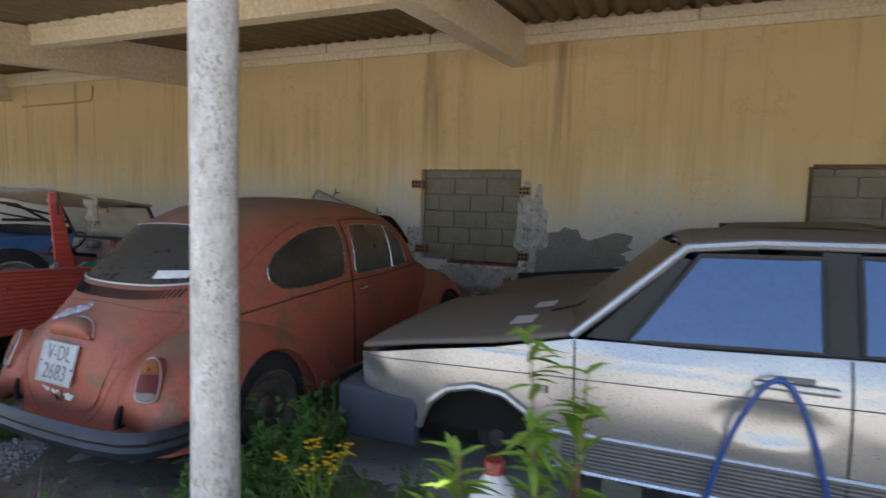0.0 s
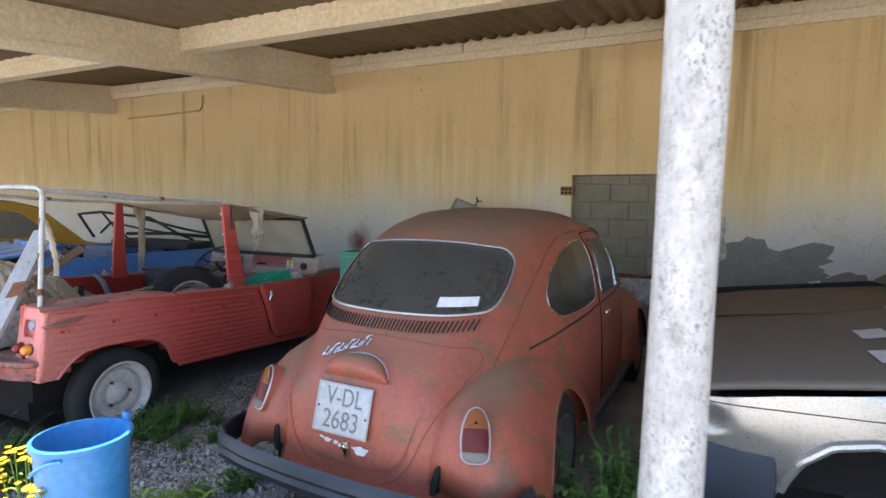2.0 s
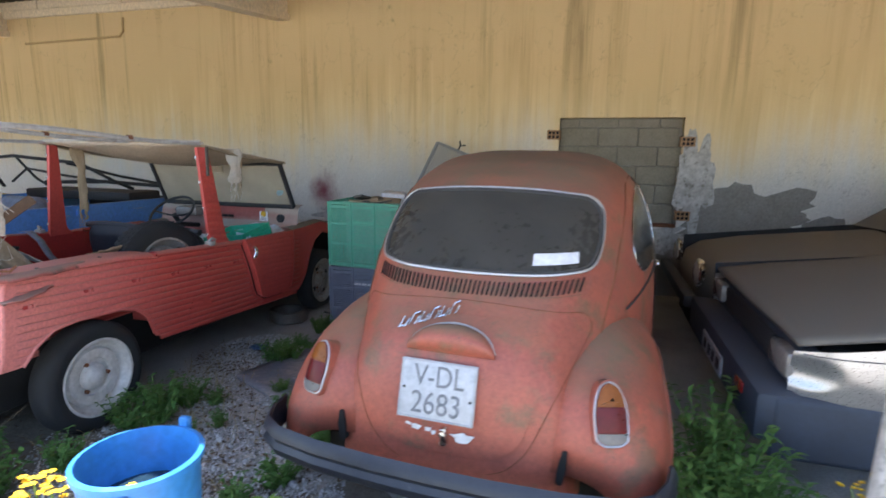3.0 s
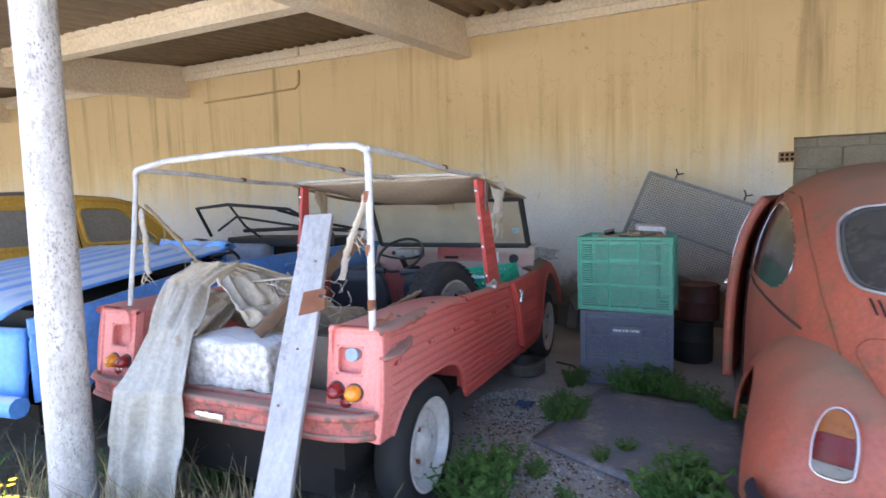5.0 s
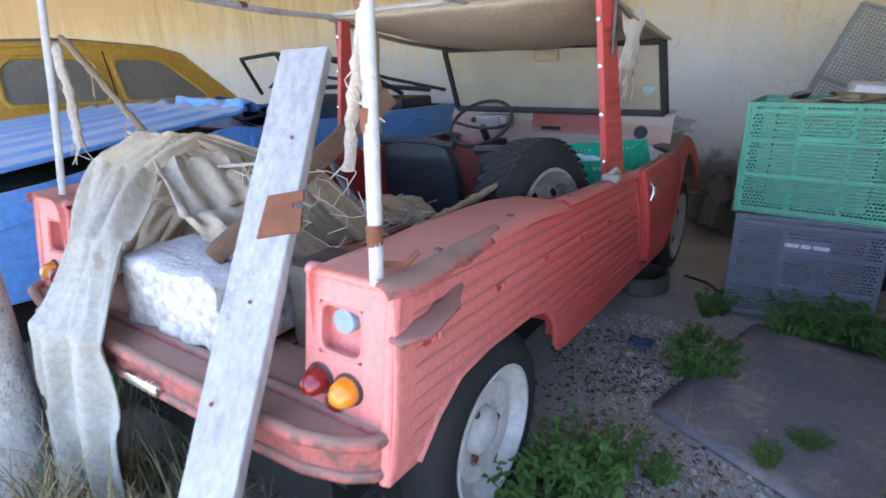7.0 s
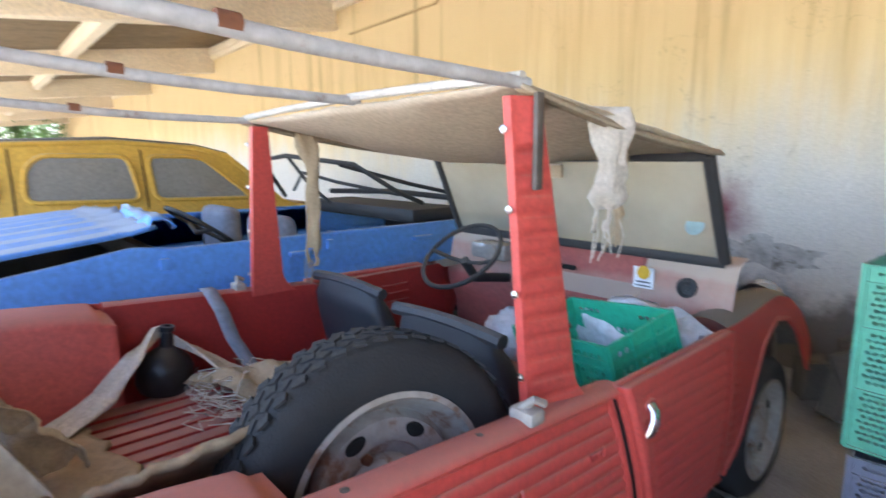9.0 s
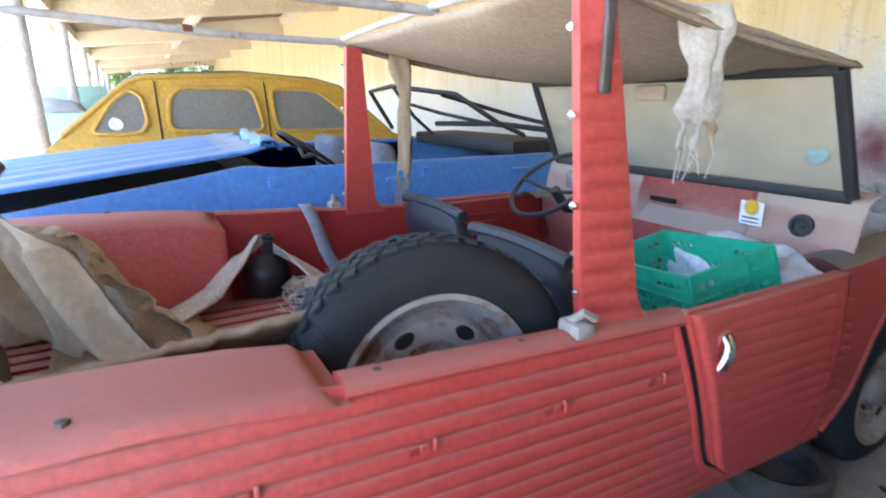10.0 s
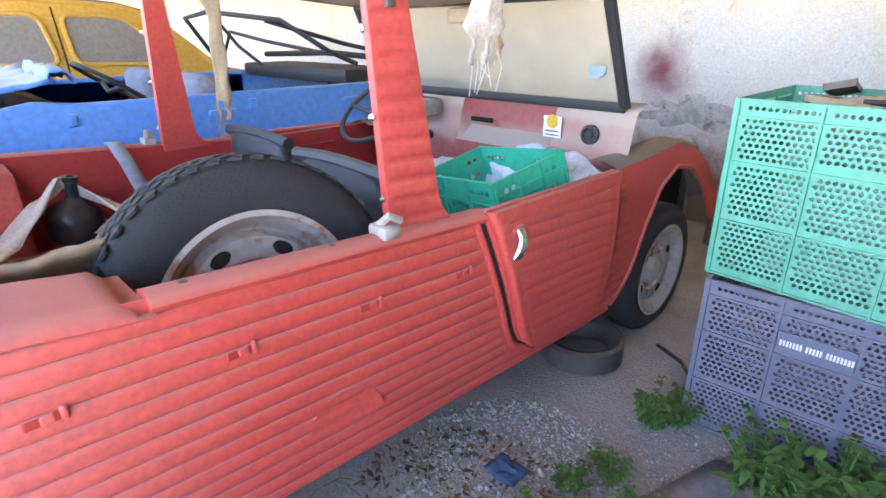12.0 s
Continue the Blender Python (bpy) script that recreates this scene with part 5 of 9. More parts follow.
# ---- the orange rounded saloon ----
BX = -1.905
HULL_TOP = [(2.188, 0.275), (2.20, 0.52), (2.213, 0.62), (2.24, 0.715), (2.285, 0.79), (2.36, 0.865), (2.46, 0.963), (2.58, 1.075), (2.75, 1.216), (2.95, 1.338), (3.15, 1.406), (3.4, 1.45), (3.7, 1.466), (4.0, 1.454), (4.3, 1.42), (4.55, 1.36), (4.70, 1.28), (4.86, 1.12), (5.0, 1.0), (5.1, 0.955), (5.35, 0.885), (5.6, 0.765), (5.8, 0.62), (5.92, 0.46), (5.95, 0.36)]
HULL_WIDE = [(2.188, 0.20), (2.20, 0.33), (2.213, 0.385), (2.24, 0.42), (2.285, 0.44), (2.36, 0.46), (2.46, 0.49), (2.58, 0.53), (2.75, 0.582), (2.95, 0.634), (3.15, 0.675), (3.4, 0.708), (3.7, 0.72), (4.0, 0.716), (4.3, 0.702), (4.55, 0.685), (4.70, 0.67), (4.86, 0.65), (5.0, 0.63), (5.1, 0.61), (5.35, 0.555), (5.6, 0.485), (5.8, 0.40), (5.92, 0.29), (5.95, 0.2)]
HULL_LOW, ROUND = 0.15, 3.8


def smooth_at(table, x):
    """A table read through three neighbouring places, to round its corners."""
    d = 0.02 if x > 2.3 else 0.004
    return (curve_at(table, x - d) + curve_at(table, x) * 2 + curve_at(table, x + d)) / 4


def hull_half(y, z):
    top, w = smooth_at(HULL_TOP, y), smooth_at(HULL_WIDE, y)
    t = min(max((z - HULL_LOW) / (top - HULL_LOW), 0), 1)
    return w * (1 - t ** ROUND) ** (1 / ROUND)


def hull_tail(x, z):
    """The y of the tail's skin at a place x off the middle and height z."""
    low, high = 2.195, 4.0
    for _ in range(40):
        y = (low + high) / 2
        low, high = (low, y) if hull_half(y, z) > abs(x) and smooth_at(HULL_TOP, y) > z else (y, high)
    return (low + high) / 2


def on_tail(lift):
    def at(a, z):
        y = hull_tail(a, z)
        e = 0.01
        dz, dx = (hull_tail(a, z + e) - hull_tail(a, z - e)) / (2 * e), (hull_tail(a + e, z) - hull_tail(a - e, z)) / (2 * e)
        n = Vector((dx, -1, dz)).normalized()
        return Vector((BX + a, y, z)) + n * lift
    return at


def on_side(sign, lift):
    def at(y, z):
        e = 0.01
        x = hull_half(y, z)
        dz, dy = (hull_half(y, z + e) - hull_half(y, z - e)) / (2 * e), (hull_half(y + e, z) - hull_half(y - e, z)) / (2 * e)
        n = Vector((1, -dy, -dz)).normalized()
        return Vector((BX + sign * (x + n.x * lift), y + n.y * lift, z + n.z * lift))
    return at


FENDERS = {
    "rear": ([(2.215, 0.40), (2.225, 0.50), (2.25, 0.585), (2.30, 0.66), (2.38, 0.725), (2.5, 0.785), (2.65, 0.825), (2.82, 0.84), (3.0, 0.82), (3.18, 0.75), (3.34, 0.64), (3.46, 0.50), (3.50, 0.38)],
             [(2.215, 0.60), (2.225, 0.645), (2.25, 0.69), (2.30, 0.725), (2.38, 0.75), (2.5, 0.768), (2.8, 0.778), (3.2, 0.77), (3.5, 0.74)], 2.88),
    "front": ([(4.62, 0.38), (4.66, 0.50), (4.76, 0.64), (4.9, 0.74), (5.1, 0.80), (5.3, 0.815), (5.5, 0.78), (5.7, 0.68), (5.83, 0.55), (5.88, 0.40)],
              [(4.62, 0.72), (4.9, 0.76), (5.3, 0.775), (5.6, 0.75), (5.8, 0.68), (5.88, 0.60)], 5.28),
}


def fender_skin(kind, sign):
    top, wide, axle = FENDERS[kind]
    y0, y1 = top[0][0], top[-1][0]

    def at(u, v):
        y = lerp(y0, y1, u * u * (3 - 2 * u) * 0.5 + u * 0.5)
        zt, xo = curve_at(top, y), curve_at(wide, y)
        d = abs(y - axle)
        z0 = 0.285 + (math.sqrt(0.345 ** 2 - d * d) if d < 0.345 else 0.0)
        z0 = min(z0, zt - 0.03)
        inner = 0.34
        z = lerp(z0, zt, v)
        t = (z - 0.22) / (zt - 0.22)
        x = inner + (xo - inner) * max(0, 1 - t ** 2.6) ** (1 / 2.6)
        return Vector((BX + sign * x, y, z))
    return at


def build_rounded_saloon():
    car = thing("rounded_saloon", BX, 4.0, 0, "weathered orange-red rounded two-door saloon with a dusty roof", "car")
    bm = bmesh.new()
    ys = [2.1885 + 3.761 * (0.55 * t + 0.45 * t ** 2.2) for t in (k / 110 for k in range(111))]

    def shell(u, v):
        y = ys[round(u * 110)]
        top, w = smooth_at(HULL_TOP, y), smooth_at(HULL_WIDE, y)
        a = math.pi * v
        c, s = math.cos(a), math.sin(a)
        return Vector((BX - w * math.copysign(abs(c) ** (2 / ROUND), c), y, max(0.26, HULL_LOW + (top - HULL_LOW) * abs(s) ** (2 / ROUND))))

    sheet(bm, shell, 110, 72)
    hull = part("body", tidy(bm), BEETLE, car, "rounded orange-red body shell, dusty and rust-stained", angle=75)
    # tail window, its chrome strip and a paper slip
    outline = dense(rounded([(-0.432, 1.012), (-0.29, 0.998), (0.0, 0.992), (0.29, 0.998), (0.432, 1.012), (0.452, 1.10), (0.44, 1.21), (0.39, 1.256), (0.21, 1.276), (0, 1.281), (-0.21, 1.276), (-0.39, 1.256), (-0.44, 1.21), (-0.452, 1.10)], 0.07), 0.025)
    bm = bmesh.new()
    patch(bm, outline, on_tail(0.004), 10)
    glass = part("rear_window", bm, DARK_GLASS, car, "dusty dark rear window")
    bm = bmesh.new()
    tube(bm, [on_tail(0.006)(*p) for p in outline], 0.0085, 8, closed=True)
    part("window_seal", bm, BLACK, glass)
    bm = bmesh.new()
    big = [(p[0] * 1.022, 1.15 + (p[1] - 1.15) * 1.05) for p in outline]
    tube(bm, [on_tail(0.010)(*p) for p in big], 0.0058, 8, closed=True)
    part("chrome_strip", bm, BRIGHT_TRIM, glass)
    bm = bmesh.new()
    patch(bm, dense([(0.225, 1.022), (0.385, 1.03), (0.38, 1.067), (0.222, 1.061)], 0.02), on_tail(0.007), 3)
    part("paper_slip", bm, PAPER, glass, "white paper slip inside the rear window")
    # air intake under the window; near-black bars paint the shade between its louvres
    bm = bmesh.new()
    frame_line = dense([(-0.435, 0.93), (0, 0.913), (0.435, 0.93), (0.44, 0.982), (0, 0.966), (-0.44, 0.982)], 0.03)
    patch(bm, frame_line, on_tail(0.003), 3)
    intake = part("air_intake", bm, BEETLE, car)
    for k in range(46):
        a = -0.40 + 0.80 * k / 45
        z = 0.922 + 0.02 * (a / 0.43) ** 2
        bm = bmesh.new()
        tube(bm, [on_tail(0.005)(a, z), on_tail(0.005)(a * 1.012, z + 0.02), on_tail(0.005)(a * 1.025, z + 0.042)], 0.0035, 5)
        part("louvre", bm, DARK, intake)
    # engine lid: seam, hood over the plate, plate, badge, latch
    lid = [(-0.462, 0.82), (-0.43, 0.872), (-0.2, 0.9), (0, 0.906), (0.2, 0.9), (0.43, 0.872), (0.462, 0.82), (0.36, 0.62), (0.29, 0.45), (0.2, 0.36), (0, 0.335), (-0.2, 0.36), (-0.29, 0.45), (-0.36, 0.62)]
    bm = bmesh.new()
    tube(bm, [on_tail(0.001)(*p) for p in dense(rounded(lid, 0.10, 8), 0.02)], 0.0015, 6, closed=True)
    part("lid_seam", bm, RUST, car)
    bm = bmesh.new()
    outline = dense(rounded([(-0.36, 0.86), (0.36, 0.86), (0.31, 0.62), (0.26, 0.46), (0.15, 0.40), (-0.15, 0.40), (-0.26, 0.46), (-0.31, 0.62)], 0.12), 0.03)
    patch(bm, outline, lambda a, z: on_tail(0.002 + 0.006 * min(1, max(0, 1 - max(abs(a) / 0.33, abs(z - 0.63) / 0.25)) * 4))(a, z), 12)
    part("engine_lid", bm, BEETLE, car, "orange engine lid with brown stains", angle=75)
    bm = bmesh.new()

    def visor(u, v):
        a = lerp(-0.16, 0.16, u)
        w = math.sqrt(max(0, 1 - (a / 0.162) ** 2))
        swell = math.sin(math.pi * v) ** 0.6
        return on_tail(0.012 + 0.05 * swell * w ** 0.7)(a, 0.742 + 0.085 * w * (1 - v))

    sheet(bm, visor, 24, 10)
    lamp_hood = part("plate_lamp_hood", bm, BEETLE, car, "domed plate lamp cover with flaking rim", angle=75)
    bm = bmesh.new()
    tube(bm, [on_tail(0.014)(lerp(-0.158, 0.158, k / 20), 0.743 + 0.086 * math.sqrt(max(0, 1 - (lerp(-0.158, 0.158, k / 20) / 0.16) ** 2))) for k in range(21)], 0.004, 6)
    part("flaked_edge", bm, FLAKE, lamp_hood)
    px, pt, pb = -1.932, Vector((0, 2.236, 0.722)), Vector((0, 2.181, 0.524))
    up = (pt - pb).normalized()
    out = Vector((0, -up.z, up.y))
    m = Matrix.Translation(Vector((px, (pt.y + pb.y) / 2, (pt.z + pb.z) / 2)) + out * 0.016) @ Matrix(((1, 0, 0), (0, up.y, out.y), (0, up.z, out.z))).to_4x4()
    bm = bmesh.new()
    box(bm, -0.139, 0.139, -0.102, 0.102, -0.002, 0.002, m=m, bevel=0.0015)
    plate = part("number_plate", bm, PLATE, car, "square white plate reading V-DL 2683")
    lettering("plate_top_line", "V-DL", 0.105, PLATE_INK, plate, m @ Matrix.Translation((0.004, 0.045, 0.0025)) @ Matrix.Diagonal((0.82, 1, 1, 1)), 0.001)
    lettering("plate_low_line", "2683", 0.108, PLATE_INK, plate, m @ Matrix.Translation((0.0, -0.048, 0.0025)) @ Matrix.Diagonal((0.86, 1, 1, 1)), 0.001)
    bm = bmesh.new()
    tube(bm, [m @ Vector((x, y, 0.003)) for x, y in dense(rounded([(-0.134, -0.097), (0.134, -0.097), (0.134, 0.097), (-0.134, 0.097)], 0.012), 0.05)], 0.003, 5, closed=True)
    part("plate_edge", bm, PLATE, plate)
    for dx, dy in ((-0.122, 0.0), (0.122, -0.02)):
        bm = bmesh.new()
        lathe(bm, [(0.005, 0), (0.004, 0.003), (0, 0.004)], 8, m @ Matrix.Translation((dx, dy, 0.002)))
        part("plate_screw", bm, DARK, plate)
    bm = bmesh.new()
    for k in range(6):
        a, z = lerp(-0.205, -0.03, k / 5), lerp(0.795, 0.85, k / 5)
        tall = 0.034
        tube(bm, [on_tail(0.017)(a - 0.006, z), on_tail(0.019)(a + 0.006, z + tall)], 0.003, 6)
        tube(bm, [on_tail(0.018)(a + (0.006 if k % 2 else -0.006), z + (tall if k % 2 else 0)), on_tail(0.018)(a + 0.02 + (0.006 if k % 2 else -0.006), z + 0.008 + (tall if k % 2 else 0))], 0.004, 6)
        tube(bm, [on_tail(0.018)(a + 0.016, z + 0.004), on_tail(0.018)(a + 0.026, z + 0.03)], 0.0036, 6)
    part("badge", bm, CHROME, car, "slanted chrome badge")
    bm = bmesh.new()
    p = on_tail(0.012)(0.005, 0.475)
    box(bm, p.x - 0.012, p.x + 0.012, p.y - 0.02, p.y + 0.01, p.z - 0.035, p.z + 0.03, bevel=0.006)
    lathe(bm, [(0.014, 0), (0.012, 0.012), (0, 0.014)], 12, pose(p.x, p.y - 0.018, p.z + 0.012, 90))
    part("lid_latch", bm, CHROME, car, "chrome lid latch")
    for a, z, rx, rz_, s in ((-0.10, 0.487, 0.018, 0.010, 2), (-0.055, 0.485, 0.013, 0.008, 3), (-0.13, 0.495, 0.010, 0.006, 4), (0.075, 0.475, 0.038, 0.016, 5), (-0.035, 0.478, 0.008, 0.008, 8)):
        bm = bmesh.new()
        patch(bm, blob_outline(a, z, rx, rz_, 20, 0.5, s), on_tail(0.0145), 2)
        part("chipped_paint", bm, surface("bare_filler", (0.66, 0.65, 0.63), (0.5, 0.48, 0.45), rough=0.9), hull)
    # doors, side windows, belt strip
    for sign in (-1, 1):
        quarter = dense(rounded([(2.99, 0.99), (3.08, 0.925), (3.33, 0.93), (3.61, 0.95), (3.645, 1.12), (3.655, 1.285), (3.46, 1.282), (3.24, 1.228), (3.08, 1.15), (2.995, 1.06)], 0.06), 0.03)
        front = dense(rounded([(3.725, 0.95), (4.53, 0.945), (4.49, 1.12), (4.40, 1.245), (4.2, 1.27), (3.775, 1.285)], 0.05), 0.03)
        bm = bmesh.new()
        patch(bm, quarter, on_side(sign, 0.004), 6)
        pane = part("quarter_window", bm, DARK_GLASS, car, "dusty dark side window")
        bm = bmesh.new()
        tube(bm, [on_side(sign, 0.003)(*p) for p in quarter], 0.0028, 6, closed=True)
        part("chrome_strip", bm, CHROME, pane)
        swing = Matrix.Translation((BX + sign * 0.70, 4.6, 0)) @ Matrix.Rotation(radians(-6.0), 4, "Z") @ Matrix.Translation((-BX - sign * 0.70, -4.6, 0)) if sign < 0 else Matrix()
        bm = bmesh.new()

        def leaf(u, v):
            z = lerp(0.34, 1.315, v)
            return swing @ on_side(sign, 0.003)(lerp(3.69 + 0.05 * max(0, v - 0.6), lerp(4.60, 4.42, max(0, v - 0.6) / 0.4), u), z)

        sheet(bm, leaf, 24, 34)
        door = part("door", bm, BEETLE, car, "orange door standing slightly ajar" if sign < 0 else "orange door", angle=75)
        if sign < 0:
            thicken(door, 0.045, -1.0)
        bm = bmesh.new()
        patch(bm, front, lambda a, b: swing @ on_side(sign, 0.007)(a, b), 6)
        pane = part("door_window", bm, DARK_GLASS, door)
        bm = bmesh.new()
        tube(bm, [swing @ on_side(sign, 0.006)(*p) for p in front], 0.0028, 6, closed=True)
        tube(bm, [swing @ on_side(sign, 0.009)(4.255 + 0.1 * (z - 1.0), z) for z in (0.95, 1.05, 1.15, 1.262)], 0.005, 6)
        part("chrome_strip", bm, CHROME, pane)
        bm = bmesh.new()
        tube(bm, [on_side(sign, 0.002)(3.685 + 0.05 * max(0, z - 0.95), z) for z in [lerp(0.34, 1.315, k / 16) for k in range(17)]] + [on_side(sign, 0.002)(y, 1.32 - 0.10 * max(0, y - 4.1)) for y in (3.85, 4.0, 4.2, 4.42)], 0.0045, 6)
        part("door_gap", bm, DARK, car)
        bm = bmesh.new()
        tube(bm, [on_side(sign, 0.006)(lerp(2.80, 4.9, k / 24), curve_at([(2.8, 0.825), (3.14, 0.87), (3.6, 0.912), (4.9, 0.915)], lerp(2.80, 4.9, k / 24))) for k in range(25)], 0.005, 6)
        part("belt_strip", bm, BLACK, car)
        bm = bmesh.new()
        p = swing @ on_side(sign, 0.02)(3.80, 0.845)
        box(bm, p.x - 0.012, p.x + 0.012, p.y - 0.06, p.y + 0.06, p.z - 0.01, p.z + 0.01, bevel=0.008)
        part("door_handle", bm, CHROME, door)
        # seam that runs down from the roof to the fender
        bm = bmesh.new()
        tube(bm, [on_side(sign, 0.001)(y, z) for y, z in ((2.50, 0.70), (2.58, 0.80), (2.66, 0.88), (2.76, 0.97), (2.86, 1.06), (3.0, 1.16), (3.16, 1.25), (3.32, 1.305), (3.55, 1.33), (3.8, 1.335), (4.1, 1.325), (4.4, 1.285))], 0.004, 6)
        part("roof_seam", bm, RUST, hull)
        for kind in ("rear", "front"):
            bm = bmesh.new()
            sheet(bm, fender_skin(kind, sign), 60, 24)
            wing = part(f"{kind}_fender", tidy(bm), BEETLE, car, "bulging orange fender with brown patina", angle=75)
            thicken(wing, 0.006, -1.0 if sign > 0 else 1.0)
            top, wide, axle = FENDERS[kind]
            at = fender_skin(kind, sign)
            bm = bmesh.new()
            tube(bm, [at(k / 60, 0.0) for k in range(61)], 0.007, 6)
            part("fender_lip", bm, BEETLE, wing)
            build_wheel(car, BX + sign * 0.64, axle, 0.295, sign, 0.31, 0.20, 0.14, STEEL, holes=0, flat=0.02)
        # tail lamp on the fender
        lamp_at = Vector((BX + sign * 0.543, 2.272, 0.614))
        turn = Matrix.Translation(lamp_at) @ Euler((radians(-22), 0, radians(sign * 22))).to_matrix().to_4x4()
        shape = [(-0.058, -0.10), (-0.03, -0.118), (0.03, -0.118), (0.058, -0.10), (0.062, -0.01), (0.052, 0.055), (0.03, 0.10), (0, 0.115), (-0.03, 0.10), (-0.052, 0.055), (-0.062, -0.01)]
        shape = [(a * 0.86, b * 0.86) for a, b in dense(rounded(shape, 0.03), 0.012)]
        bm = bmesh.new()
        prism(bm, [(a * 1.16, b * 1.10) for a, b in shape], lambda a, b, d: turn @ Vector((a, d, b)), -0.004, 0.11)
        lamp = part("tail_lamp", bm, BEETLE, car, "tear-shaped tail lamp in a chrome rim", angle=50)
        bm = bmesh.new()
        tube(bm, [turn @ Vector((a * 1.03, -0.007, b * 1.02)) for a, b in shape], 0.0034, 6, closed=True)
        part("lamp_rim", bm, BRIGHT_TRIM, lamp)
        for low, high, lens, name in ((-0.13, -0.062, DULL_CLEAR, "reverse_lens"), (-0.062, 0.02, DULL_RED, "red_lens"), (0.02, 0.13, DULL_AMBER, "amber_lens")):
            bm = bmesh.new()
            piece = [(a * 0.97, min(max(b * 0.97, low + 0.001), high - 0.001)) for a, b in shape]
            patch(bm, piece, lambda a, b: turn @ Vector((a, -0.008 - 0.022 * max(0, 1 - (a / 0.06) ** 2) * max(0, 1 - (b / 0.13) ** 2), b)), 4)
            part(name, tidy(bm, 0.0002), lens, lamp)
        bm = bmesh.new()
        prism(bm, dense(rounded([(-0.012, -0.06), (0.012, -0.06), (0.014, 0.0), (0.008, 0.05), (-0.008, 0.05), (-0.014, 0.0)], 0.01), 0.02), lambda a, b, d: Vector((BX + sign * (0.40 + a + 0.12 * (b + 0.06)), 2.20 + d + 0.3 * max(0, b), 0.43 + b)), -0.006, 0.05)
        part("bracket_slot", bm, DARK, hull)
        # running board
        part("running_board", boxes((*sorted((BX + sign * 0.60, BX + sign * 0.755)), 3.42, 4.72, 0.285, 0.325), bevel=0.012), BLACK, car)
    # bumper: a flattened bar that wraps round the tail
    bm = bmesh.new()
    line = [(-0.79, 2.33), (-0.775, 2.23), (-0.73, 2.14), (-0.64, 2.085), (-0.45, 2.05), (-0.2, 2.033), (0, 2.03), (0.2, 2.033), (0.45, 2.05), (0.64, 2.085), (0.73, 2.14), (0.775, 2.23), (0.79, 2.33)]
    section = [(-0.012, -0.055), (-0.004, -0.062), (0.012, -0.045), (0.020, -0.02), (0.008, 0.0), (0.020, 0.02), (0.012, 0.045), (-0.004, 0.062), (-0.012, 0.055), (-0.004, 0.0)]
    rings = []
    for k, (x, y) in enumerate(line):
        a, b = Vector(line[max(0, k - 1)]), Vector(line[min(len(line) - 1, k + 1)])
        side = Vector(((b - a).y, -(b - a).x)).normalized()
        rings.append([bm.verts.new((BX + x * 0.95 + side.x * d, y + side.y * d, 0.378 + h)) for d, h in section])
    for one, two in zip(rings, rings[1:]):
        for j in range(len(section)):
            bm.faces.new((one[j], one[(j + 1) % len(section)], two[(j + 1) % len(section)], two[j]))
    bm.faces.new(rings[0])
    bm.faces.new(rings[-1][::-1])
    part("rear_bumper", bm, surface("scuffed_dark_bumper", (0.018, 0.022, 0.032), (0.035, 0.037, 0.045), rough=0.38, blotch=8, bump=0.15, stain=(0.30, 0.29, 0.27), stain_at=0.66, stain_scale=12, dust=(0.075, 0.072, 0.068), dust_from=0.7), car, "dark scuffed bumper bar", angle=30)
    # near-black box, shade between floor and ground put into its colour
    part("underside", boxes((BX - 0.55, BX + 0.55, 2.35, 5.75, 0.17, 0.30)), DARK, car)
    bm = bmesh.new()
    patch(bm, dense(rounded([(-0.52, 1.06), (0.52, 1.06), (0.44, 1.32), (-0.44, 1.32)], 0.08), 0.04), lambda a, b: Vector((BX + a, 5.03 - (b - 1.0) * 0.93 - 0.10 * (a / 0.5) ** 2, b + 0.01)), 5)
    part("windscreen", bm, DARK_GLASS, car)
    # it stands a few degrees askew to the wall
    pivot = Matrix.Translation((-1.905, 2.2, 0))
    car.matrix_basis = pivot @ Matrix.Rotation(radians(-3.5), 4, "Z") @ pivot.inverted() @ car.matrix_basis
    return car


build_rounded_saloon()


# ---- the silver saloon, side on ----
def band(bm, profile, place, n=1):
    """A skin along a profile, drawn across from place(.., 0) to place(.., 1)."""
    k = len(profile) - 1
    sheet(bm, lambda u, v: place(profile[round(u * k)], v), k, n)


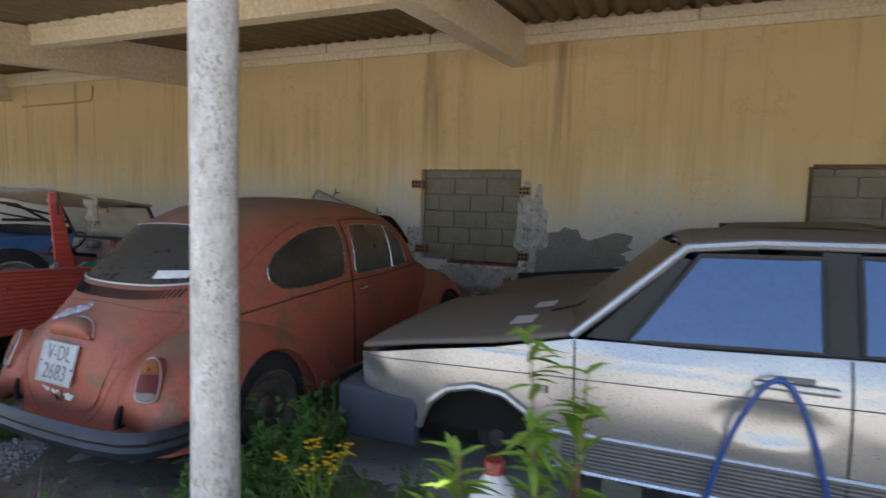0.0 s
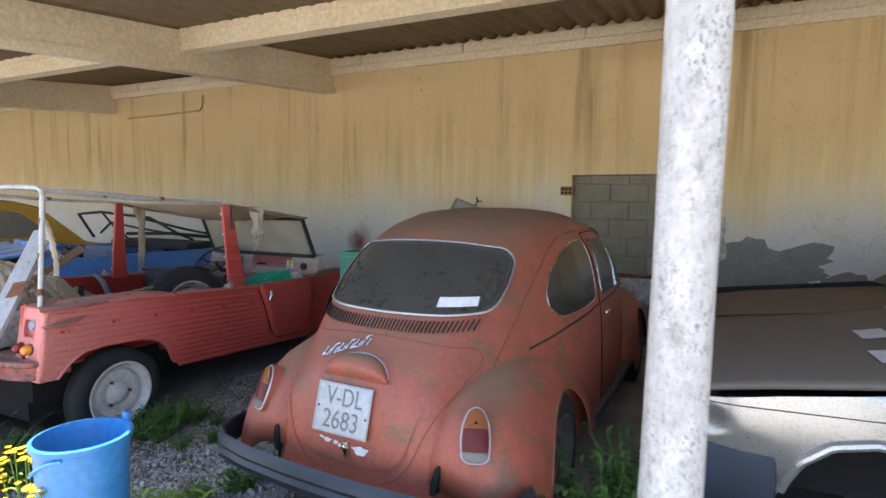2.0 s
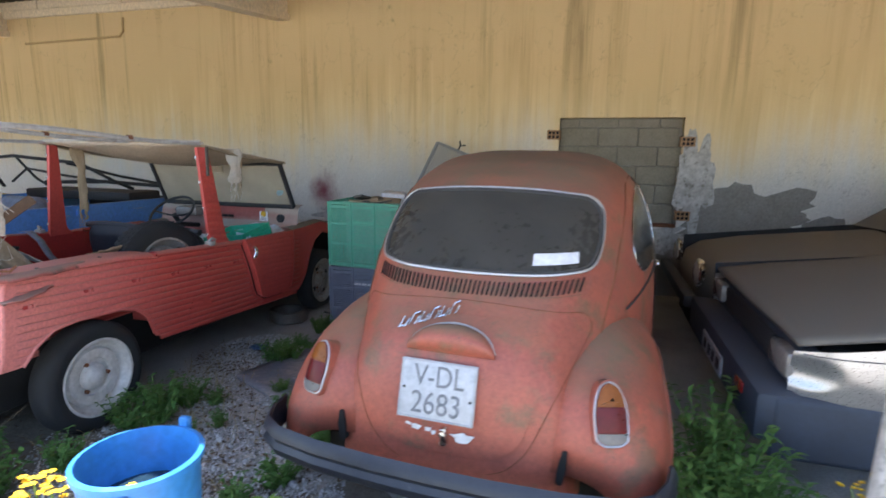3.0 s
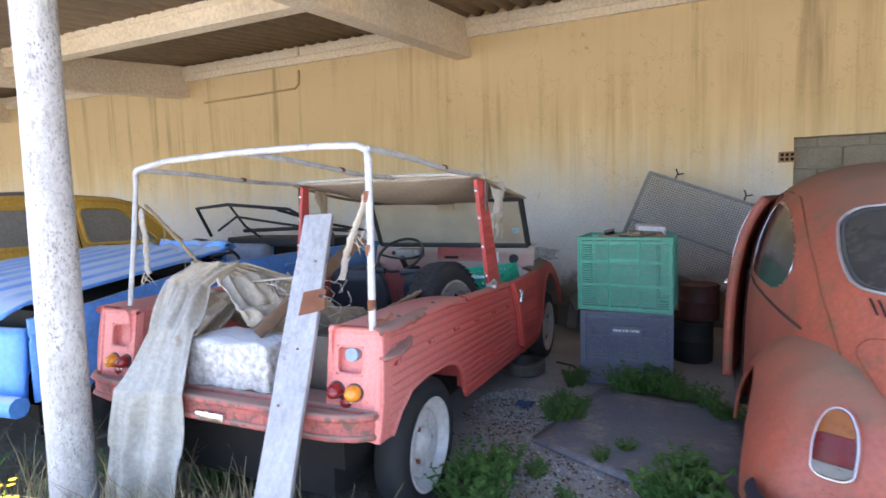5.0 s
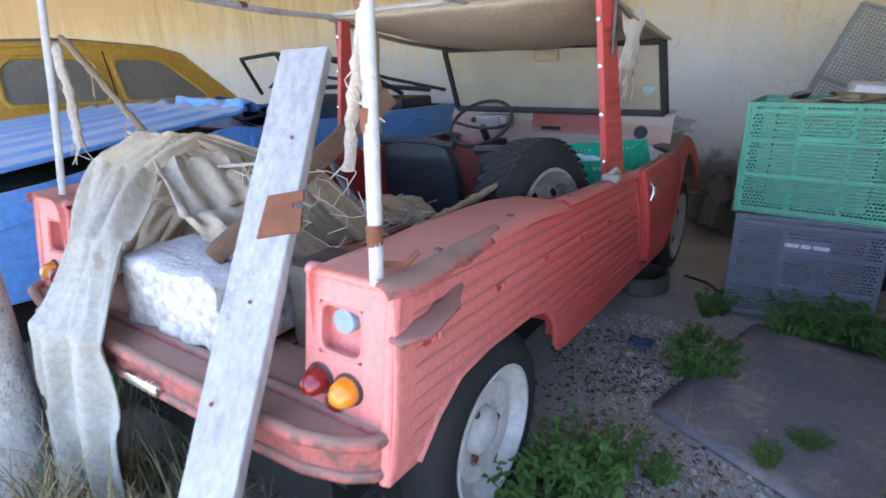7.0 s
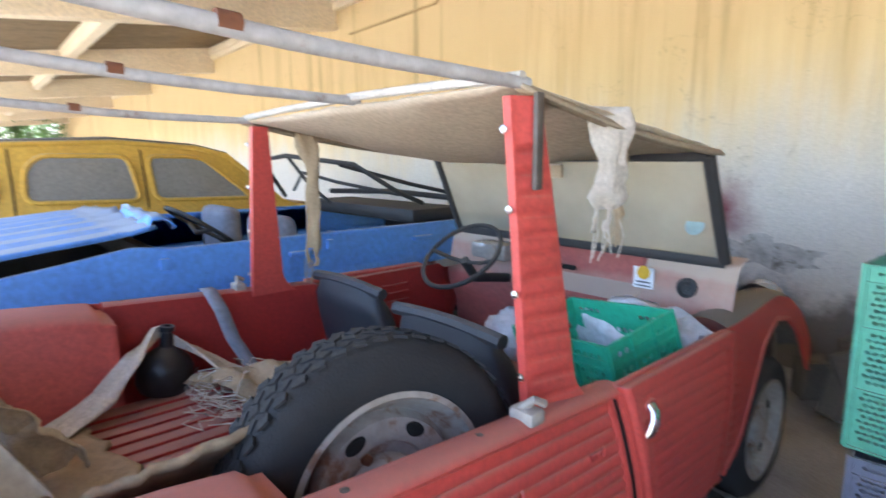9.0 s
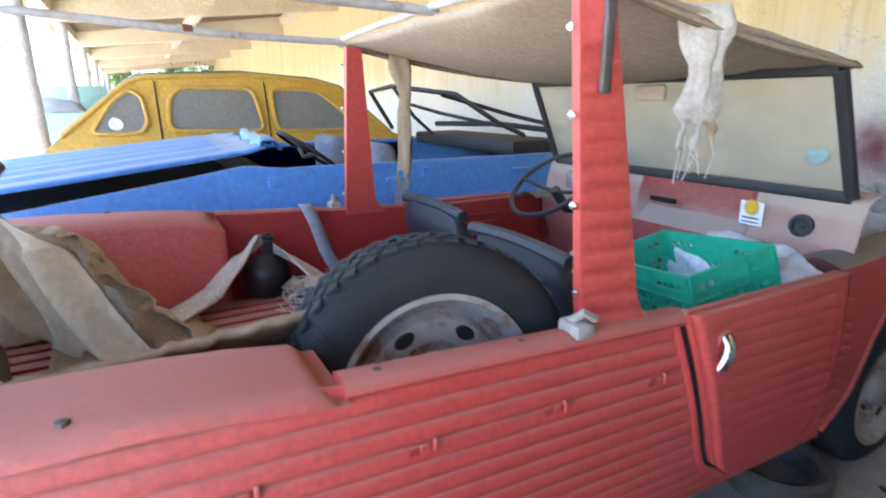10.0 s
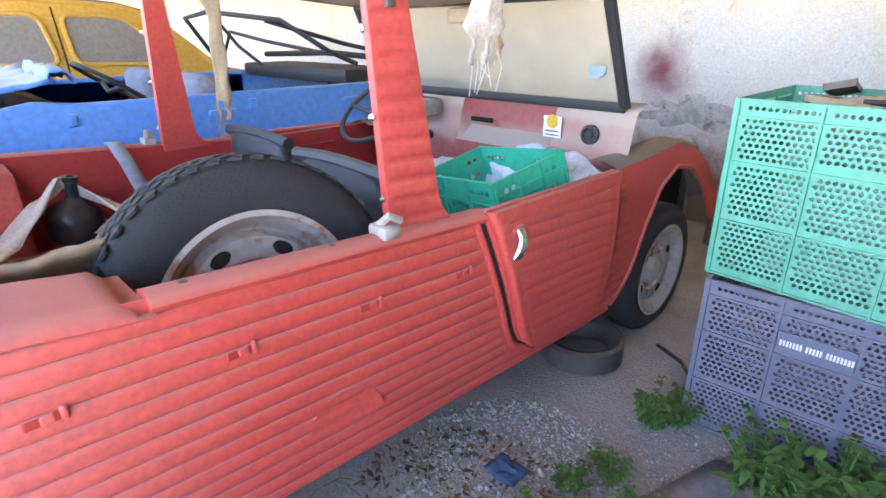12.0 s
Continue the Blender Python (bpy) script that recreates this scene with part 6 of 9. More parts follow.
def build_silver_saloon():
    car = thing("silver_saloon", 1.4, 3.7, 0, "dented silver four-door saloon with a dust-covered bonnet", "car")
    y0, y1 = 2.90, 4.50
    top = [(-0.63, 0.665), (-0.3, 0.725), (0.1, 0.785), (0.47, 0.865), (0.9, 0.872), (1.5, 0.90), (2.5, 0.93), (3.1, 0.93), (3.55, 0.90), (3.62, 0.86)]
    low = [(-0.63, 0.30), (-0.29, 0.30), (-0.27, 0.36), (-0.22, 0.47), (-0.12, 0.555), (0.02, 0.59), (0.16, 0.575), (0.28, 0.50), (0.36, 0.38), (0.40, 0.26), (1.5, 0.245), (2.45, 0.25), (2.5, 0.4), (2.62, 0.55), (2.8, 0.58), (2.98, 0.55), (3.1, 0.4), (3.15, 0.28), (3.62, 0.34)]

    def bulge(x, z):
        t = (z - 0.30) / 0.6
        dent = 0.018 * max(0, noise.noise((x * 2.6, z * 4, 1.7))) + 0.025 * max(0, 1 - ((x + 0.57) / 0.1) ** 2 - ((z - 0.58) / 0.07) ** 2) + 0.022 * max(0, 1 - ((x - 1.25) / 0.22) ** 2 - ((z - 0.62) / 0.10) ** 2)
        crease = 0.004 if 0.77 < z < 0.785 else 0.0
        return -0.03 * math.sin(math.pi * min(max(t, 0), 1)) + 0.05 * max(0, t - 0.75) ** 2 * 4 + dent + crease + (0.06 * max(0, (-0.42 - x) / 0.21) ** 2 if x < -0.42 else 0)

    def flank(sign):
        def at(u, v):
            x = lerp(-0.63, 3.62, u)
            z = lerp(curve_at(low, x), curve_at(top, x), v)
            y = y0 + bulge(x, z)
            return Vector((x, y if sign < 0 else y0 + y1 - y, z))
        return at

    for sign in (-1, 1):
        bm = bmesh.new()
        sheet(bm, flank(sign), 150, 40)
        side = part("flank", bm, SILVER, car, "dented silver body side", angle=70)
        if sign > 0:
            continue
        # cladding, bright strip, seams, pin line
        bm = bmesh.new()
        for x0, x1 in ((0.44, 2.44),):
            sheet(bm, lambda u, v: Vector((lerp(x0, x1, u), y0 + bulge(lerp(x0, x1, u), lerp(0.25, 0.42, v)) - 0.006 + (0.003 if (v * 9) % 1 < 0.4 else 0), lerp(0.25, 0.425, v))), 60, 45)
        part("lower_cladding", bm, CLADDING, car, "grey ribbed lower panel", angle=70)
        bm = bmesh.new()
        xs = [lerp(0.40, 2.45, k / 40) for k in range(41)]
        tube(bm, [(x, y0 + bulge(x, 0.435) - 0.004, 0.435) for x in xs], 0.012, 6)
        part("bright_strip", bm, SILVER, car, "bright strip along the doors")
        bm = bmesh.new()
        tube(bm, [(x, y0 + bulge(x, 0.245) - 0.002, 0.25) for x in xs], 0.012, 6)
        part("sill_strip", bm, CHROME, car)
        for name, pts in (("seam", [(0.475, 0.86), (0.48, 0.75), (0.485, 0.5), (0.50, 0.26)]), ("seam", [(1.515, 0.895), (1.52, 0.7), (1.53, 0.26)]), ("seam", [(2.42, 0.92), (2.44, 0.7), (2.40, 0.55)])):
            bm = bmesh.new()
            line = dense([(a, b) for a, b in pts], 0.03)[: -int(0.6 / 0.03)] or pts
            line = [(lerp(pts[0][0], pts[-1][0], k / 24), lerp(pts[0][1], pts[-1][1], k / 24)) for k in range(25)]
            tube(bm, [(x, y0 + bulge(x, z) - 0.001, z) for x, z in line], 0.0045, 6)
            part(name, bm, DARK, side)
        bm = bmesh.new()
        xs = [lerp(-0.60, 2.5, k / 60) for k in range(61)]
        tube(bm, [(x, y0 + bulge(x, 0.66 + 0.028 * (x + 0.6)) - 0.001, 0.66 + 0.028 * (x + 0.6)) for x in xs], 0.0028, 5)
        part("pin_line", bm, CLADDING, side)
        bm = bmesh.new()
        arch = [(x, curve_at(low, x)) for x in [lerp(-0.28, 0.39, k / 40) for k in range(41)]]
        tube(bm, [(x, y0 + bulge(x, z) - 0.006, z) for x, z in arch], 0.020, 8)
        part("arch_flare", bm, SILVER, side)
        bm = boxes((0.30, 0.37, y0 + bulge(0.33, 0.62) - 0.004, y0 + bulge(0.33, 0.62) + 0.01, 0.605, 0.64))
        badge = part("engine_badge", bm, CLADDING, car)
        lettering("badge_text", "1.5", 0.036, CHROME, badge, Matrix.Translation((0.335, y0 + bulge(0.33, 0.62) - 0.006, 0.622)) @ Euler((radians(90), 0, 0)).to_matrix().to_4x4(), 0.002)
        bm = boxes((1.18, 1.48, y0 - 0.035, y0 + 0.005, 0.755, 0.79), bevel=0.012)
        handle = part("door_handle", bm, SILVER, car, "silver pull handle")
        part("handle_recess", boxes((1.24, 1.40, y0 - 0.012, y0 + 0.01, 0.735, 0.815), bevel=0.006), CLADDING, handle)
    # front panel, lamps, bumper
    part("front_panel", boxes((-0.60, -0.5, y0 + 0.07, y1 - 0.07, 0.34, 0.655), bevel=0.02), BUMPER, car, "dark front panel")
    for a, b in ((y0 + 0.05, y0 + 0.30), (y1 - 0.30, y1 - 0.05)):
        part("headlamp", boxes((-0.645, -0.56, a, b, 0.53, 0.645), bevel=0.02), CLEAR_LENS, car, "rectangular headlamp")
    for k in range(6):
        part("grille_bar", boxes((-0.62, -0.60, y0 + 0.33, y1 - 0.33, 0.53 + 0.02 * k, 0.538 + 0.02 * k)), BLACK, car)
    bm = bmesh.new()
    box(bm, -0.76, -0.58, y0 - 0.02, y1 + 0.02, 0.27, 0.49, bevel=0.035)
    box(bm, -0.70, -0.29, y0 - 0.025, y0 + 0.04, 0.20, 0.48, bevel=0.03, seg=3)
    part("front_bumper", bm, BUMPER, car, "blue-grey plastic bumper, loose at the corner")
    plate = part("number_plate", boxes((-0.772, -0.764, 3.45, 3.95, 0.31, 0.42)), PLATE, car, "white plate that cannot be read")
    part("plate_bar", boxes((-0.776, -0.771, 3.50, 3.56, 0.335, 0.395), (-0.776, -0.771, 3.62, 3.68, 0.335, 0.395), (-0.776, -0.771, 3.72, 3.78, 0.335, 0.395), (-0.776, -0.771, 3.84, 3.89, 0.335, 0.395)), BLACK, plate)
    part("fog_lamp", boxes((-0.775, -0.755, y0 + 0.16, y0 + 0.28, 0.40, 0.45), bevel=0.008), RED_LENS, car)
    # bonnet, lifted a little over the wing
    bm = bmesh.new()

    def bonnet(u, v):
        x = lerp(-0.62, 0.44, u)
        y = lerp(y0 + 0.02, y1 - 0.02, v)
        e = abs(v - 0.5) * 2
        return Vector((x + 0.10 * (1 - e * e) * u - 0.02 * (1 - e * e) * (1 - u), y, curve_at(top, x) + 0.012 + 0.028 * (1 - u * 0.5) + 0.03 * (1 - e ** 4) * (0.4 + 0.6 * u)))

    sheet(bm, bonnet, 24, 24)
    thicken(part("bonnet", bm, DUSTED, car, "dust-covered bonnet standing slightly open", angle=60), 0.02, -1.0)
    for x, y in ((0.16, 3.28), (0.20, 3.72)):
        u = (x + 0.62) / 1.06
        bm = bmesh.new()
        sheet(bm, lambda a, b: Vector((x + lerp(-0.06, 0.06, a), y + lerp(-0.10, 0.10, b), bonnet((x + lerp(-0.06, 0.06, a) + 0.55) / 1.06, (y + lerp(-0.10, 0.10, b) - y0 - 0.02) / 1.56).z + 0.012)), 4, 6)
        part("paper_slip", bm, PAPER, car, "white paper slip under the dust")
    # near-black filler painted as the shade below the open bonnet
    part("engine_bay", boxes((-0.5, 0.42, y0 + 0.12, y1 - 0.12, 0.3, 0.66)), DARK, car)
    # cabin: windscreen, pillars, side glass, roof
    def cab(x, z, v):
        t = (z - 0.87) / 0.45
        inset = 0.03 + 0.12 * t
        return Vector((x, lerp(y0 + inset, y1 - inset, v), z))

    bm = bmesh.new()
    band(bm, [(0.46, 0.872), (0.60, 1.0), (0.76, 1.14), (0.93, 1.292)], lambda p, v: cab(p[0] - 0.10 * math.sin(math.pi * v), p[1], v), 12)
    part("windscreen", bm, surface("dirt_covered_windscreen", (0.075, 0.07, 0.055), (0.11, 0.10, 0.08), rough=0.35, blotch=4, mix=0.9, bump=0.03), car, "windscreen covered in brown dust")
    bm = bmesh.new()
    band(bm, [(0.90, 1.285), (0.98, 1.318), (1.2, 1.335), (1.8, 1.345), (2.4, 1.335), (2.62, 1.305)], lambda p, v: cab(p[0], p[1] + 0.022 * math.sin(math.pi * v) ** 0.5, v), 16)
    thicken(part("roof", bm, DUSTED, car, "dusty roof panel"), 0.02)
    bm = bmesh.new()
    band(bm, [(2.62, 1.305), (2.85, 1.12), (3.05, 0.94)], lambda p, v: cab(p[0] + 0.06 * math.sin(math.pi * v), p[1], v), 8)
    part("rear_window", bm, DARK_GLASS, car)
    bm = bmesh.new()
    band(bm, [(3.03, 0.94), (3.3, 0.935), (3.58, 0.91), (3.63, 0.84), (3.63, 0.36)], lambda p, v: Vector((p[0], lerp(y0 + 0.02, y1 - 0.02, v), p[1])), 4)
    part("boot", bm, SILVER, car)
    for v in (0, 1):
        bm = bmesh.new()
        rim = [(0.455, 0.87), (0.60, 1.0), (0.76, 1.145), (0.92, 1.292), (1.2, 1.322), (1.8, 1.332), (2.4, 1.322), (2.62, 1.295), (2.85, 1.11), (3.06, 0.935)]
        tube(bm, [cab(x, z, v) for x, z in rim], 0.022, 8)
        part("roof_rail", bm, SILVER, car, "silver roof rail and pillar")
        s = -1 if v == 0 else 1
        for pts, mat_ in (([(0.70, 0.875), (1.435, 0.905), (1.425, 1.275), (0.975, 1.262)], SKY_BLUE_GLASS), ([(1.56, 0.91), (2.35, 0.935), (2.42, 1.20), (2.36, 1.285), (1.55, 1.285)], SKY_BLUE_GLASS)):
            bm = bmesh.new()
            patch(bm, dense(pts, 0.05), lambda a, b: cab(a, b, v) + Vector((0, s * 0.002, 0)), 3)
            pane = part("side_window", bm, mat_, car, "side window with the sky's blue reflection in its colour")
            bm = bmesh.new()
            tube(bm, [cab(a, b, v) + Vector((0, s * 0.004, 0)) for a, b in dense(pts, 0.08)], 0.011, 6, closed=True)
            part("window_seal", bm, BLACK, pane)
        for pts in ([(0.52, 0.872), (0.70, 0.873), (0.94, 1.24), (0.90, 1.25)], [(1.43, 0.90), (1.565, 0.905), (1.55, 1.30), (1.42, 1.30)], [(2.35, 0.93), (3.0, 0.935), (2.62, 1.28), (2.36, 1.29), (2.43, 1.2)]):
            bm = bmesh.new()
            patch(bm, dense(pts, 0.06), lambda a, b: cab(a, b, v) + Vector((0, s * -0.002, 0)), 2)
            part("pillar", bm, BLACK if pts[0][0] < 2 else SILVER, car)
    bm = bmesh.new()
    tube(bm, [(0.30, 3.30, 0.905), (0.42, 3.42, 0.925), (0.55, 3.52, 1.0)], 0.007, 6)
    part("wiper", bm, BLACK, car)
    bm = bmesh.new()
    tube(bm, [(0.08, y0 + 0.16, 0.28), (0.08, y0 + 0.18, 0.40), (0.085, y0 + 0.20, 0.58)], 0.026, 10)
    part("strut", bm, BRIGHT_BLUE, car, "blue suspension strut in the empty wheel arch")
    bm = bmesh.new()
    lathe(bm, [(0.03, 0.0), (0.115, 0.0), (0.12, 0.03), (0.06, 0.05), (0.04, 0.09), (0.0, 0.09)], 24, pose(0.10, y0 + 0.20, 0.28, 90))
    part("brake_drum", bm, BLACK, car)
    # near-black fillers for the shade in the arch and under the sills
    part("wheel_well", boxes((-0.26, 0.38, y0 + 0.22, y0 + 0.6, 0.2, 0.6), (-0.5, 3.5, y0 + 0.25, y1 - 0.2, 0.16, 0.3)), DARK, car)
    for x, y in ((0.6, y0 + 0.3), (2.2, y0 + 0.3), (0.6, y1 - 0.5)):
        part("axle_stand", boxes((x, x + 0.2, y, y + 0.2, -0.02, 0.18), bevel=0.01), BLOCK, car)
    build_wheel(car, 2.8, y0 + 0.10, 0.27, 1, 0.28, 0.18, 0.15, RIM_DIRTY, holes=4, turn=-90)
    return car


build_silver_saloon()

# blue hose looped through the silver door handle
bm = bmesh.new()
pts = []
for k in range(25):
    t = k / 24
    pts.append((lerp(1.02, 1.50, t) + 0.02 * math.sin(6 * t), 2.85 - 0.03 * math.sin(math.pi * t), 0.05 + 0.765 * math.sin(math.pi * min(1, max(0, t))) ** 0.55))
tube(bm, pts, 0.011, 8)
solid("hose", bm, surface("blue_hose_plastic", (0.03, 0.08, 0.28), (0.04, 0.10, 0.32), rough=0.4), "blue garden hose looped over a car door handle", "hose")


# ---- the dusty car against the wall ----
def build_dusty_car():
    car = thing("dusty_saloon", 1.0, 5.5, 0, "dust-covered dark saloon parked against the wall", "car")
    y0, y1 = 4.72, 6.28
    prof = [(-0.86, 0.30), (-0.90, 0.45), (-0.86, 0.60), (-0.74, 0.68), (-0.4, 0.745), (0.2, 0.815), (0.62, 0.86)]
    bm = bmesh.new()
    band(bm, prof, lambda p, v: Vector((p[0] + 0.22 * abs(v - 0.5) ** 2 * 2, lerp(y0, y1, v), p[1] - 0.10 * abs(2 * v - 1) ** 6)), 20)
    part("bonnet", bm, DUSTED, car, "dusty rounded bonnet", angle=70)
    for y in (y0 + 0.02, y1 - 0.02):
        bm = bmesh.new()
        sheet(bm, lambda u, v: Vector((lerp(-0.80, 3.2, u), y + 0.02 * math.sin(math.pi * v) * (-1 if y < 5 else 1), lerp(0.28, min(0.86, 0.69 + 0.12 * u * 4), v))), 20, 8)
        part("flank", bm, BLACK, car)
    bm = bmesh.new()
    band(bm, [(0.60, 0.86), (0.85, 1.05), (1.10, 1.26), (1.25, 1.33), (2.0, 1.36), (2.5, 1.30), (2.9, 0.95), (3.3, 0.88), (3.3, 0.3)], lambda p, v: Vector((p[0], lerp(y0 + 0.06 + 0.22 * max(0, p[1] - 0.86), y1 - 0.06 - 0.22 * max(0, p[1] - 0.86), v), p[1] + 0.02 * math.sin(math.pi * v))), 10)
    for v in (0, 1):
        patch(bm, dense([(0.60, 0.86), (1.12, 1.26), (1.28, 1.32), (2.45, 1.30), (2.9, 0.93)], 0.1), lambda a, b: Vector((a, lerp(y0 + 0.06 + 0.22 * max(0, b - 0.86), y1 - 0.06 - 0.22 * max(0, b - 0.86), v), b)), 2)
    part("cabin", bm, DUSTED, car, "dusty cabin and windscreen", angle=40)
    for y in (y0 + 0.22, y1 - 0.22):
        bm = bmesh.new()
        lathe(bm, [(0.10, 0), (0.095, 0.025), (0.06, 0.04), (0, 0.045)], 24, pose(-0.865, y, 0.57, 0, -90, 0))
        lamp = part("headlamp", bm, CLEAR_LENS, car, "round headlamp")
        bm = bmesh.new()
        lathe(bm, [(0.10, -0.02), (0.113, 0.01), (0.10, 0.02)], 24, pose(-0.865, y, 0.57, 0, -90, 0))
        part("lamp_rim", bm, CHROME, lamp)
    part("front_bumper", boxes((-1.0, -0.9, y0, y1, 0.34, 0.44), bevel=0.03), BLACK, car)
    # this near-black box reaches the ground and stands in for shade
    part("underside", boxes((-0.8, 3.2, y0 + 0.1, y1 - 0.1, -0.01, 0.4)), DARK, car)
    car.matrix_basis = Matrix.Translation((0.22, 0, 0)) @ car.matrix_basis


build_dusty_car()


# ---- the blue open car ----
def build_blue_car():
    car = thing("blue_open_car", -6.5, 3.9, 0, "faded blue four-door open car with a bent bonnet lid", "car")
    x0, x1 = -7.33, -5.69
    for x, s in ((x1, 1), (x0, -1)):
        bm = bmesh.new()

        def flank(u, v):
            y = lerp(2.02, 5.75, u)
            hi = curve_at([(2.02, 0.83), (2.3, 0.86), (2.9, 0.945), (3.15, 0.985), (3.3, 0.965), (5.2, 0.955), (5.75, 0.90)], y)
            lo = curve_at([(2.02, 0.42), (2.28, 0.42), (2.36, 0.55), (2.55, 0.66), (2.75, 0.63), (2.92, 0.45), (2.98, 0.33), (4.5, 0.33), (4.6, 0.5), (4.8, 0.64), (5.05, 0.62), (5.2, 0.45), (5.75, 0.45)], y)
            z = lerp(lo, hi, v)
            return Vector((x + s * (0.014 if 0.72 < z < 0.74 else 0.0) - s * (0.03 * max(0, 2.3 - y) / 0.28), y, z))

        sheet(bm, flank, 90, 40)
        side = part("flank", bm, BLUE, car, "blue pressed body side", angle=50)
        thicken(side, 0.02, -1.0 if s > 0 else 1.0)
        for ya, yb in ((3.26, 4.02), (4.05, 4.80)):
            bm = bmesh.new()
            box(bm, *sorted((x, x + s * 0.018)), ya, yb, 0.40, 0.945, bevel=0.012)
            door = part("door", bm, BLUE, car, "flat blue door")
            bm = boxes((*sorted((x + s * 0.017, x + s * 0.024)), ya + 0.05, yb - 0.05, 0.72, 0.732), bevel=0.003)
            part("door_pressing", bm, BLUE, door)
            for z in (0.90, 0.50):
                bm = boxes((*sorted((x + s * 0.015, x + s * 0.035)), ya - 0.02, ya + 0.02, z - 0.025, z + 0.025), bevel=0.005)
                part("hinge", bm, BLUE, door)
            bm = boxes((*sorted((x + s * 0.015, x + s * 0.04)), yb - 0.20, yb - 0.06, 0.86, 0.885), bevel=0.008)
            part("door_handle", bm, BLUE, door)
            bm = bmesh.new()
            tube(bm, [(x + s * 0.008, ya - 0.006, z) for z in (0.40, 0.6, 0.8, 0.945)], 0.005, 6)
            part("door_gap", bm, DARK, door)
        bm = bmesh.new()
        lathe(bm, [(0.09, -0.05), (0.09, 0.0), (0.07, 0.025), (0.0, 0.035)], 24, pose(-6.51 + s * 0.62, 2.03, 0.62, 90))
        lamp = part("headlamp", bm, CLEAR_LENS, car, "round headlamp")
        bm = bmesh.new()
        lathe(bm, [(0.088, 0.0), (0.105, 0.005), (0.115, -0.03)], 24, pose(-6.51 + s * 0.62, 2.03, 0.62, 90))
        part("lamp_rim", bm, BLUE, lamp)
        build_wheel(car, -6.51 + s * 0.69, 2.65, 0.29, s, 0.31, 0.19, 0.15, RIM_DIRTY, holes=0, flat=0.02)
        build_wheel(car, -6.51 + s * 0.69, 4.95, 0.29, s, 0.31, 0.19, 0.15, RIM_DIRTY, holes=0, flat=0.02)
    bm = bmesh.new()
    sheet(bm, lambda u, v: Vector((lerp(x0 + 0.05, x1 - 0.05, u), 2.0 - 0.06 * math.sin(math.pi * u) + 0.04 * v, lerp(0.36, 0.78, v))), 20, 8)
    thicken(part("nose", bm, BLUE, car, "blue nose panel, chipped and rusty"), 0.03)
    bm = bmesh.new()
    tube(bm, [(lerp(x0 - 0.02, x1 + 0.02, k / 12), 1.93 - 0.07 * math.sin(math.pi * k / 12), 0.43) for k in range(13)], 0.05, 10, flat=1.0)
    part("bumper", bm, BLUE, car, "blue tubular bumper")
    # bonnet lid with pressed ribs, raised at its rear right corner
    bm = bmesh.new()

    def lid(u, v):
        x, y = lerp(x0 + 0.02, x1 + 0.035, u), lerp(1.88, 3.24, v)
        ridge = 0.016 if 0.08 < v < 0.93 and (u * 8.0) % 1 < 0.2 else 0.0
        crumple = 0.05 * max(0, v - 0.9) * 10 * (0.5 + noise.noise((x * 9, 0, 1)))
        return Vector((x, y, lerp(0.885, 1.01, v) + 0.03 * math.sin(math.pi * u) + ridge + 0.03 * u * v + crumple * 0.6 - 0.05 * max(0, 0.06 - v) * 10))

    sheet(bm, lid, 95, 30)
    thicken(part("bonnet_lid", bm, BLUE, car, "ribbed pale-dusted bonnet lid, bent and raised", angle=30), 0.018, 1.0)
    bm = bmesh.new()
    sheet(bm, lambda u, v: Vector((lerp(-6.3, x1 + 0.03, u), lerp(3.20, 3.32, v), 1.05 + 0.06 * math.sin(3 * v) + 0.05 * noise.noise((u * 5, v * 3, 2)))), 14, 5)
    thicken(part("crumpled_edge", bm, BLUE, car, "crumpled light blue sheet edge"), 0.006)
    # near-black box painted as the shade under the raised lid
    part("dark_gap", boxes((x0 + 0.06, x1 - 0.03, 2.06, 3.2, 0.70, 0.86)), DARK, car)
    # inside: tub, dash, steering wheel, folded windscreen, seats, clutter
    part("tub", boxes((x0 + 0.05, x1 - 0.05, 3.2, 5.6, 0.34, 0.42), (x0 + 0.05, x1 - 0.05, 3.22, 3.27, 0.4, 0.95), (x0 + 0.05, x1 - 0.05, 5.55, 5.6, 0.4, 0.92)), BLACK, car)
    # near-black filler painted as shade beneath the tub
    part("underside", boxes((x0 + 0.15, x1 - 0.15, 2.1, 5.6, 0.2, 0.36)), DARK, car)
    bm = bmesh.new()
    tube(bm, [(-7.2, 4.55, 1.05), (-7.15, 4.35, 1.33), (-6.75, 4.35, 1.36), (-6.2, 4.55, 1.30), (-6.0, 4.75, 1.12), (-6.0, 4.95, 1.04)], 0.016, 8)
    tube(bm, [(-7.15, 4.6, 1.10), (-6.8, 4.5, 1.24), (-6.4, 4.55, 1.18), (-6.05, 4.8, 1.10)], 0.012, 8)
    tube(bm, [(-6.75, 4.36, 1.36), (-6.7, 4.5, 1.15), (-6.6, 4.6, 1.03)], 0.012, 8)
    tube(bm, [(-6.3, 4.5, 1.30), (-6.2, 5.0, 1.16), (-5.85, 5.35, 1.05)], 0.014, 8)
    tube(bm, [(-7.1, 4.9, 1.08), (-6.4, 5.0, 1.10), (-5.9, 5.2, 1.06)], 0.02, 8)
    part("folded_frame", bm, BLACK, car, "folded dark hood frame")
    part("folded_screen", boxes((-7.2, -5.85, 4.75, 5.15, 0.93, 1.02), bevel=0.02), BLACK, car)
    for xx in (-6.95, -6.15):
        bm = bmesh.new()
        box(bm, xx - 0.22, xx + 0.22, 3.88, 4.02, 0.42, 1.03, bevel=0.06, seg=3)
        part("seat", bm, TEXTILE, car, "grey-blue cloth seat back")
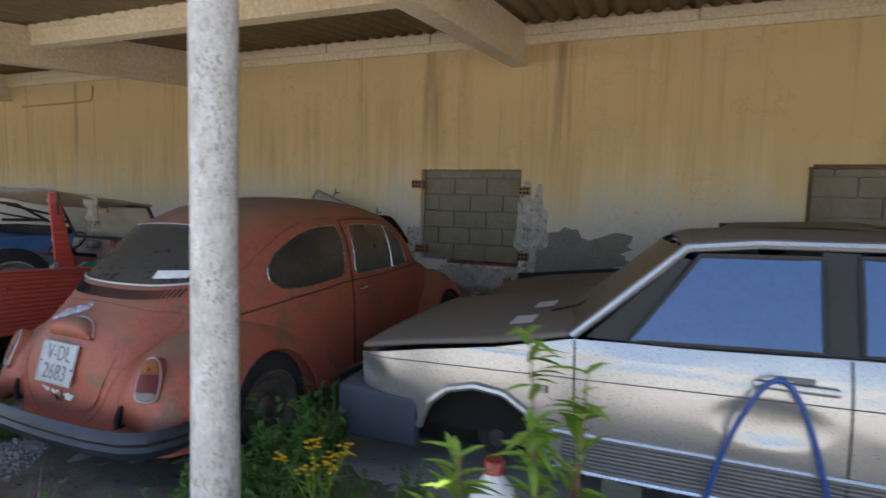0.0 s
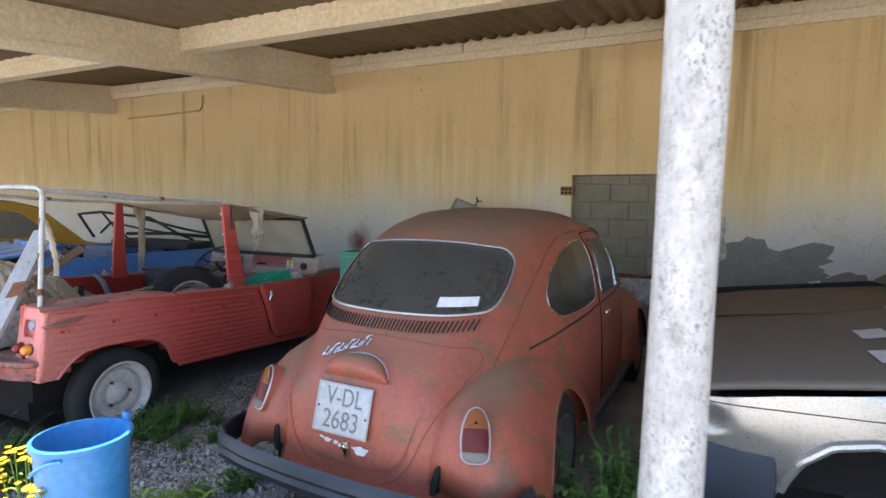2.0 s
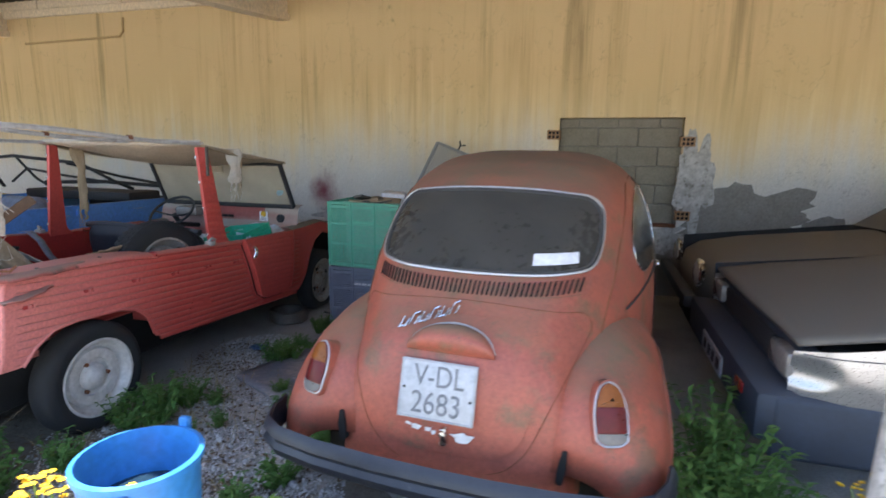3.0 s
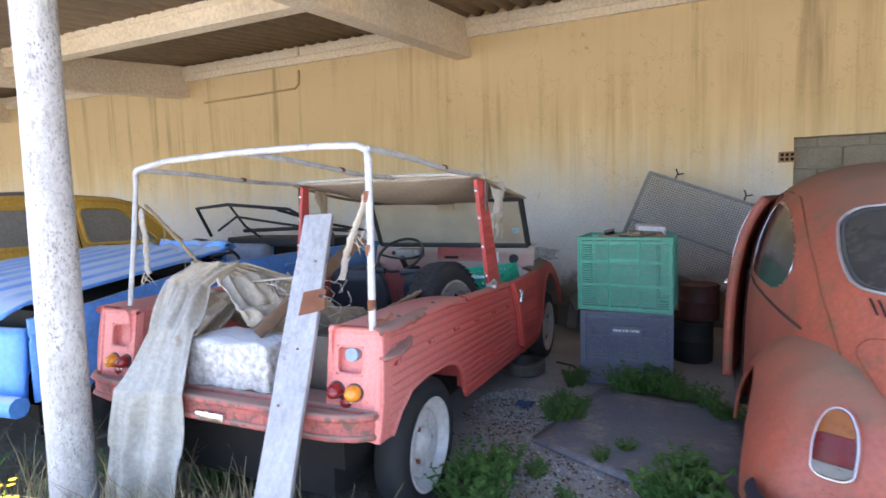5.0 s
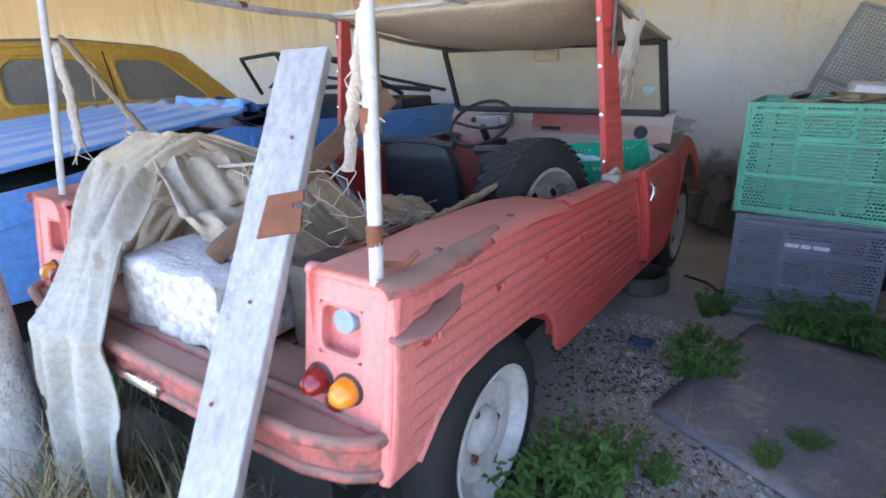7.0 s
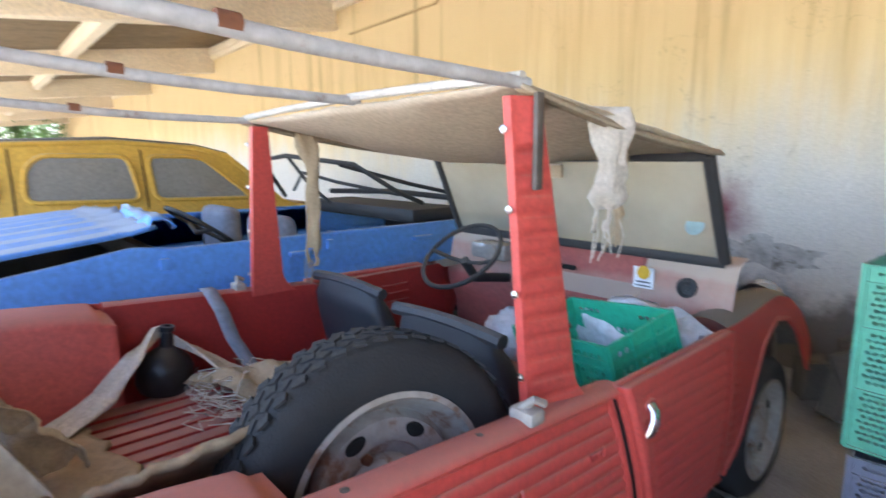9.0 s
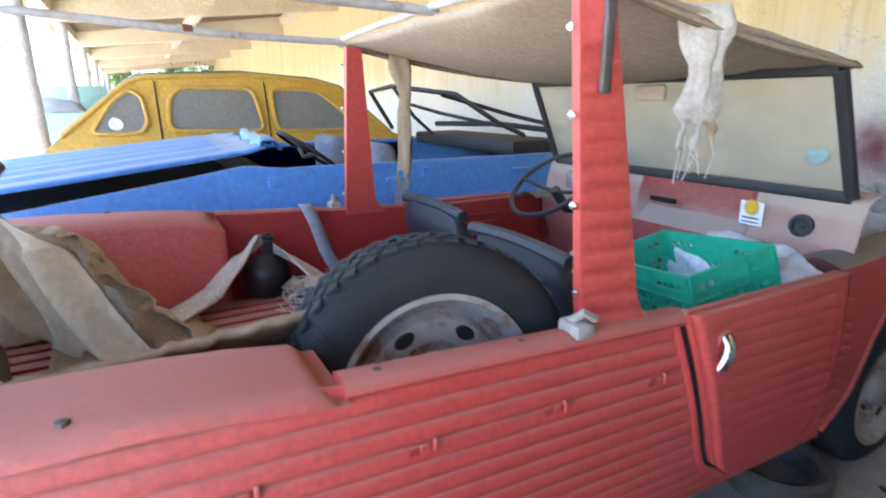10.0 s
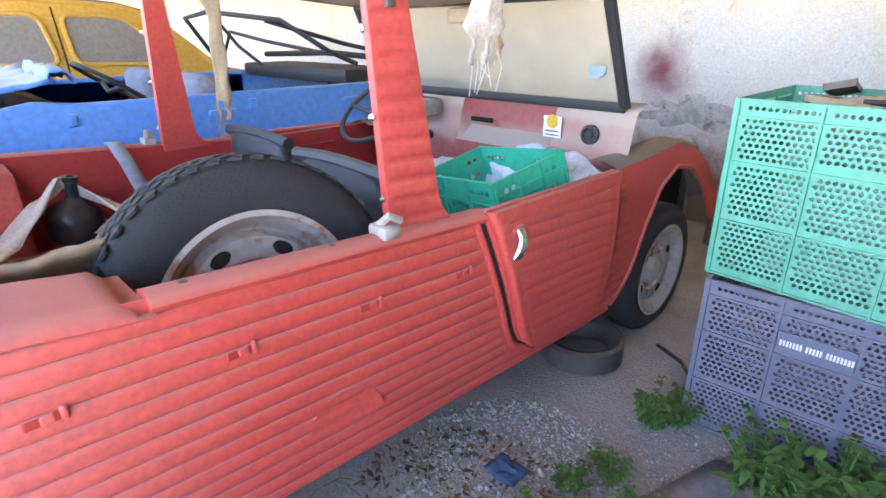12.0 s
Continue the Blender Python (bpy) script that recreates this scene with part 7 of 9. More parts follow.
    bm = bmesh.new()
    m = Matrix.Translation((-6.1, 3.55, 1.0)) @ Euler((radians(-35), 0, 0)).to_matrix().to_4x4()
    tube(bm, [m @ Vector((0.18 * math.cos(u), 0.18 * math.sin(u), 0)) for u in (2 * math.pi * k / 32 for k in range(32))], 0.011, 8, closed=True)
    tube(bm, [m @ Vector((-0.18, 0, 0)), m @ Vector((0, 0, -0.04)), m @ Vector((0.18, 0, 0))], 0.012, 6)
    part("steering_wheel", bm, BLACK, car)


build_blue_car()


# ---- the yellow hatchback ----
def build_yellow_car():
    car = thing("yellow_hatchback", -8.75, 4.2, 0, "ochre yellow hatchback with a grey roof and dusty windows", "car")
    xr, xl = -7.98, -9.48

    def side(s, lift=0.0):
        x = xr if s > 0 else xl
        return lambda y, z: Vector((x + s * lift - s * 0.16 * max(0, z - 0.90) / 0.6, y, z))

    low_line = [(2.05, 0.35), (5.95, 0.35)]
    top_line = [(2.05, 0.72), (2.15, 0.90), (2.28, 1.02), (2.72, 1.40), (2.85, 1.445), (3.6, 1.475), (4.2, 1.43), (4.42, 1.38), (4.86, 0.98), (5.0, 0.92), (5.7, 0.80), (5.95, 0.6)]
    for s in (1, -1):
        bm = bmesh.new()
        sheet(bm, lambda u, v: side(s)(lerp(2.05, 5.95, u), lerp(0.35, curve_at(top_line, lerp(2.05, 5.95, u)), v)), 90, 30)
        flank = part("flank", bm, YELLOW, car, "ochre yellow body side", angle=50)
        for name, pts in (("quarter_window", [(2.44, 1.03), (2.78, 1.03), (2.84, 1.10), (2.82, 1.30), (2.74, 1.36), (2.62, 1.28)]), ("rear_window", [(2.98, 1.04), (3.72, 1.02), (3.66, 1.37), (3.10, 1.375), (3.0, 1.28)]), ("front_window", [(3.82, 1.02), (4.58, 1.0), (4.55, 1.06), (4.24, 1.34), (4.14, 1.365), (3.80, 1.37)])):
            line = dense(rounded(pts, 0.08), 0.04)
            bm = bmesh.new()
            patch(bm, line, side(s, 0.006), 3)
            pane = part(name, bm, DUSTY_GREY, flank, "window grey with dust")
            bm = bmesh.new()
            tube(bm, [side(s, 0.008)(*p) for p in line], 0.018, 6, closed=True)
            part("window_rim", bm, YELLOW, pane)
        bm = bmesh.new()
        tube(bm, [side(s, 0.004)(3.76, z) for z in (0.40, 0.7, 1.0, 1.3, 1.42)], 0.006, 6)
        tube(bm, [side(s, 0.004)(2.92, z) for z in (0.55, 0.8, 1.0, 1.3, 1.42)], 0.006, 6)
        part("door_gap", bm, DARK, flank)
        bm = bmesh.new()
        lathe(bm, [(0.05, 0), (0.045, 0.008), (0.02, 0.01), (0.018, 0.002), (0, 0.002)], 20, Matrix.Translation(side(s, 0.012)(2.62, 1.10)) @ Matrix.Rotation(radians(90 * s), 4, "Y"))
        part("round_sticker", bm, PAPER, flank)
        for y in (2.6, 5.0):
            build_wheel(car, -8.73 + s * 0.62, y, 0.28, s, 0.29, 0.19, 0.13, RIM_DIRTY, holes=0, flat=0.02)
    for name, prof, mat_ in (("hatch", [(2.05, 0.40), (2.05, 0.72), (2.15, 0.90), (2.28, 1.02)], YELLOW), ("hatch_window", [(2.28, 1.02), (2.72, 1.40)], DUSTY_GREY), ("canvas_roof", [(2.70, 1.395), (2.85, 1.458), (3.6, 1.492), (4.2, 1.448), (4.44, 1.385)], GREY_ROOF), ("windscreen", [(4.42, 1.38), (4.86, 0.98)], DUSTY_GREY), ("bonnet", [(4.86, 0.98), (5.0, 0.92), (5.7, 0.80), (5.95, 0.6), (5.95, 0.35)], YELLOW)):
        bm = bmesh.new()
        band(bm, prof, lambda p, v: Vector((lerp(xr - 0.16 * max(0, p[1] - 0.90) / 0.6, xl + 0.16 * max(0, p[1] - 0.90) / 0.6, v), p[0], p[1] + 0.03 * math.sin(math.pi * v))), 10)
        thicken(part(name, bm, mat_, car), 0.02 if name != "canvas_roof" else 0.035, 0)
    for s in (1, -1):
        bm = bmesh.new()
        tube(bm, [side(s, 0.0)(y, z) for y, z in ((2.26, 1.02), (2.5, 1.22), (2.72, 1.405), (2.85, 1.45), (3.6, 1.478), (4.2, 1.436), (4.44, 1.375), (4.88, 0.97))], 0.022, 8)
        part("gutter", bm, YELLOW, car)
    # near-black box that darkens the shaded space under the body
    part("underside", boxes((xl + 0.2, xr - 0.2, 2.2, 5.8, 0.18, 0.38)), DARK, car)


DUSTY_GREY = surface("window_grey_with_dust", (0.21, 0.20, 0.175), (0.27, 0.255, 0.225), rough=0.35, blotch=3, bump=0.02)
build_yellow_car()


# ---- crates ----
def perforated(bm, place, nu, nv, radius, solid_cell, shift=0.0):
    """A plate of cells, each with an eight-sided hole unless solid_cell(i, j); every other row may be shifted."""
    for j in range(nv):
        off = shift if j % 2 else 0.0
        grid = {}

        def vert(a, b):
            key = (round(a, 4), round(b, 4))
            if key not in grid:
                grid[key] = bm.verts.new(place(min(max(a, 0), nu) / nu, b / nv))
            return grid[key]

        for i in range(nu):
            c = i + off
            outer = [vert(*p) for p in ((c, j), (c + 0.5, j), (c + 1, j), (c + 1, j + 0.5), (c + 1, j + 1), (c + 0.5, j + 1), (c, j + 1), (c, j + 0.5))]
            if i == 0 and off:
                bm.faces.new((vert(0, j), vert(c, j), vert(c, j + 0.5), vert(c, j + 1), vert(0, j + 1)))
            if i == nu - 1 and off:
                bm.faces.new((outer[0], vert(nu, j), vert(nu, j + 1), outer[6], outer[7]))
                continue
            if solid_cell(i, j):
                bm.faces.new(outer)
                continue
            inner = [bm.verts.new(place((c + 0.5 + radius * math.cos(u)) / nu, (j + 0.5 + radius * math.sin(u)) / nv)) for u in (math.radians(225 + 45 * k) for k in range(8))]
            for k in range(8):
                bm.faces.new((outer[k], outer[(k + 1) % 8], inner[(k + 1) % 8], inner[k]))


def build_crate(name, m, wide, deep, high, mat_, label, cell=0.0165, text=False):
    crate = thing(name, 0, 0, 0, label, "crate", "stacked harvest crates" if wide > 0.5 else "")
    crate.matrix_basis = m
    for k, (a, b, turn) in enumerate(((wide, deep, 0), (wide, deep, 180), (deep, wide, 90), (deep, wide, -90))):
        bm = bmesh.new()
        nu, nv = int(a / cell), int(high / cell)
        r = Matrix.Rotation(radians(turn), 4, "Z")

        def solid_cell(i, j):
            rib_u = i in (0, nu - 1) or i == nu // 3 or i == nu - 1 - nu // 3
            rib_v = j == 0 or j >= nv - 1 or j == nv // 3 or j == 2 * nv // 3 or j == nv - 3
            label_area = nu // 3 < i < nu - 1 - nu // 3 and 2 * nv // 3 < j < 2 * nv // 3 + (5 if text else 2)
            return rib_u or rib_v or label_area

        perforated(bm, lambda u, v: r @ Vector((lerp(-a / 2, a / 2, u), -b / 2, lerp(0.01, high, v))), nu, nv, 0.36, solid_cell, 0.5)
        bmesh.ops.remove_doubles(bm, verts=bm.verts, dist=0.0003)
        side = part("side", bm, mat_, crate, local=True, smooth=False)
        thicken(side, 0.004, 0)
        bm = bmesh.new()
        for u in (0.004, 1 / 3, 2 / 3, 0.996):
            x = lerp(-a / 2, a / 2, u)
            box(bm, x - 0.004, x + 0.004, -b / 2 - 0.010, -b / 2 - 0.001, 0.0, high, m=r)
        part("upright_rib", bm, mat_, side, local=True, smooth=False)
        bm = bmesh.new()
        for z in (0.004, high / 3, 2 * high / 3, high - 0.05, high - 0.004):
            box(bm, -a / 2, a / 2, -b / 2 - 0.008, -b / 2 - 0.001, z - 0.003, z + 0.003, m=r)
        part("level_rib", bm, mat_, side, local=True, smooth=False)
    bm = bmesh.new()
    box(bm, -wide / 2, wide / 2, -deep / 2, deep / 2, 0.0, 0.012)
    part("base", bm, mat_, crate, local=True)
    if text:
        part("label_plate", boxes((-wide / 6 + 0.006, wide / 6 - 0.006, -deep / 2 - 0.0095, -deep / 2 - 0.001, high * 0.70, high * 0.70 + 0.06), bevel=0.002), mat_, crate, local=True, smooth=False)
        bm = bmesh.new()
        x = -0.085
        for word in (7, 5, 8):
            for _ in range(word):
                box(bm, x, x + 0.0055, -deep / 2 - 0.012, -deep / 2 - 0.0095, high * 0.735, high * 0.735 + 0.018)
                x += 0.0082
            x += 0.007
        part("printed_bars", bm, PAPER, crate, "row of white printed marks", local=True, smooth=False)
    return crate


build_crate("harvest_crate", pose(-3.20, 4.60, 0.0, 0, 0, 3), 0.60, 0.40, 0.525, GREY_CRATE, "blue-grey perforated plastic crate standing on the floor", text=True)
build_crate("harvest_crate", pose(-3.19, 4.62, 0.530, 1, 0, -4), 0.62, 0.42, 0.525, GREEN_CRATE, "green perforated plastic crate full of scrap on another crate")
build_crate("small_crate", pose(-4.12, 4.16, 0.60, 14, -8, -14), 0.44, 0.27, 0.23, TEAL_CRATE, "bright green plastic crate tilted on the front seat", cell=0.026)
# scrap in the upper crate
for k in range(9):
    bm = bmesh.new()
    m = pose(-3.19 + random.uniform(-0.2, 0.2), 4.62 + random.uniform(-0.13, 0.13), 1.035 + 0.005 * k, random.uniform(-14, 14), random.uniform(-14, 14), random.uniform(0, 180))
    box(bm, -0.12, 0.12, -0.05 + 0.02 * (k % 3), 0.06, -0.006, 0.006, m=m, bevel=0.003, seg=1)
    solid("scrap_board", bm, [CARD, CLOTH, BLACK, STEEL, CARD][k % 5], "piece of board in a green crate", "scrap", "scrap in the crate")
bm = bmesh.new()
box(bm, -0.10, 0.10, -0.07, 0.07, 0, 0.09, m=pose(-3.05, 4.68, 1.035, 6, 4, 12), bevel=0.02, seg=2)
solid("plastic_tub", bm, BAG, "pale plastic tub among scrap in a crate", "tub")
bm = bmesh.new()
box(bm, -0.21, 0.21, -0.14, 0.14, 0, 0.48, m=pose(-3.19, 4.62, 0.55, 0, 0, -4), bevel=0.03)
solid("scrap_sack", bm, surface("pale_green_sack", (0.34, 0.46, 0.40), (0.22, 0.28, 0.25), rough=0.8, blotch=7, mix=1.0), "pale sack of scrap filling a green crate", "sack")


# ---- leaning and lying things round the red car ----
low, high_ = Vector((-3.975, 1.535, -0.02)), Vector((-4.255, 2.375, 1.285))
ahead = (high_ - low).normalized()
across = Vector((1, 0.25, 0))
across = (across - ahead * across.dot(ahead)).normalized()
face = across.cross(ahead)
m = Matrix.Translation(low) @ Matrix((across, face, ahead)).transposed().to_4x4()
bm = bmesh.new()
long_ = (high_ - low).length
sheet(bm, lambda u, v: m @ Vector(([(-0.06, -0.014), (0.06, -0.014), (0.062, -0.011), (0.062, 0.012), (0.06, 0.014), (-0.06, 0.014), (-0.062, 0.011), (-0.062, -0.012), (-0.06, -0.014)][round(v * 8)][0] + 0.003 * noise.noise((u * 9, v * 2, 0)), [-0.014, -0.014, -0.011, 0.012, 0.014, 0.014, 0.011, -0.012, -0.014][round(v * 8)], u * long_ + (0.02 * noise.noise((v * 5, 1, 2)) if u > 0.98 else 0))), 50, 8)
for z in (0, 1):
    box(bm, -0.06, 0.06, -0.0135, 0.0135, long_ * z - 0.004, long_ * z + 0.004, m=m)
plank = thing("plank", low.x, low.y, 0, "weathered grey plank leaning on the red car's tail", "plank")
part("board", bm, WOOD, plank, angle=30)
bm = bmesh.new()
prism(bm, [(-0.045, -0.05), (0.055, -0.03), (0.05, 0.02), (0.028, 0.018), (0.026, 0.032), (0.048, 0.036), (0.045, 0.06), (-0.04, 0.045)], lambda a, b, d: m @ Vector((a + 0.035, d, long_ * 0.745 + b)), 0.014, 0.019)
part("rusty_hinge", bm, RUST, plank, "rusty hinge plate nailed to the plank", smooth=False)
for t in (0.22, 0.5, 0.63, 0.86):
    bm = bmesh.new()
    lathe(bm, [(0.005, 0), (0.004, 0.003), (0, 0.004)], 8, m @ Matrix.Translation((random.uniform(-0.04, 0.03), 0.0145, long_ * t)) @ Matrix.Rotation(radians(-90), 4, "X"))
    part("nail", bm, RUST, plank)

bm = bmesh.new()
box(bm, -4.75, -4.315, 2.085, 2.31, 0.598, 0.798, bevel=0.015, seg=2)
bmesh.ops.subdivide_edges(bm, edges=bm.edges, cuts=14, use_grid_fill=True)
for v in bm.verts:
    p = v.co
    v.co = p + Vector((1, 1, 1)) * 0.009 * noise.noise(p * 22) + Vector((0, 0.4, 0.3)) * 0.016 * noise.noise(p * 9)
solid("rough_block", bm, PUMICE, "rough white cement block lying on the tail shelf", "block", angle=80)


def cloth(name, pts, widths, mat_, label, category, seed, fold=0.03, n=46, nv=22, flat=None):
    """A draped length of cloth along points, with folds down its length."""
    bm = bmesh.new()
    k = len(pts) - 1

    def at(u, v):
        i = min(int(u * k), k - 1)
        f = u * k - i
        f = f * f * (3 - 2 * f)
        p = Vector(pts[i]).lerp(Vector(pts[i + 1]), f)
        w = Vector(widths[i]).lerp(Vector(widths[i + 1]), f)
        d = Vector(pts[i + 1]) - Vector(pts[i])
        normal = w.cross(d).normalized()
        ruffle = 0.35 * math.sin(v * 15 + 6 * noise.noise((u * 1.6, v * 1.5, seed + 7))) + 1.1 * noise.noise((u * 2.2, v * 3.2, seed)) + 0.9 * noise.noise((u * 5, v * 6, seed + 3)) + 0.45 * noise.noise((u * 13, v * 10, seed)) + 0.3 * (abs(noise.noise((u * 6, v * 9, seed + 11))) ** 0.5 - 0.5)
        frayed = 0.04 * noise.noise((v * 14, seed, 3)) if u > 0.97 or u < 0.02 else 0
        return p + w * (v - 0.5) * (1 + 0.15 * noise.noise((u * 5, seed, 8))) + normal * fold * ruffle + d.normalized() * frayed

    sheet(bm, at, n, nv)
    return thicken(solid(name, bm, mat_, label, category, angle=80), 0.004, 0)


cloth("tarpaulin", [(-4.45, 2.56, 0.74), (-4.60, 2.46, 0.96), (-4.78, 2.32, 1.085), (-4.84, 2.20, 1.01), (-4.80, 2.06, 0.84), (-4.81, 1.955, 0.60), (-4.86, 1.935, 0.35), (-4.92, 1.93, 0.04)],
      [(0.3, 0.25, 0.0), (0.30, 0.22, 0.02), (0.16, 0.16, -0.02), (0.16, 0.08, -0.04), (0.21, 0.05, 0.0), (0.35, 0.03, 0.0), (0.38, 0.04, 0.0), (0.34, 0.05, 0.02)], TARP, "pale grey-green tarpaulin draped over the red car's tail", "tarpaulin", 1.3, 0.036, 90, 56)
cloth("tarpaulin_scrap", [(-4.64, 2.30, 1.03), (-4.50, 2.26, 0.92), (-4.44, 2.30, 0.84), (-4.38, 2.38, 0.74)], [(0.06, 0.2, 0), (0.08, 0.2, 0.02), (0.12, 0.2, 0), (0.14, 0.2, 0)], TARP, "frayed tarpaulin scrap behind the white block", "tarpaulin", 4.1, 0.04, 26, 14)
cloth("heaped_rag", [(-5.06, 2.26, 0.62), (-4.96, 2.36, 0.82), (-4.88, 2.45, 0.93), (-4.84, 2.55, 0.85), (-4.80, 2.63, 0.73), (-4.78, 2.70, 0.62)], [(0.16, 0.24, 0), (0.24, 0.26, 0.04), (0.30, 0.22, 0.03), (0.30, 0.18, 0), (0.28, 0.16, 0), (0.26, 0.14, 0)], STAINED, "heap of stained cream cloth in the load bed", "cloth", 2.2, 0.06, 60, 40)
cloth("rag", [(-4.97, 2.76, 0.585), (-5.04, 2.90, 0.63), (-5.09, 3.00, 0.715), (-5.165, 3.09, 0.76), (-5.10, 3.185, 0.70), (-5.02, 3.26, 0.63), (-4.94, 3.36, 0.585)], [(0.14, 0.05, 0), (0.12, 0.03, 0), (0.08, 0.03, 0), (0.05, 0, 0.05), (0.08, -0.03, 0), (0.13, -0.03, 0), (0.16, -0.04, 0)], PALE_RAG, "pale rag draped round a black flask", "cloth", 3.4, 0.014, 44, 12)
cloth("fibre_heap", [(-5.0, 3.22, 0.60), (-4.9, 3.30, 0.66), (-4.78, 3.33, 0.63), (-4.68, 3.36, 0.585)], [(0.1, 0.2, 0), (0.08, 0.24, 0.03), (0.08, 0.24, 0), (0.1, 0.2, 0)], CLOTH, "heap of frayed grey fibre on the load floor", "cloth", 5.4, 0.03, 30, 16)
bm = bmesh.new()
for k in range(70):
    a = Vector((random.uniform(-5.0, -4.7), random.uniform(3.15, 3.4), 0.59))
    pts = [a]
    for _ in range(6):
        pts.append(pts[-1] + Vector((random.uniform(-0.05, 0.05), random.uniform(-0.05, 0.05), random.uniform(-0.01, 0.025))))
    pts = [Vector((p.x, p.y, max(p.z, 0.572))) for p in pts]
    tube(bm, pts, 0.0022, 4)
tagged(link_mesh("loose_fibres", bm, PALE_RAG), "tangle of loose pale fibres on the load floor", "fibres", "", "stuff")
# cardboard and boards on the load floor
bm = bmesh.new()


def card_at(u, v):
    rise = max(0.0, u - 0.45) / 0.55
    torn = 0.03 * noise.noise((u * 12, 2, 0)) * (v > 0.95) + 0.02 * noise.noise((u * 31, 5, 0)) * (v > 0.95)
    x = lerp(-4.95, -4.075, u) + 0.016 * noise.noise((v * 19, 0, 0)) * (u > 0.96)
    y = lerp(2.50, 2.94, v) - 0.05 * (1 - u) + 0.10 * (u - 0.5) * v + torn
    return Vector((x, y, 0.592 + 0.282 * rise ** 1.6 + 0.012 * noise.noise((u * 4, v * 4, 1)) + 0.03 * rise * (v - 0.5) + 0.012 * noise.noise((u * 3, v * 21, 4)) * (u > 0.93)))


sheet(bm, card_at, 44, 26)
thicken(solid("cardboard_sheet", bm, CARD, "dirty torn cardboard sheet curling up in the load bed", "cardboard", angle=80), 0.014)
bm = bmesh.new()
lathe(bm, [(0.0, 0.0), (0.075, 0.004), (0.088, 0.03), (0.088, 0.085), (0.075, 0.115), (0.04, 0.14), (0.021, 0.155), (0.018, 0.205), (0.023, 0.208), (0.023, 0.225), (0.012, 0.226)], 28, pose(-5.135, 3.09, 0.567, -6, 4, 0))
solid("black_flask", bm, surface("black_flask_plastic", (0.012, 0.012, 0.014), (0.02, 0.02, 0.022), rough=0.35, dust=(0.1, 0.09, 0.08), dust_from=0.6), "round black plastic flask with a narrow neck", "flask")
bm = bmesh.new()
box(bm, -0.30, 0.30, -0.02, 0.02, -0.025, 0.025, m=pose(-4.30, 2.36, 1.0, 0, -38, 52), bevel=0.006)
solid("dark_batten", bm, OLD_WOOD, "dark brown batten sticking up from the load bed", "batten")
for x0, z0 in ((-4.18, 0.81), (-4.52, 0.75)):
    bm = bmesh.new()
    box(bm, x0 - 0.10, x0 + 0.10, 2.25, 2.42, 0.565, z0, bevel=0.03)
    solid("engine_scrap", bm, STEEL, "grimy dark machine part behind the plank", "scrap", "machine scrap in the load bed")
# spare wheel standing inside the right side
spare = thing("spare_wheel", -4.03, 3.20, 0.40, "spare wheel with chunky tread standing in the load bed", "wheel")
build_wheel(spare, -4.045, 3.215, 0.685, 1, 0.312, 0.195, 0.145, RIM_DIRTY, holes=6, tread=46, tilt=-6, turn=-8)
# sacks round the small crate
for k, (x, y, z, rx, ry, rz_) in enumerate(((-4.10, 4.36, 0.72, 0.26, 0.10, 0.12), (-4.50, 4.22, 0.66, 0.15, 0.14, 0.10), (-3.93, 4.32, 0.73, 0.09, 0.08, 0.08))):
    bm = bmesh.new()
    bmesh.ops.create_icosphere(bm, subdivisions=4, radius=1)
    for v in bm.verts:
        p = v.co.copy()
        v.co = Vector((x + p.x * rx, y + p.y * ry, z + p.z * rz_)) * 1.0 + p * (0.03 * noise.noise(p * 2.3 + Vector((k, 0, 0))) + 0.018 * noise.noise(p * 6))
    solid("sack", bm, BAG, "crumpled pale plastic sack on the front seat", "sack", "sacks on the seat", angle=80)
# torn rags and cords on the hood bars
for name, pts, w, mat_, label in (
    ("torn_rag", [(-5.12, 2.23, 1.36), (-5.03, 2.25, 1.27), (-4.95, 2.27, 1.18), (-4.88, 2.29, 1.09)], 0.035, CLOTH, "frayed dark strap between hood bar and tarpaulin"),
    ("torn_rag", [(-5.13, 2.22, 1.34), (-5.115, 2.22, 1.22), (-5.11, 2.21, 1.10), (-5.10, 2.21, 1.04)], 0.035, PALE_RAG, "white torn strip hanging from a hood bar"),
    ("torn_rag", [(-3.89, 2.17, 1.38), (-3.96, 2.24, 1.30), (-4.04, 2.30, 1.22), (-4.12, 2.36, 1.12), (-4.16, 2.38, 1.02)], 0.035, PALE_RAG, "frayed rope of torn canvas tied to a hood bar"),
    ("torn_rag", [(-4.62, 2.32, 1.0), (-4.45, 2.34, 1.02), (-4.28, 2.36, 1.03)], 0.03, PALE_RAG, "pale twisted strip tied to the plank"),
):
    bm = bmesh.new()
    line = [Vector(pts[min(int(t * (len(pts) - 1)), len(pts) - 2)]).lerp(Vector(pts[min(int(t * (len(pts) - 1)), len(pts) - 2) + 1]), t * (len(pts) - 1) - min(int(t * (len(pts) - 1)), len(pts) - 2)) for t in (k / 16 for k in range(17))]
    tube(bm, [p + 0.008 * Vector((noise.noise(p * 20), noise.noise(p * 20 + Vector((3, 0, 0))), 0)) for p in line], [w * 0.5 * (0.55 + 0.45 * abs(math.sin(k * 1.3))) for k in range(17)], 7, flat=0.4)
    for k in range(9):
        p = line[random.randint(3, 16)]
        tube(bm, [p, p + Vector((random.uniform(-0.03, 0.03), random.uniform(-0.03, 0.03), -0.03)), p + Vector((random.uniform(-0.05, 0.05), random.uniform(-0.04, 0.04), -random.uniform(0.05, 0.1)))], 0.0015, 4)
    solid(name, bm, mat_, label, "rag", angle=80)
bm = bmesh.new()
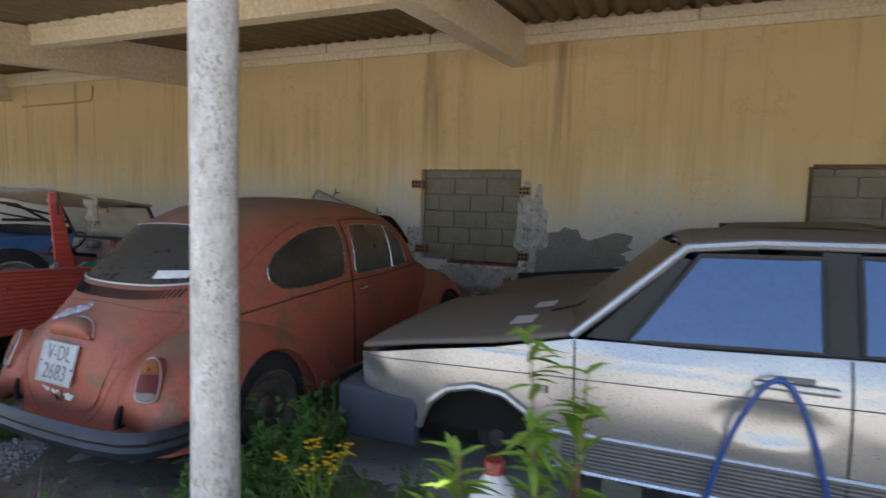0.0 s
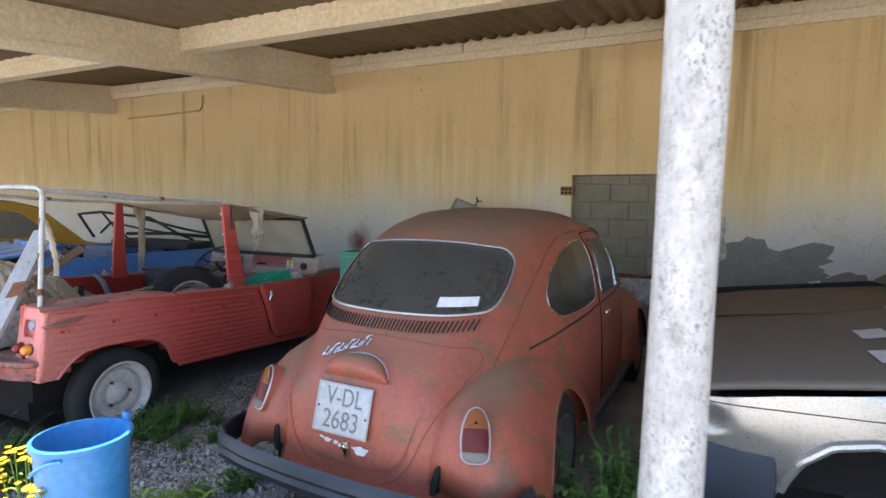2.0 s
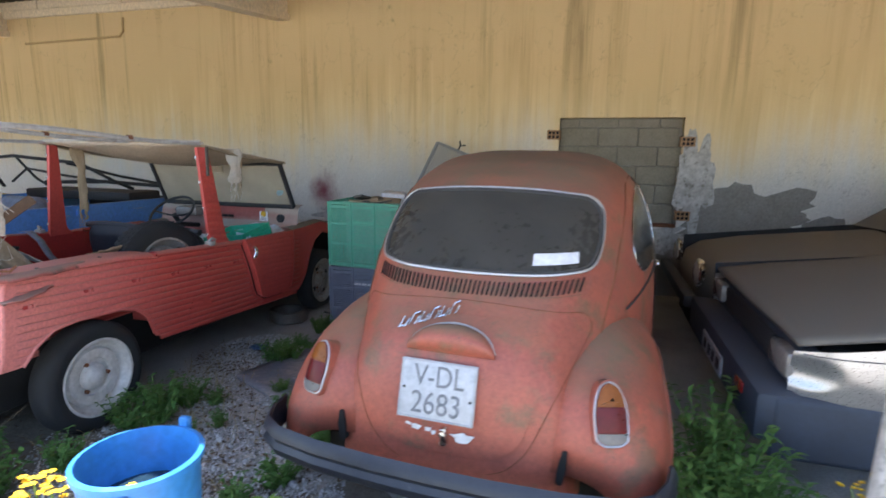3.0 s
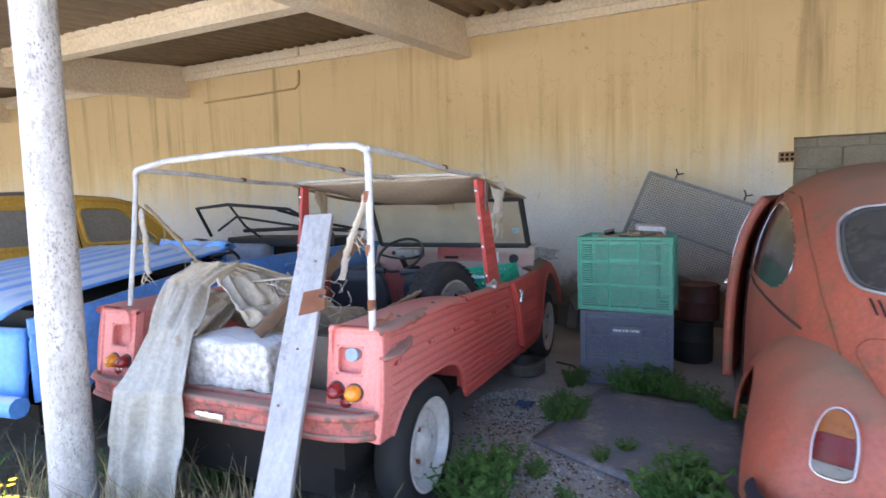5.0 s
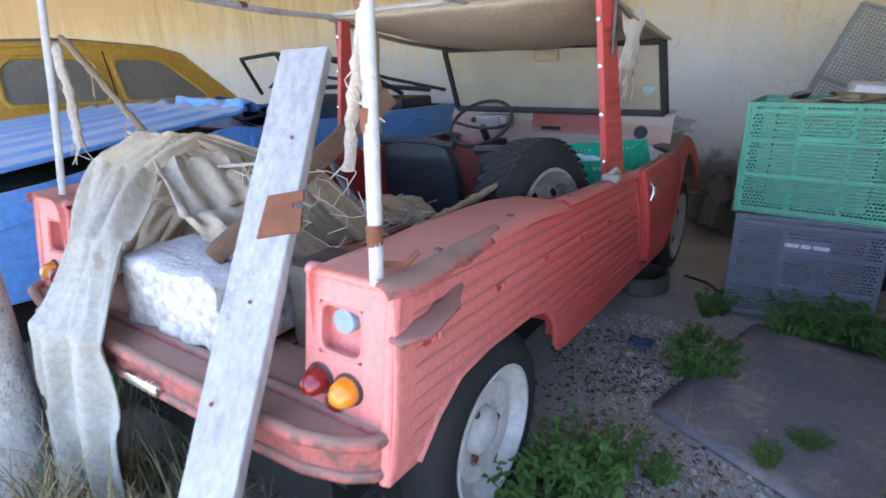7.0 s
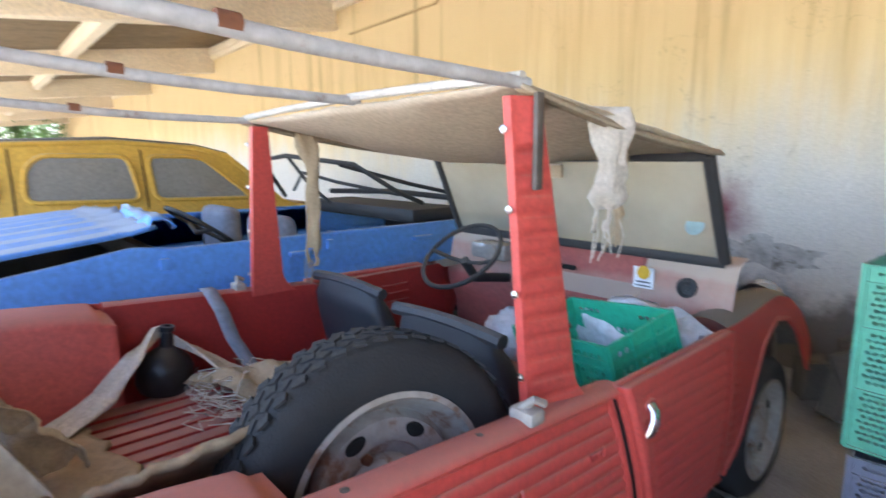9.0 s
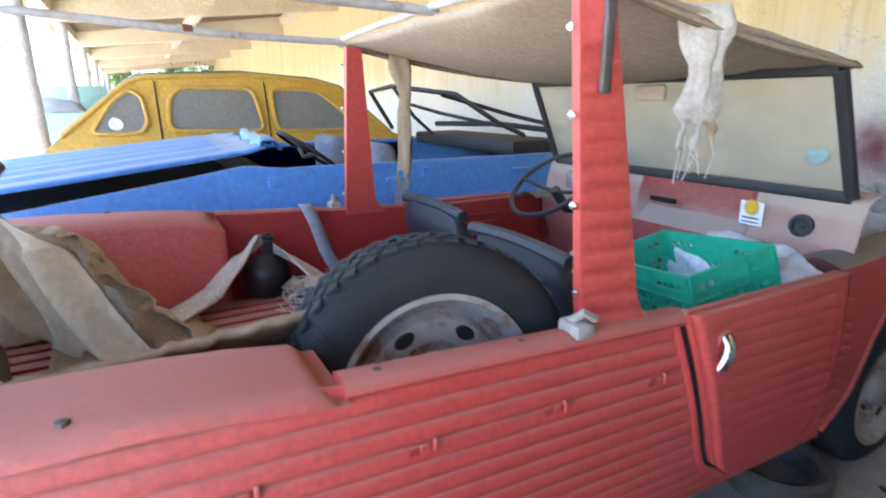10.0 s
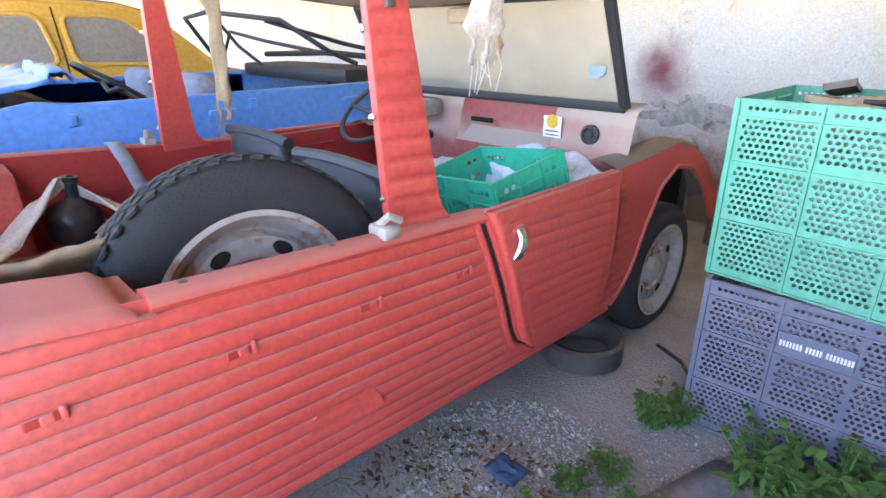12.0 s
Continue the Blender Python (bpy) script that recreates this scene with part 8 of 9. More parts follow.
for k in range(26):
    p = Vector((random.uniform(-4.6, -4.2), random.uniform(2.32, 2.40), random.uniform(0.86, 0.98)))
    tube(bm, [p + Vector((0.09 * math.cos(u + k), 0.02 * math.sin(u * 2), 0.05 * math.sin(u + k))) for u in (0, 0.7, 1.4, 2.1, 2.8)], 0.0014, 4)
tagged(link_mesh("string_tangle", bm, PALE_RAG), "tangle of pale string behind the plank", "string", "", "stuff")

# ---- floor and wall clutter ----
bm = bmesh.new()
mat_line = [(-3.60, 3.28), (-3.05, 3.02), (-2.62, 2.98), (-2.50, 3.6), (-2.52, 4.15), (-3.33, 4.27), (-3.48, 3.75)]
sheet_line = dense(rounded(mat_line, 0.05), 0.06)
patch(bm, sheet_line, lambda a, b: Vector((a, b, 0.018 + 0.008 * noise.noise((a * 3, b * 3, 0)))), 8)
thicken(solid("rubber_mat", bm, MAT, "dark rubber mat lying on the dusty floor", "mat"), 0.012)
grille = thing("mesh_panel", -2.7, 6.1, 0.7, "grey framed wire mesh panel leaning on the wall", "panel")
m = Matrix.Translation((-3.11, 6.13, 1.56)) @ Euler((radians(-20), radians(21), 0)).to_matrix().to_4x4()
bm = bmesh.new()
for a, b in (((0, 0), (1.03, 0)), ((0, 0), (0, -0.85)), ((1.03, 0), (1.03, -0.85)), ((0, -0.85), (1.03, -0.85)), ((0.0, -0.5), (1.03, -0.5))):
    tube(bm, [m @ Vector((a[0], 0, a[1])), m @ Vector((b[0], 0, b[1]))], 0.016, 6)
GREY_FRAME = surface("galvanised_grey", (0.34, 0.335, 0.32), (0.26, 0.25, 0.235), rough=0.7, metal=0.2, blotch=8)
part("frame", bm, GREY_FRAME, grille)
bm = bmesh.new()
perforated(bm, lambda u, v: m @ Vector((u * 1.03, 0.004, -v * 0.85)), 46, 38, 0.34, lambda i, j: False)
mesh_ob = part("wire_mesh", bm, GREY_FRAME, grille, "fine grey mesh", smooth=False)
tagged(mesh_ob, kind="stuff")
for x in (0.24, 0.86):
    bm = bmesh.new()
    tube(bm, [m @ Vector((x, 0, 0)), m @ Vector((x, 0, 0.07)), m @ Vector((x - 0.03, 0, 0.11))], 0.008, 6)
    tube(bm, [m @ Vector((x, 0, 0.06)), m @ Vector((x + 0.05, 0, 0.09))], 0.007, 6)
    part("hook", bm, BLACK, grille)
for x, y, z0, z1, mat_, label in ((-2.74, 5.20, 0.0, 0.33, BLACK, "dark oil drum standing on the floor"), (-2.70, 5.22, 0.335, 0.62, surface("dark_red_can", (0.10, 0.03, 0.025), (0.05, 0.03, 0.03), rough=0.6, blotch=6, mix=1.0), "dark red can standing on a drum"), (-2.36, 5.3, 0.0, 0.34, BLACK, "dark bucket standing by the drums")):
    bm = bmesh.new()
    lathe(bm, [(0, z0), (0.145, z0 + 0.004), (0.15, z0 + 0.02), (0.15, (z0 + z1) / 2), (0.155, (z0 + z1) / 2 + 0.01), (0.15, (z0 + z1) / 2 + 0.02), (0.15, z1 - 0.02), (0.156, z1 - 0.01), (0.15, z1), (0.13, z1 - 0.01), (0, z1 - 0.015)], 28, pose(x, y, 0))
    solid("oil_can", bm, mat_, label, "can", "cans behind the crates")
bm = bmesh.new()
for k in range(46):
    m = pose(random.uniform(-4.0, -2.6), random.uniform(5.7, 6.4), random.uniform(0.03, 0.34), random.uniform(0, 360), random.uniform(0, 360), random.uniform(0, 360))
    box(bm, -random.uniform(0.04, 0.12), random.uniform(0.04, 0.12), -0.06, 0.06, -0.05, 0.05, m=m, bevel=0.015, seg=1)
tagged(link_mesh("rubble_heap", bm, DUSTED), "heap of dark rubble along the wall", "rubble", "", "stuff")
bm = bmesh.new()
lathe(bm, [(0.15, 0.0), (0.165, 0.01), (0.165, 0.09), (0.15, 0.10), (0.12, 0.09), (0.115, 0.02), (0.13, 0.005)], 32, pose(-3.95, 4.48, 0.0))
solid("old_brake_drum", bm, STEEL, "grimy dark ring lying under the red car's sill", "drum")
bm = bmesh.new()
tube(bm, [(-3.75, 4.75, 0.012), (-3.62, 4.68, 0.02), (-3.55, 4.60, 0.012), (-3.45, 4.58, 0.015), (-3.38, 4.50, 0.012)], 0.008, 6)
solid("cable", bm, BLACK, "black cable lying on the floor", "cable")
bm = bmesh.new()
sheet(bm, lambda u, v: Vector((lerp(-3.80, -3.70, u), lerp(3.72, 3.80, v), 0.02 + 0.015 * noise.noise((u * 4, v * 4, 0)))), 8, 8)
thicken(solid("blue_glove", bm, surface("faded_blue_cloth", (0.05, 0.09, 0.18), (0.1, 0.13, 0.2), rough=0.9), "crumpled blue cloth scrap on the floor", "cloth"), 0.012, 1.0)
# blue tub with murky water
tub = thing("bucket", -2.50, 1.50, 0, "blue plastic bucket holding murky water", "bucket")
bm = bmesh.new()
lathe(bm, [(0.0, 0.0), (0.105, 0.0), (0.115, 0.02), (0.138, 0.62), (0.140, 0.665), (0.150, 0.67), (0.150, 0.685), (0.138, 0.688), (0.134, 0.66), (0.110, 0.03), (0, 0.03)], 40, pose(-2.50, 1.50, 0))
part("tub", bm, BLUE_PLASTIC, tub)
bm = bmesh.new()
lathe(bm, [(0.0, 0.56), (0.131, 0.56)], 40, pose(-2.50, 1.50, 0))
part("water", bm, WATER, tub, "dark murky water")
bm = bmesh.new()
tube(bm, [(-2.50 + 0.148 * math.cos(u), 1.50 + 0.148 * math.sin(u) , 0.66 - 0.10 * math.sin(u - 2.2) ** 2) for u in (2.2 + math.pi * k / 14 for k in range(15))], 0.005, 6)
part("handle", bm, BLUE_PLASTIC, tub)
bm = boxes((-2.515, -2.485, 1.648, 1.668, 0.63, 0.71), bevel=0.006)
part("lug", bm, BLUE_PLASTIC, tub)
# clear jug with a red cap
jug = thing("plastic_jug", 0.36, 2.0, 0.3, "milky plastic jug with a red cap among weeds", "jug")
bm = bmesh.new()
lathe(bm, [(0, 0.0), (0.075, 0.005), (0.08, 0.03), (0.08, 0.44), (0.06, 0.50), (0.03, 0.535), (0.028, 0.555)], 24, pose(0.36, 2.0, 0.10))
part("body", bm, BAG, jug)
bm = bmesh.new()
lathe(bm, [(0.032, 0.0), (0.032, 0.035), (0.028, 0.04), (0, 0.04)], 20, pose(0.36, 2.0, 0.65))
part("cap", bm, RED_LENS, jug, "red screw cap")
part("stone", boxes((0.26, 0.46, 1.92, 2.08, -0.03, 0.105), bevel=0.02), BLOCK, jug)


# ---- plants ----
def leaf_quad(bm, base, ahead, side, long_, wide, droop=0.3, cuts=3):
    up = side.cross(ahead)
    rows = []
    for k in range(cuts + 1):
        t = k / cuts
        w = wide * math.sin(math.pi * (0.12 + 0.88 * t) ** 0.8) if k < cuts else 0.001
        p = base + ahead * long_ * t - Vector((0, 0, 1)) * droop * long_ * t * t
        rows.append((bm.verts.new(p - side * w / 2 + up * w * 0.15), bm.verts.new(p), bm.verts.new(p + side * w / 2 + up * w * 0.15)))
    for a, b in zip(rows, rows[1:]):
        bm.faces.new((a[0], a[1], b[1], b[0]))
        bm.faces.new((a[1], a[2], b[2], b[1]))


def build_weed(name, seed, stems, high, spread, leaves, long_, wide, mat_, label, category="weed", group="weeds", stem_mat=None):
    rnd = random.Random(seed)
    plant = thing(name, 0, 0, -5, label, category, group)
    bs, bl = bmesh.new(), bmesh.new()
    for _ in range(stems):
        turn, out = rnd.uniform(0, 2 * math.pi), rnd.uniform(0.15, 1.0) * spread
        h = high * rnd.uniform(0.5, 1.0)
        start = Vector((0.25 * out * math.cos(turn), 0.25 * out * math.sin(turn), -0.02))
        tip = Vector((out * math.cos(turn), out * math.sin(turn), h))
        pts = [start.lerp(tip, k / 5) + Vector((0, 0, 0.12 * h * math.sin(math.pi * k / 5))) for k in range(6)]
        tube(bs, pts, [0.004, 0.0035, 0.003, 0.0025, 0.002, 0.001], 5)
        for k in range(leaves):
            t = 0.15 + 0.85 * (k + rnd.random()) / leaves
            i = min(int(t * 5), 4)
            p = pts[i].lerp(pts[i + 1], t * 5 - i)
            a = rnd.uniform(0, 2 * math.pi)
            ahead = Vector((math.cos(a), math.sin(a), rnd.uniform(-0.1, 0.8))).normalized()
            side = ahead.cross(Vector((0, 0, 1))).normalized()
            s = rnd.uniform(0.6, 1.15)
            leaf_quad(bl, p, ahead, side, long_ * s, wide * s, rnd.uniform(0.1, 0.6))
    part("stalk", bs, stem_mat or mat_, plant, local=True)
    part("foliage", bl, mat_, plant, local=True, angle=80)
    return plant


BROAD = [build_weed("leafy_weed", 11 + k, 24, 0.17, 0.16, 13, 0.036, 0.021, LEAF, "low leafy green weed growing from the floor") for k in range(3)]
BUSHY = [build_weed("bushy_weed", 31 + k, 30, 0.46, 0.24, 20, 0.056, 0.022, LEAF, "dense green bushy weed between the cars") for k in range(2)]
LIME = [build_weed("lime_weed", 51 + k, 9, 0.34, 0.13, 16, 0.085, 0.018, LIME_LEAF, "upright lime green weed with narrow leaves") for k in range(2)]
places = {
    "broad": [(-3.52, 3.62, 0.9), (-3.44, 3.68, 0.9), (-3.20, 4.25, 1.1), (-3.05, 4.26, 1.25), (-2.92, 4.30, 1.1), (-2.80, 4.22, 0.9), (-3.56, 4.30, 0.8), (-3.50, 4.36, 0.7), (-2.85, 2.98, 1.2), (-2.76, 3.06, 1.1), (-2.95, 2.92, 0.9), (-3.72, 2.80, 1.1), (-3.66, 2.72, 1.2), (-3.62, 2.90, 0.9), (-3.74, 2.60, 1.0), (-3.60, 2.62, 0.8), (-3.48, 2.95, 0.6), (-3.4, 2.6, 0.5), (-4.04, 2.10, 1.0), (-3.92, 2.0, 1.2), (-3.80, 1.95, 1.0), (-3.72, 2.2, 0.9), (-4.2, 1.95, 0.9), (-3.53, 3.97, 0.5), (-3.42, 3.90, 0.5), (-3.60, 3.86, 0.5), (-2.3, 1.85, 0.9), (-3.2, 3.2, 0.5), (-3.3, 2.75, 0.5), (-2.7, 2.4, 0.8), (-2.8, 2.2, 0.7), (-3.1, 3.35, 0.5), (-2.66, 2.75, 0.9), (-2.60, 3.95, 0.8), (-2.68, 4.12, 0.9), (-4.9, 2.3, 0.8), (-5.4, 2.2, 0.9), (-5.7, 1.7, 1.0), (-6.2, 1.5, 1.0), (-6.0, 1.9, 0.9)],
    "bushy": [(-2.45, 1.72, 0.5), (-1.55, 1.78, 0.55), (-1.95, 1.70, 0.4), (-1.15, 1.85, 0.6), (-0.87, 2.94, 1.0), (-0.92, 2.62, 1.0), (-0.78, 2.55, 0.8), (-0.98, 2.35, 0.85), (-0.72, 2.30, 0.7), (-1.0, 2.05, 0.7), (-0.45, 2.45, 0.6), (-0.2, 2.6, 0.55), (-2.75, 1.85, 0.55), (-1.3, 1.7, 0.6), (-1.75, 1.62, 0.5), (-2.35, 1.5, 0.5), (0.1, 2.5, 0.55), (-2.1, 1.45, 0.5), (0.8, 2.3, 0.5), (1.3, 2.4, 0.45)],
    "lime": [(-2.05, 1.80, 1.0), (-2.16, 1.72, 0.9), (-2.60, 1.95, 1.0), (-2.68, 1.80, 0.9), (-2.75, 1.60, 0.9), (-2.3, 1.62, 0.8), (-1.5, 1.5, 0.9), (-0.95, 1.55, 0.9), (-3.1, 1.5, 0.7), (-2.9, 1.35, 0.8), (-4.65, 1.45, 0.9), (-4.85, 1.35, 0.9), (-5.3, 1.35, 0.8)],
}
for kind, models in (("broad", BROAD), ("bushy", BUSHY), ("lime", LIME)):
    for k, (x, y, s) in enumerate(places[kind]):
        one = copy_thing(models[k % len(models)], pose(x, y, -0.01, 0, 0, 77 * k % 360))
        one.scale = (s, s, s)
    for model in models:
        for ob in (*model.children_recursive, model):
            bpy.data.objects.remove(ob)


def build_tall_lime():
    plant = thing("tall_lime_plant", 0.58, 1.72, 0, "tall lime green plant with withered lower leaves", "plant")
    rnd = random.Random(5)
    bs, bl, bd = bmesh.new(), bmesh.new(), bmesh.new()
    for tip, base in (((0.51, 1.70, 1.17), (0.60, 1.76, -0.02)), ((0.645, 1.72, 1.09), (0.61, 1.76, -0.02)), ((0.53, 1.66, 0.96), (0.60, 1.76, -0.02)), ((0.375, 1.60, 0.90), (0.40, 1.62, -0.02)), ((0.33, 1.60, 0.74), (0.39, 1.62, -0.02)), ((0.70, 1.55, 0.72), (0.66, 1.6, -0.02)), ((0.48, 1.58, 0.72), (0.42, 1.62, -0.02))):
        tip, base = Vector(tip), Vector(base)
        pts = [base.lerp(tip, k / 6) + 0.01 * Vector((noise.noise((k, tip.x, 0)), noise.noise((k, tip.y, 3)), 0)) for k in range(7)]
        tube(bs, pts, [0.007, 0.006, 0.006, 0.005, 0.004, 0.003, 0.002], 6)
        for k in range(30):
            t = 1 - 0.30 * rnd.random()
            p = base.lerp(tip, t)
            a = rnd.uniform(0, 2 * math.pi)
            ahead = Vector((math.cos(a), math.sin(a), rnd.uniform(0.0, 0.9))).normalized()
            leaf_quad(bl, p, ahead, ahead.cross(Vector((0, 0, 1))).normalized(), rnd.uniform(0.07, 0.115), 0.023, 0.25)
        for k in range(16):
            p = base.lerp(tip, rnd.uniform(0.62, 0.78))
            a = rnd.uniform(0, 2 * math.pi)
            ahead = Vector((math.cos(a), math.sin(a), -1.2)).normalized()
            leaf_quad(bd, p, ahead, ahead.cross(Vector((1, 0.3, 0))).normalized(), rnd.uniform(0.03, 0.06), 0.014, 0.4)
    part("stalk", bs, BROWN_LEAF, plant)
    part("foliage", bl, LIME_LEAF, plant, angle=80)
    part("withered_foliage", bd, BROWN_LEAF, plant)


build_tall_lime()


def build_dead_stalk(seed, base, turns, twigs=()):
    """One bleached stalk that bends from place to place, with knobs of old buds and thin twigs."""
    rnd = random.Random(seed)
    plant = thing("dead_stalk", base[0], base[1], 0, "bleached dead plant stalk standing in the grass", "plant", "dead stalks")
    for name, places, thick in (("stalk", (base, *turns), 0.0015), *(("twig", t, 0.0012) for t in twigs)):
        bm = bmesh.new()
        pts = []
        for a, b in zip(places, places[1:]):
            a, b = Vector(a), Vector(b)
            count = max(3, int((b - a).length / 0.03))
            pts += [a.lerp(b, k / count) + 0.006 * Vector((noise.noise((k * 0.7, seed, 1)), noise.noise((k * 0.7, seed, 5)), 0)) for k in range(count)]
        pts.append(Vector(places[-1]))
        tube(bm, pts, [thick * lerp(1.0, 0.55, k / len(pts)) for k in range(len(pts))], 6)
        for p in pts[1:]:
            if p.z > 0.7 and rnd.random() < 0.8:
                bmesh.ops.create_icosphere(bm, subdivisions=1, radius=rnd.uniform(0.0009, 0.0019), matrix=Matrix.Translation(p + Vector((rnd.uniform(-0.003, 0.003), rnd.uniform(-0.003, 0.003), 0))))
        part(name, bm, DEAD, plant)


build_dead_stalk(3, (-0.40, 0.74, -0.02), [(-0.392, 0.725, 0.9), (-0.388, 0.72, 1.27), (-0.40, 0.705, 1.355), (-0.425, 0.70, 1.372)])
build_dead_stalk(8, (-0.45, 0.72, -0.02), [(-0.445, 0.71, 0.9), (-0.44, 0.705, 1.30), (-0.428, 0.704, 1.37), (-0.414, 0.705, 1.415)])
build_dead_stalk(12, (-0.46, 0.70, -0.02), [(-0.455, 0.69, 0.95), (-0.455, 0.682, 1.25), (-0.451, 0.68, 1.372)])
build_dead_stalk(15, (-0.52, 0.69, -0.02), [(-0.51, 0.685, 0.95), (-0.482, 0.68, 1.29), (-0.494, 0.686, 1.352)], [[(-0.482, 0.68, 1.285), (-0.455, 0.69, 1.24), (-0.42, 0.70, 1.20)]])
build_dead_stalk(21, (-0.80, 0.60, -0.02), [(-0.815, 0.58, 0.9), (-0.83, 0.57, 1.18), (-0.859, 0.562, 1.30)], [[(-0.835, 0.568, 1.20), (-0.81, 0.57, 1.25), (-0.80, 0.572, 1.285)], [(-0.845, 0.566, 1.245), (-0.875, 0.56, 1.25), (-0.885, 0.56, 1.27)]])


def build_flowers(x, y, high, seed):
    rnd = random.Random(seed)
    plant = thing("yellow_flower_plant", x, y, 0, "weed with clusters of small yellow flowers", "plant", "yellow flowers")
    bs, bp = bmesh.new(), bmesh.new()
    for _ in range(9):
        tip = Vector((x + rnd.uniform(-0.14, 0.14), y + rnd.uniform(-0.10, 0.10), high * rnd.uniform(0.8, 1.0)))
        base = Vector((x + rnd.uniform(-0.04, 0.04), y + rnd.uniform(-0.04, 0.04), -0.02))
        tube(bs, [base, base.lerp(tip, 0.5) + Vector((0.01, 0, 0.03)), tip], [0.004, 0.003, 0.002], 5)
        for k in range(7):
            p = tip + Vector((rnd.uniform(-0.035, 0.035), rnd.uniform(-0.035, 0.035), rnd.uniform(-0.02, 0.02)))
            for j in range(7):
                a = 2 * math.pi * j / 7
                ahead = Vector((math.cos(a), math.sin(a), 0.35)).normalized()
                leaf_quad(bp, p, ahead, ahead.cross(Vector((0, 0, 1))).normalized(), 0.013, 0.009, 0.1, 2)
        for k in range(10):
            p = base.lerp(tip, rnd.uniform(0.2, 0.95))
            a = rnd.uniform(0, 2 * math.pi)
            ahead = Vector((math.cos(a), math.sin(a), 0.5)).normalized()
            leaf_quad(bs, p, ahead, ahead.cross(Vector((0, 0, 1))).normalized(), 0.05, 0.012, 0.3)
    part("stalk", bs, LIME_LEAF, plant, angle=80)
    part("blossom", bp, PETAL, plant, angle=80)


for k, (x, y, h) in enumerate(((-2.64, 1.42, 0.62), (-2.52, 1.36, 0.58), (-4.80, 1.38, 0.50), (-4.92, 1.30, 0.46), (-0.55, 2.35, 0.40), (-2.2, 1.2, 0.42))):
    build_flowers(x, y, h, 20 + k)


def build_blades(name, spots, count, high, mat_, label, wide=0.004, bend=0.6):
    rnd = random.Random(len(name) + count)
    verts, faces = [], []
    for _ in range(count):
        cx, cy, r = spots[rnd.randrange(len(spots))]
        a, d = rnd.uniform(0, 6.283), r * math.sqrt(rnd.random())
        x, y = cx + d * math.cos(a), cy + d * math.sin(a)
        t, h = rnd.uniform(0, 6.283), high * rnd.uniform(0.35, 1.0)
        dx, dy, out = math.cos(t), math.sin(t), h * bend * rnd.uniform(0.2, 1.0)
        n = len(verts)
        for k in range(5):
            u = k / 4
            px, py, pz = x + dx * out * u ** 2, y + dy * out * u ** 2, -0.02 + h * (u - 0.25 * bend * u ** 3)
            w = wide * (1 - u) + 0.0006
            verts += [(px - dy * w, py + dx * w, pz), (px + dy * w, py - dx * w, pz)]
            if k:
                faces.append((n + 2 * k - 2, n + 2 * k - 1, n + 2 * k + 1, n + 2 * k))
    me = bpy.data.meshes.new(name)
    me.from_pydata(verts, [], faces)
    me.materials.append(mat_)
    me.shade_smooth()
    return tagged(new(name, me), label, "grass", "", "stuff")


verge = [(-5.0, 1.6, 0.5), (-4.4, 1.65, 0.4), (-5.7, 1.6, 0.5), (-4.7, 1.9, 0.35), (-6.4, 1.5, 0.5), (-3.95, 1.75, 0.25)]
front = [(-2.2, 1.5, 0.5), (-1.4, 1.4, 0.5), (-0.6, 1.6, 0.5), (0.3, 1.8, 0.5), (1.2, 1.9, 0.6), (-3.0, 1.3, 0.4), (-0.4, 2.2, 0.4), (2.0, 1.8, 0.6), (0.9, 2.4, 0.4)]
build_blades("dry_grass", verge, 1300, 0.48, STRAW, "dry straw-coloured grass along the shed's front", 0.0028, 0.8)
build_blades("green_grass", verge + front, 2600, 0.26, GRASS, "short green grass along the shed's front", 0.0030, 0.7)
build_blades("dry_tufts", front + [(-2.4, 1.7, 0.4), (-1.8, 1.6, 0.4), (-1.2, 1.7, 0.4)], 2000, 0.30, STRAW, "dry grass tufts between the weeds", 0.0022, 0.8)
build_blades("floor_straws", [(-3.7, 2.5, 0.35), (-3.5, 3.0, 0.4), (-3.8, 3.5, 0.3), (-3.2, 2.4, 0.5)], 240, 0.20, STRAW, "thin dry straws on the dusty floor", 0.0018, 1.6)


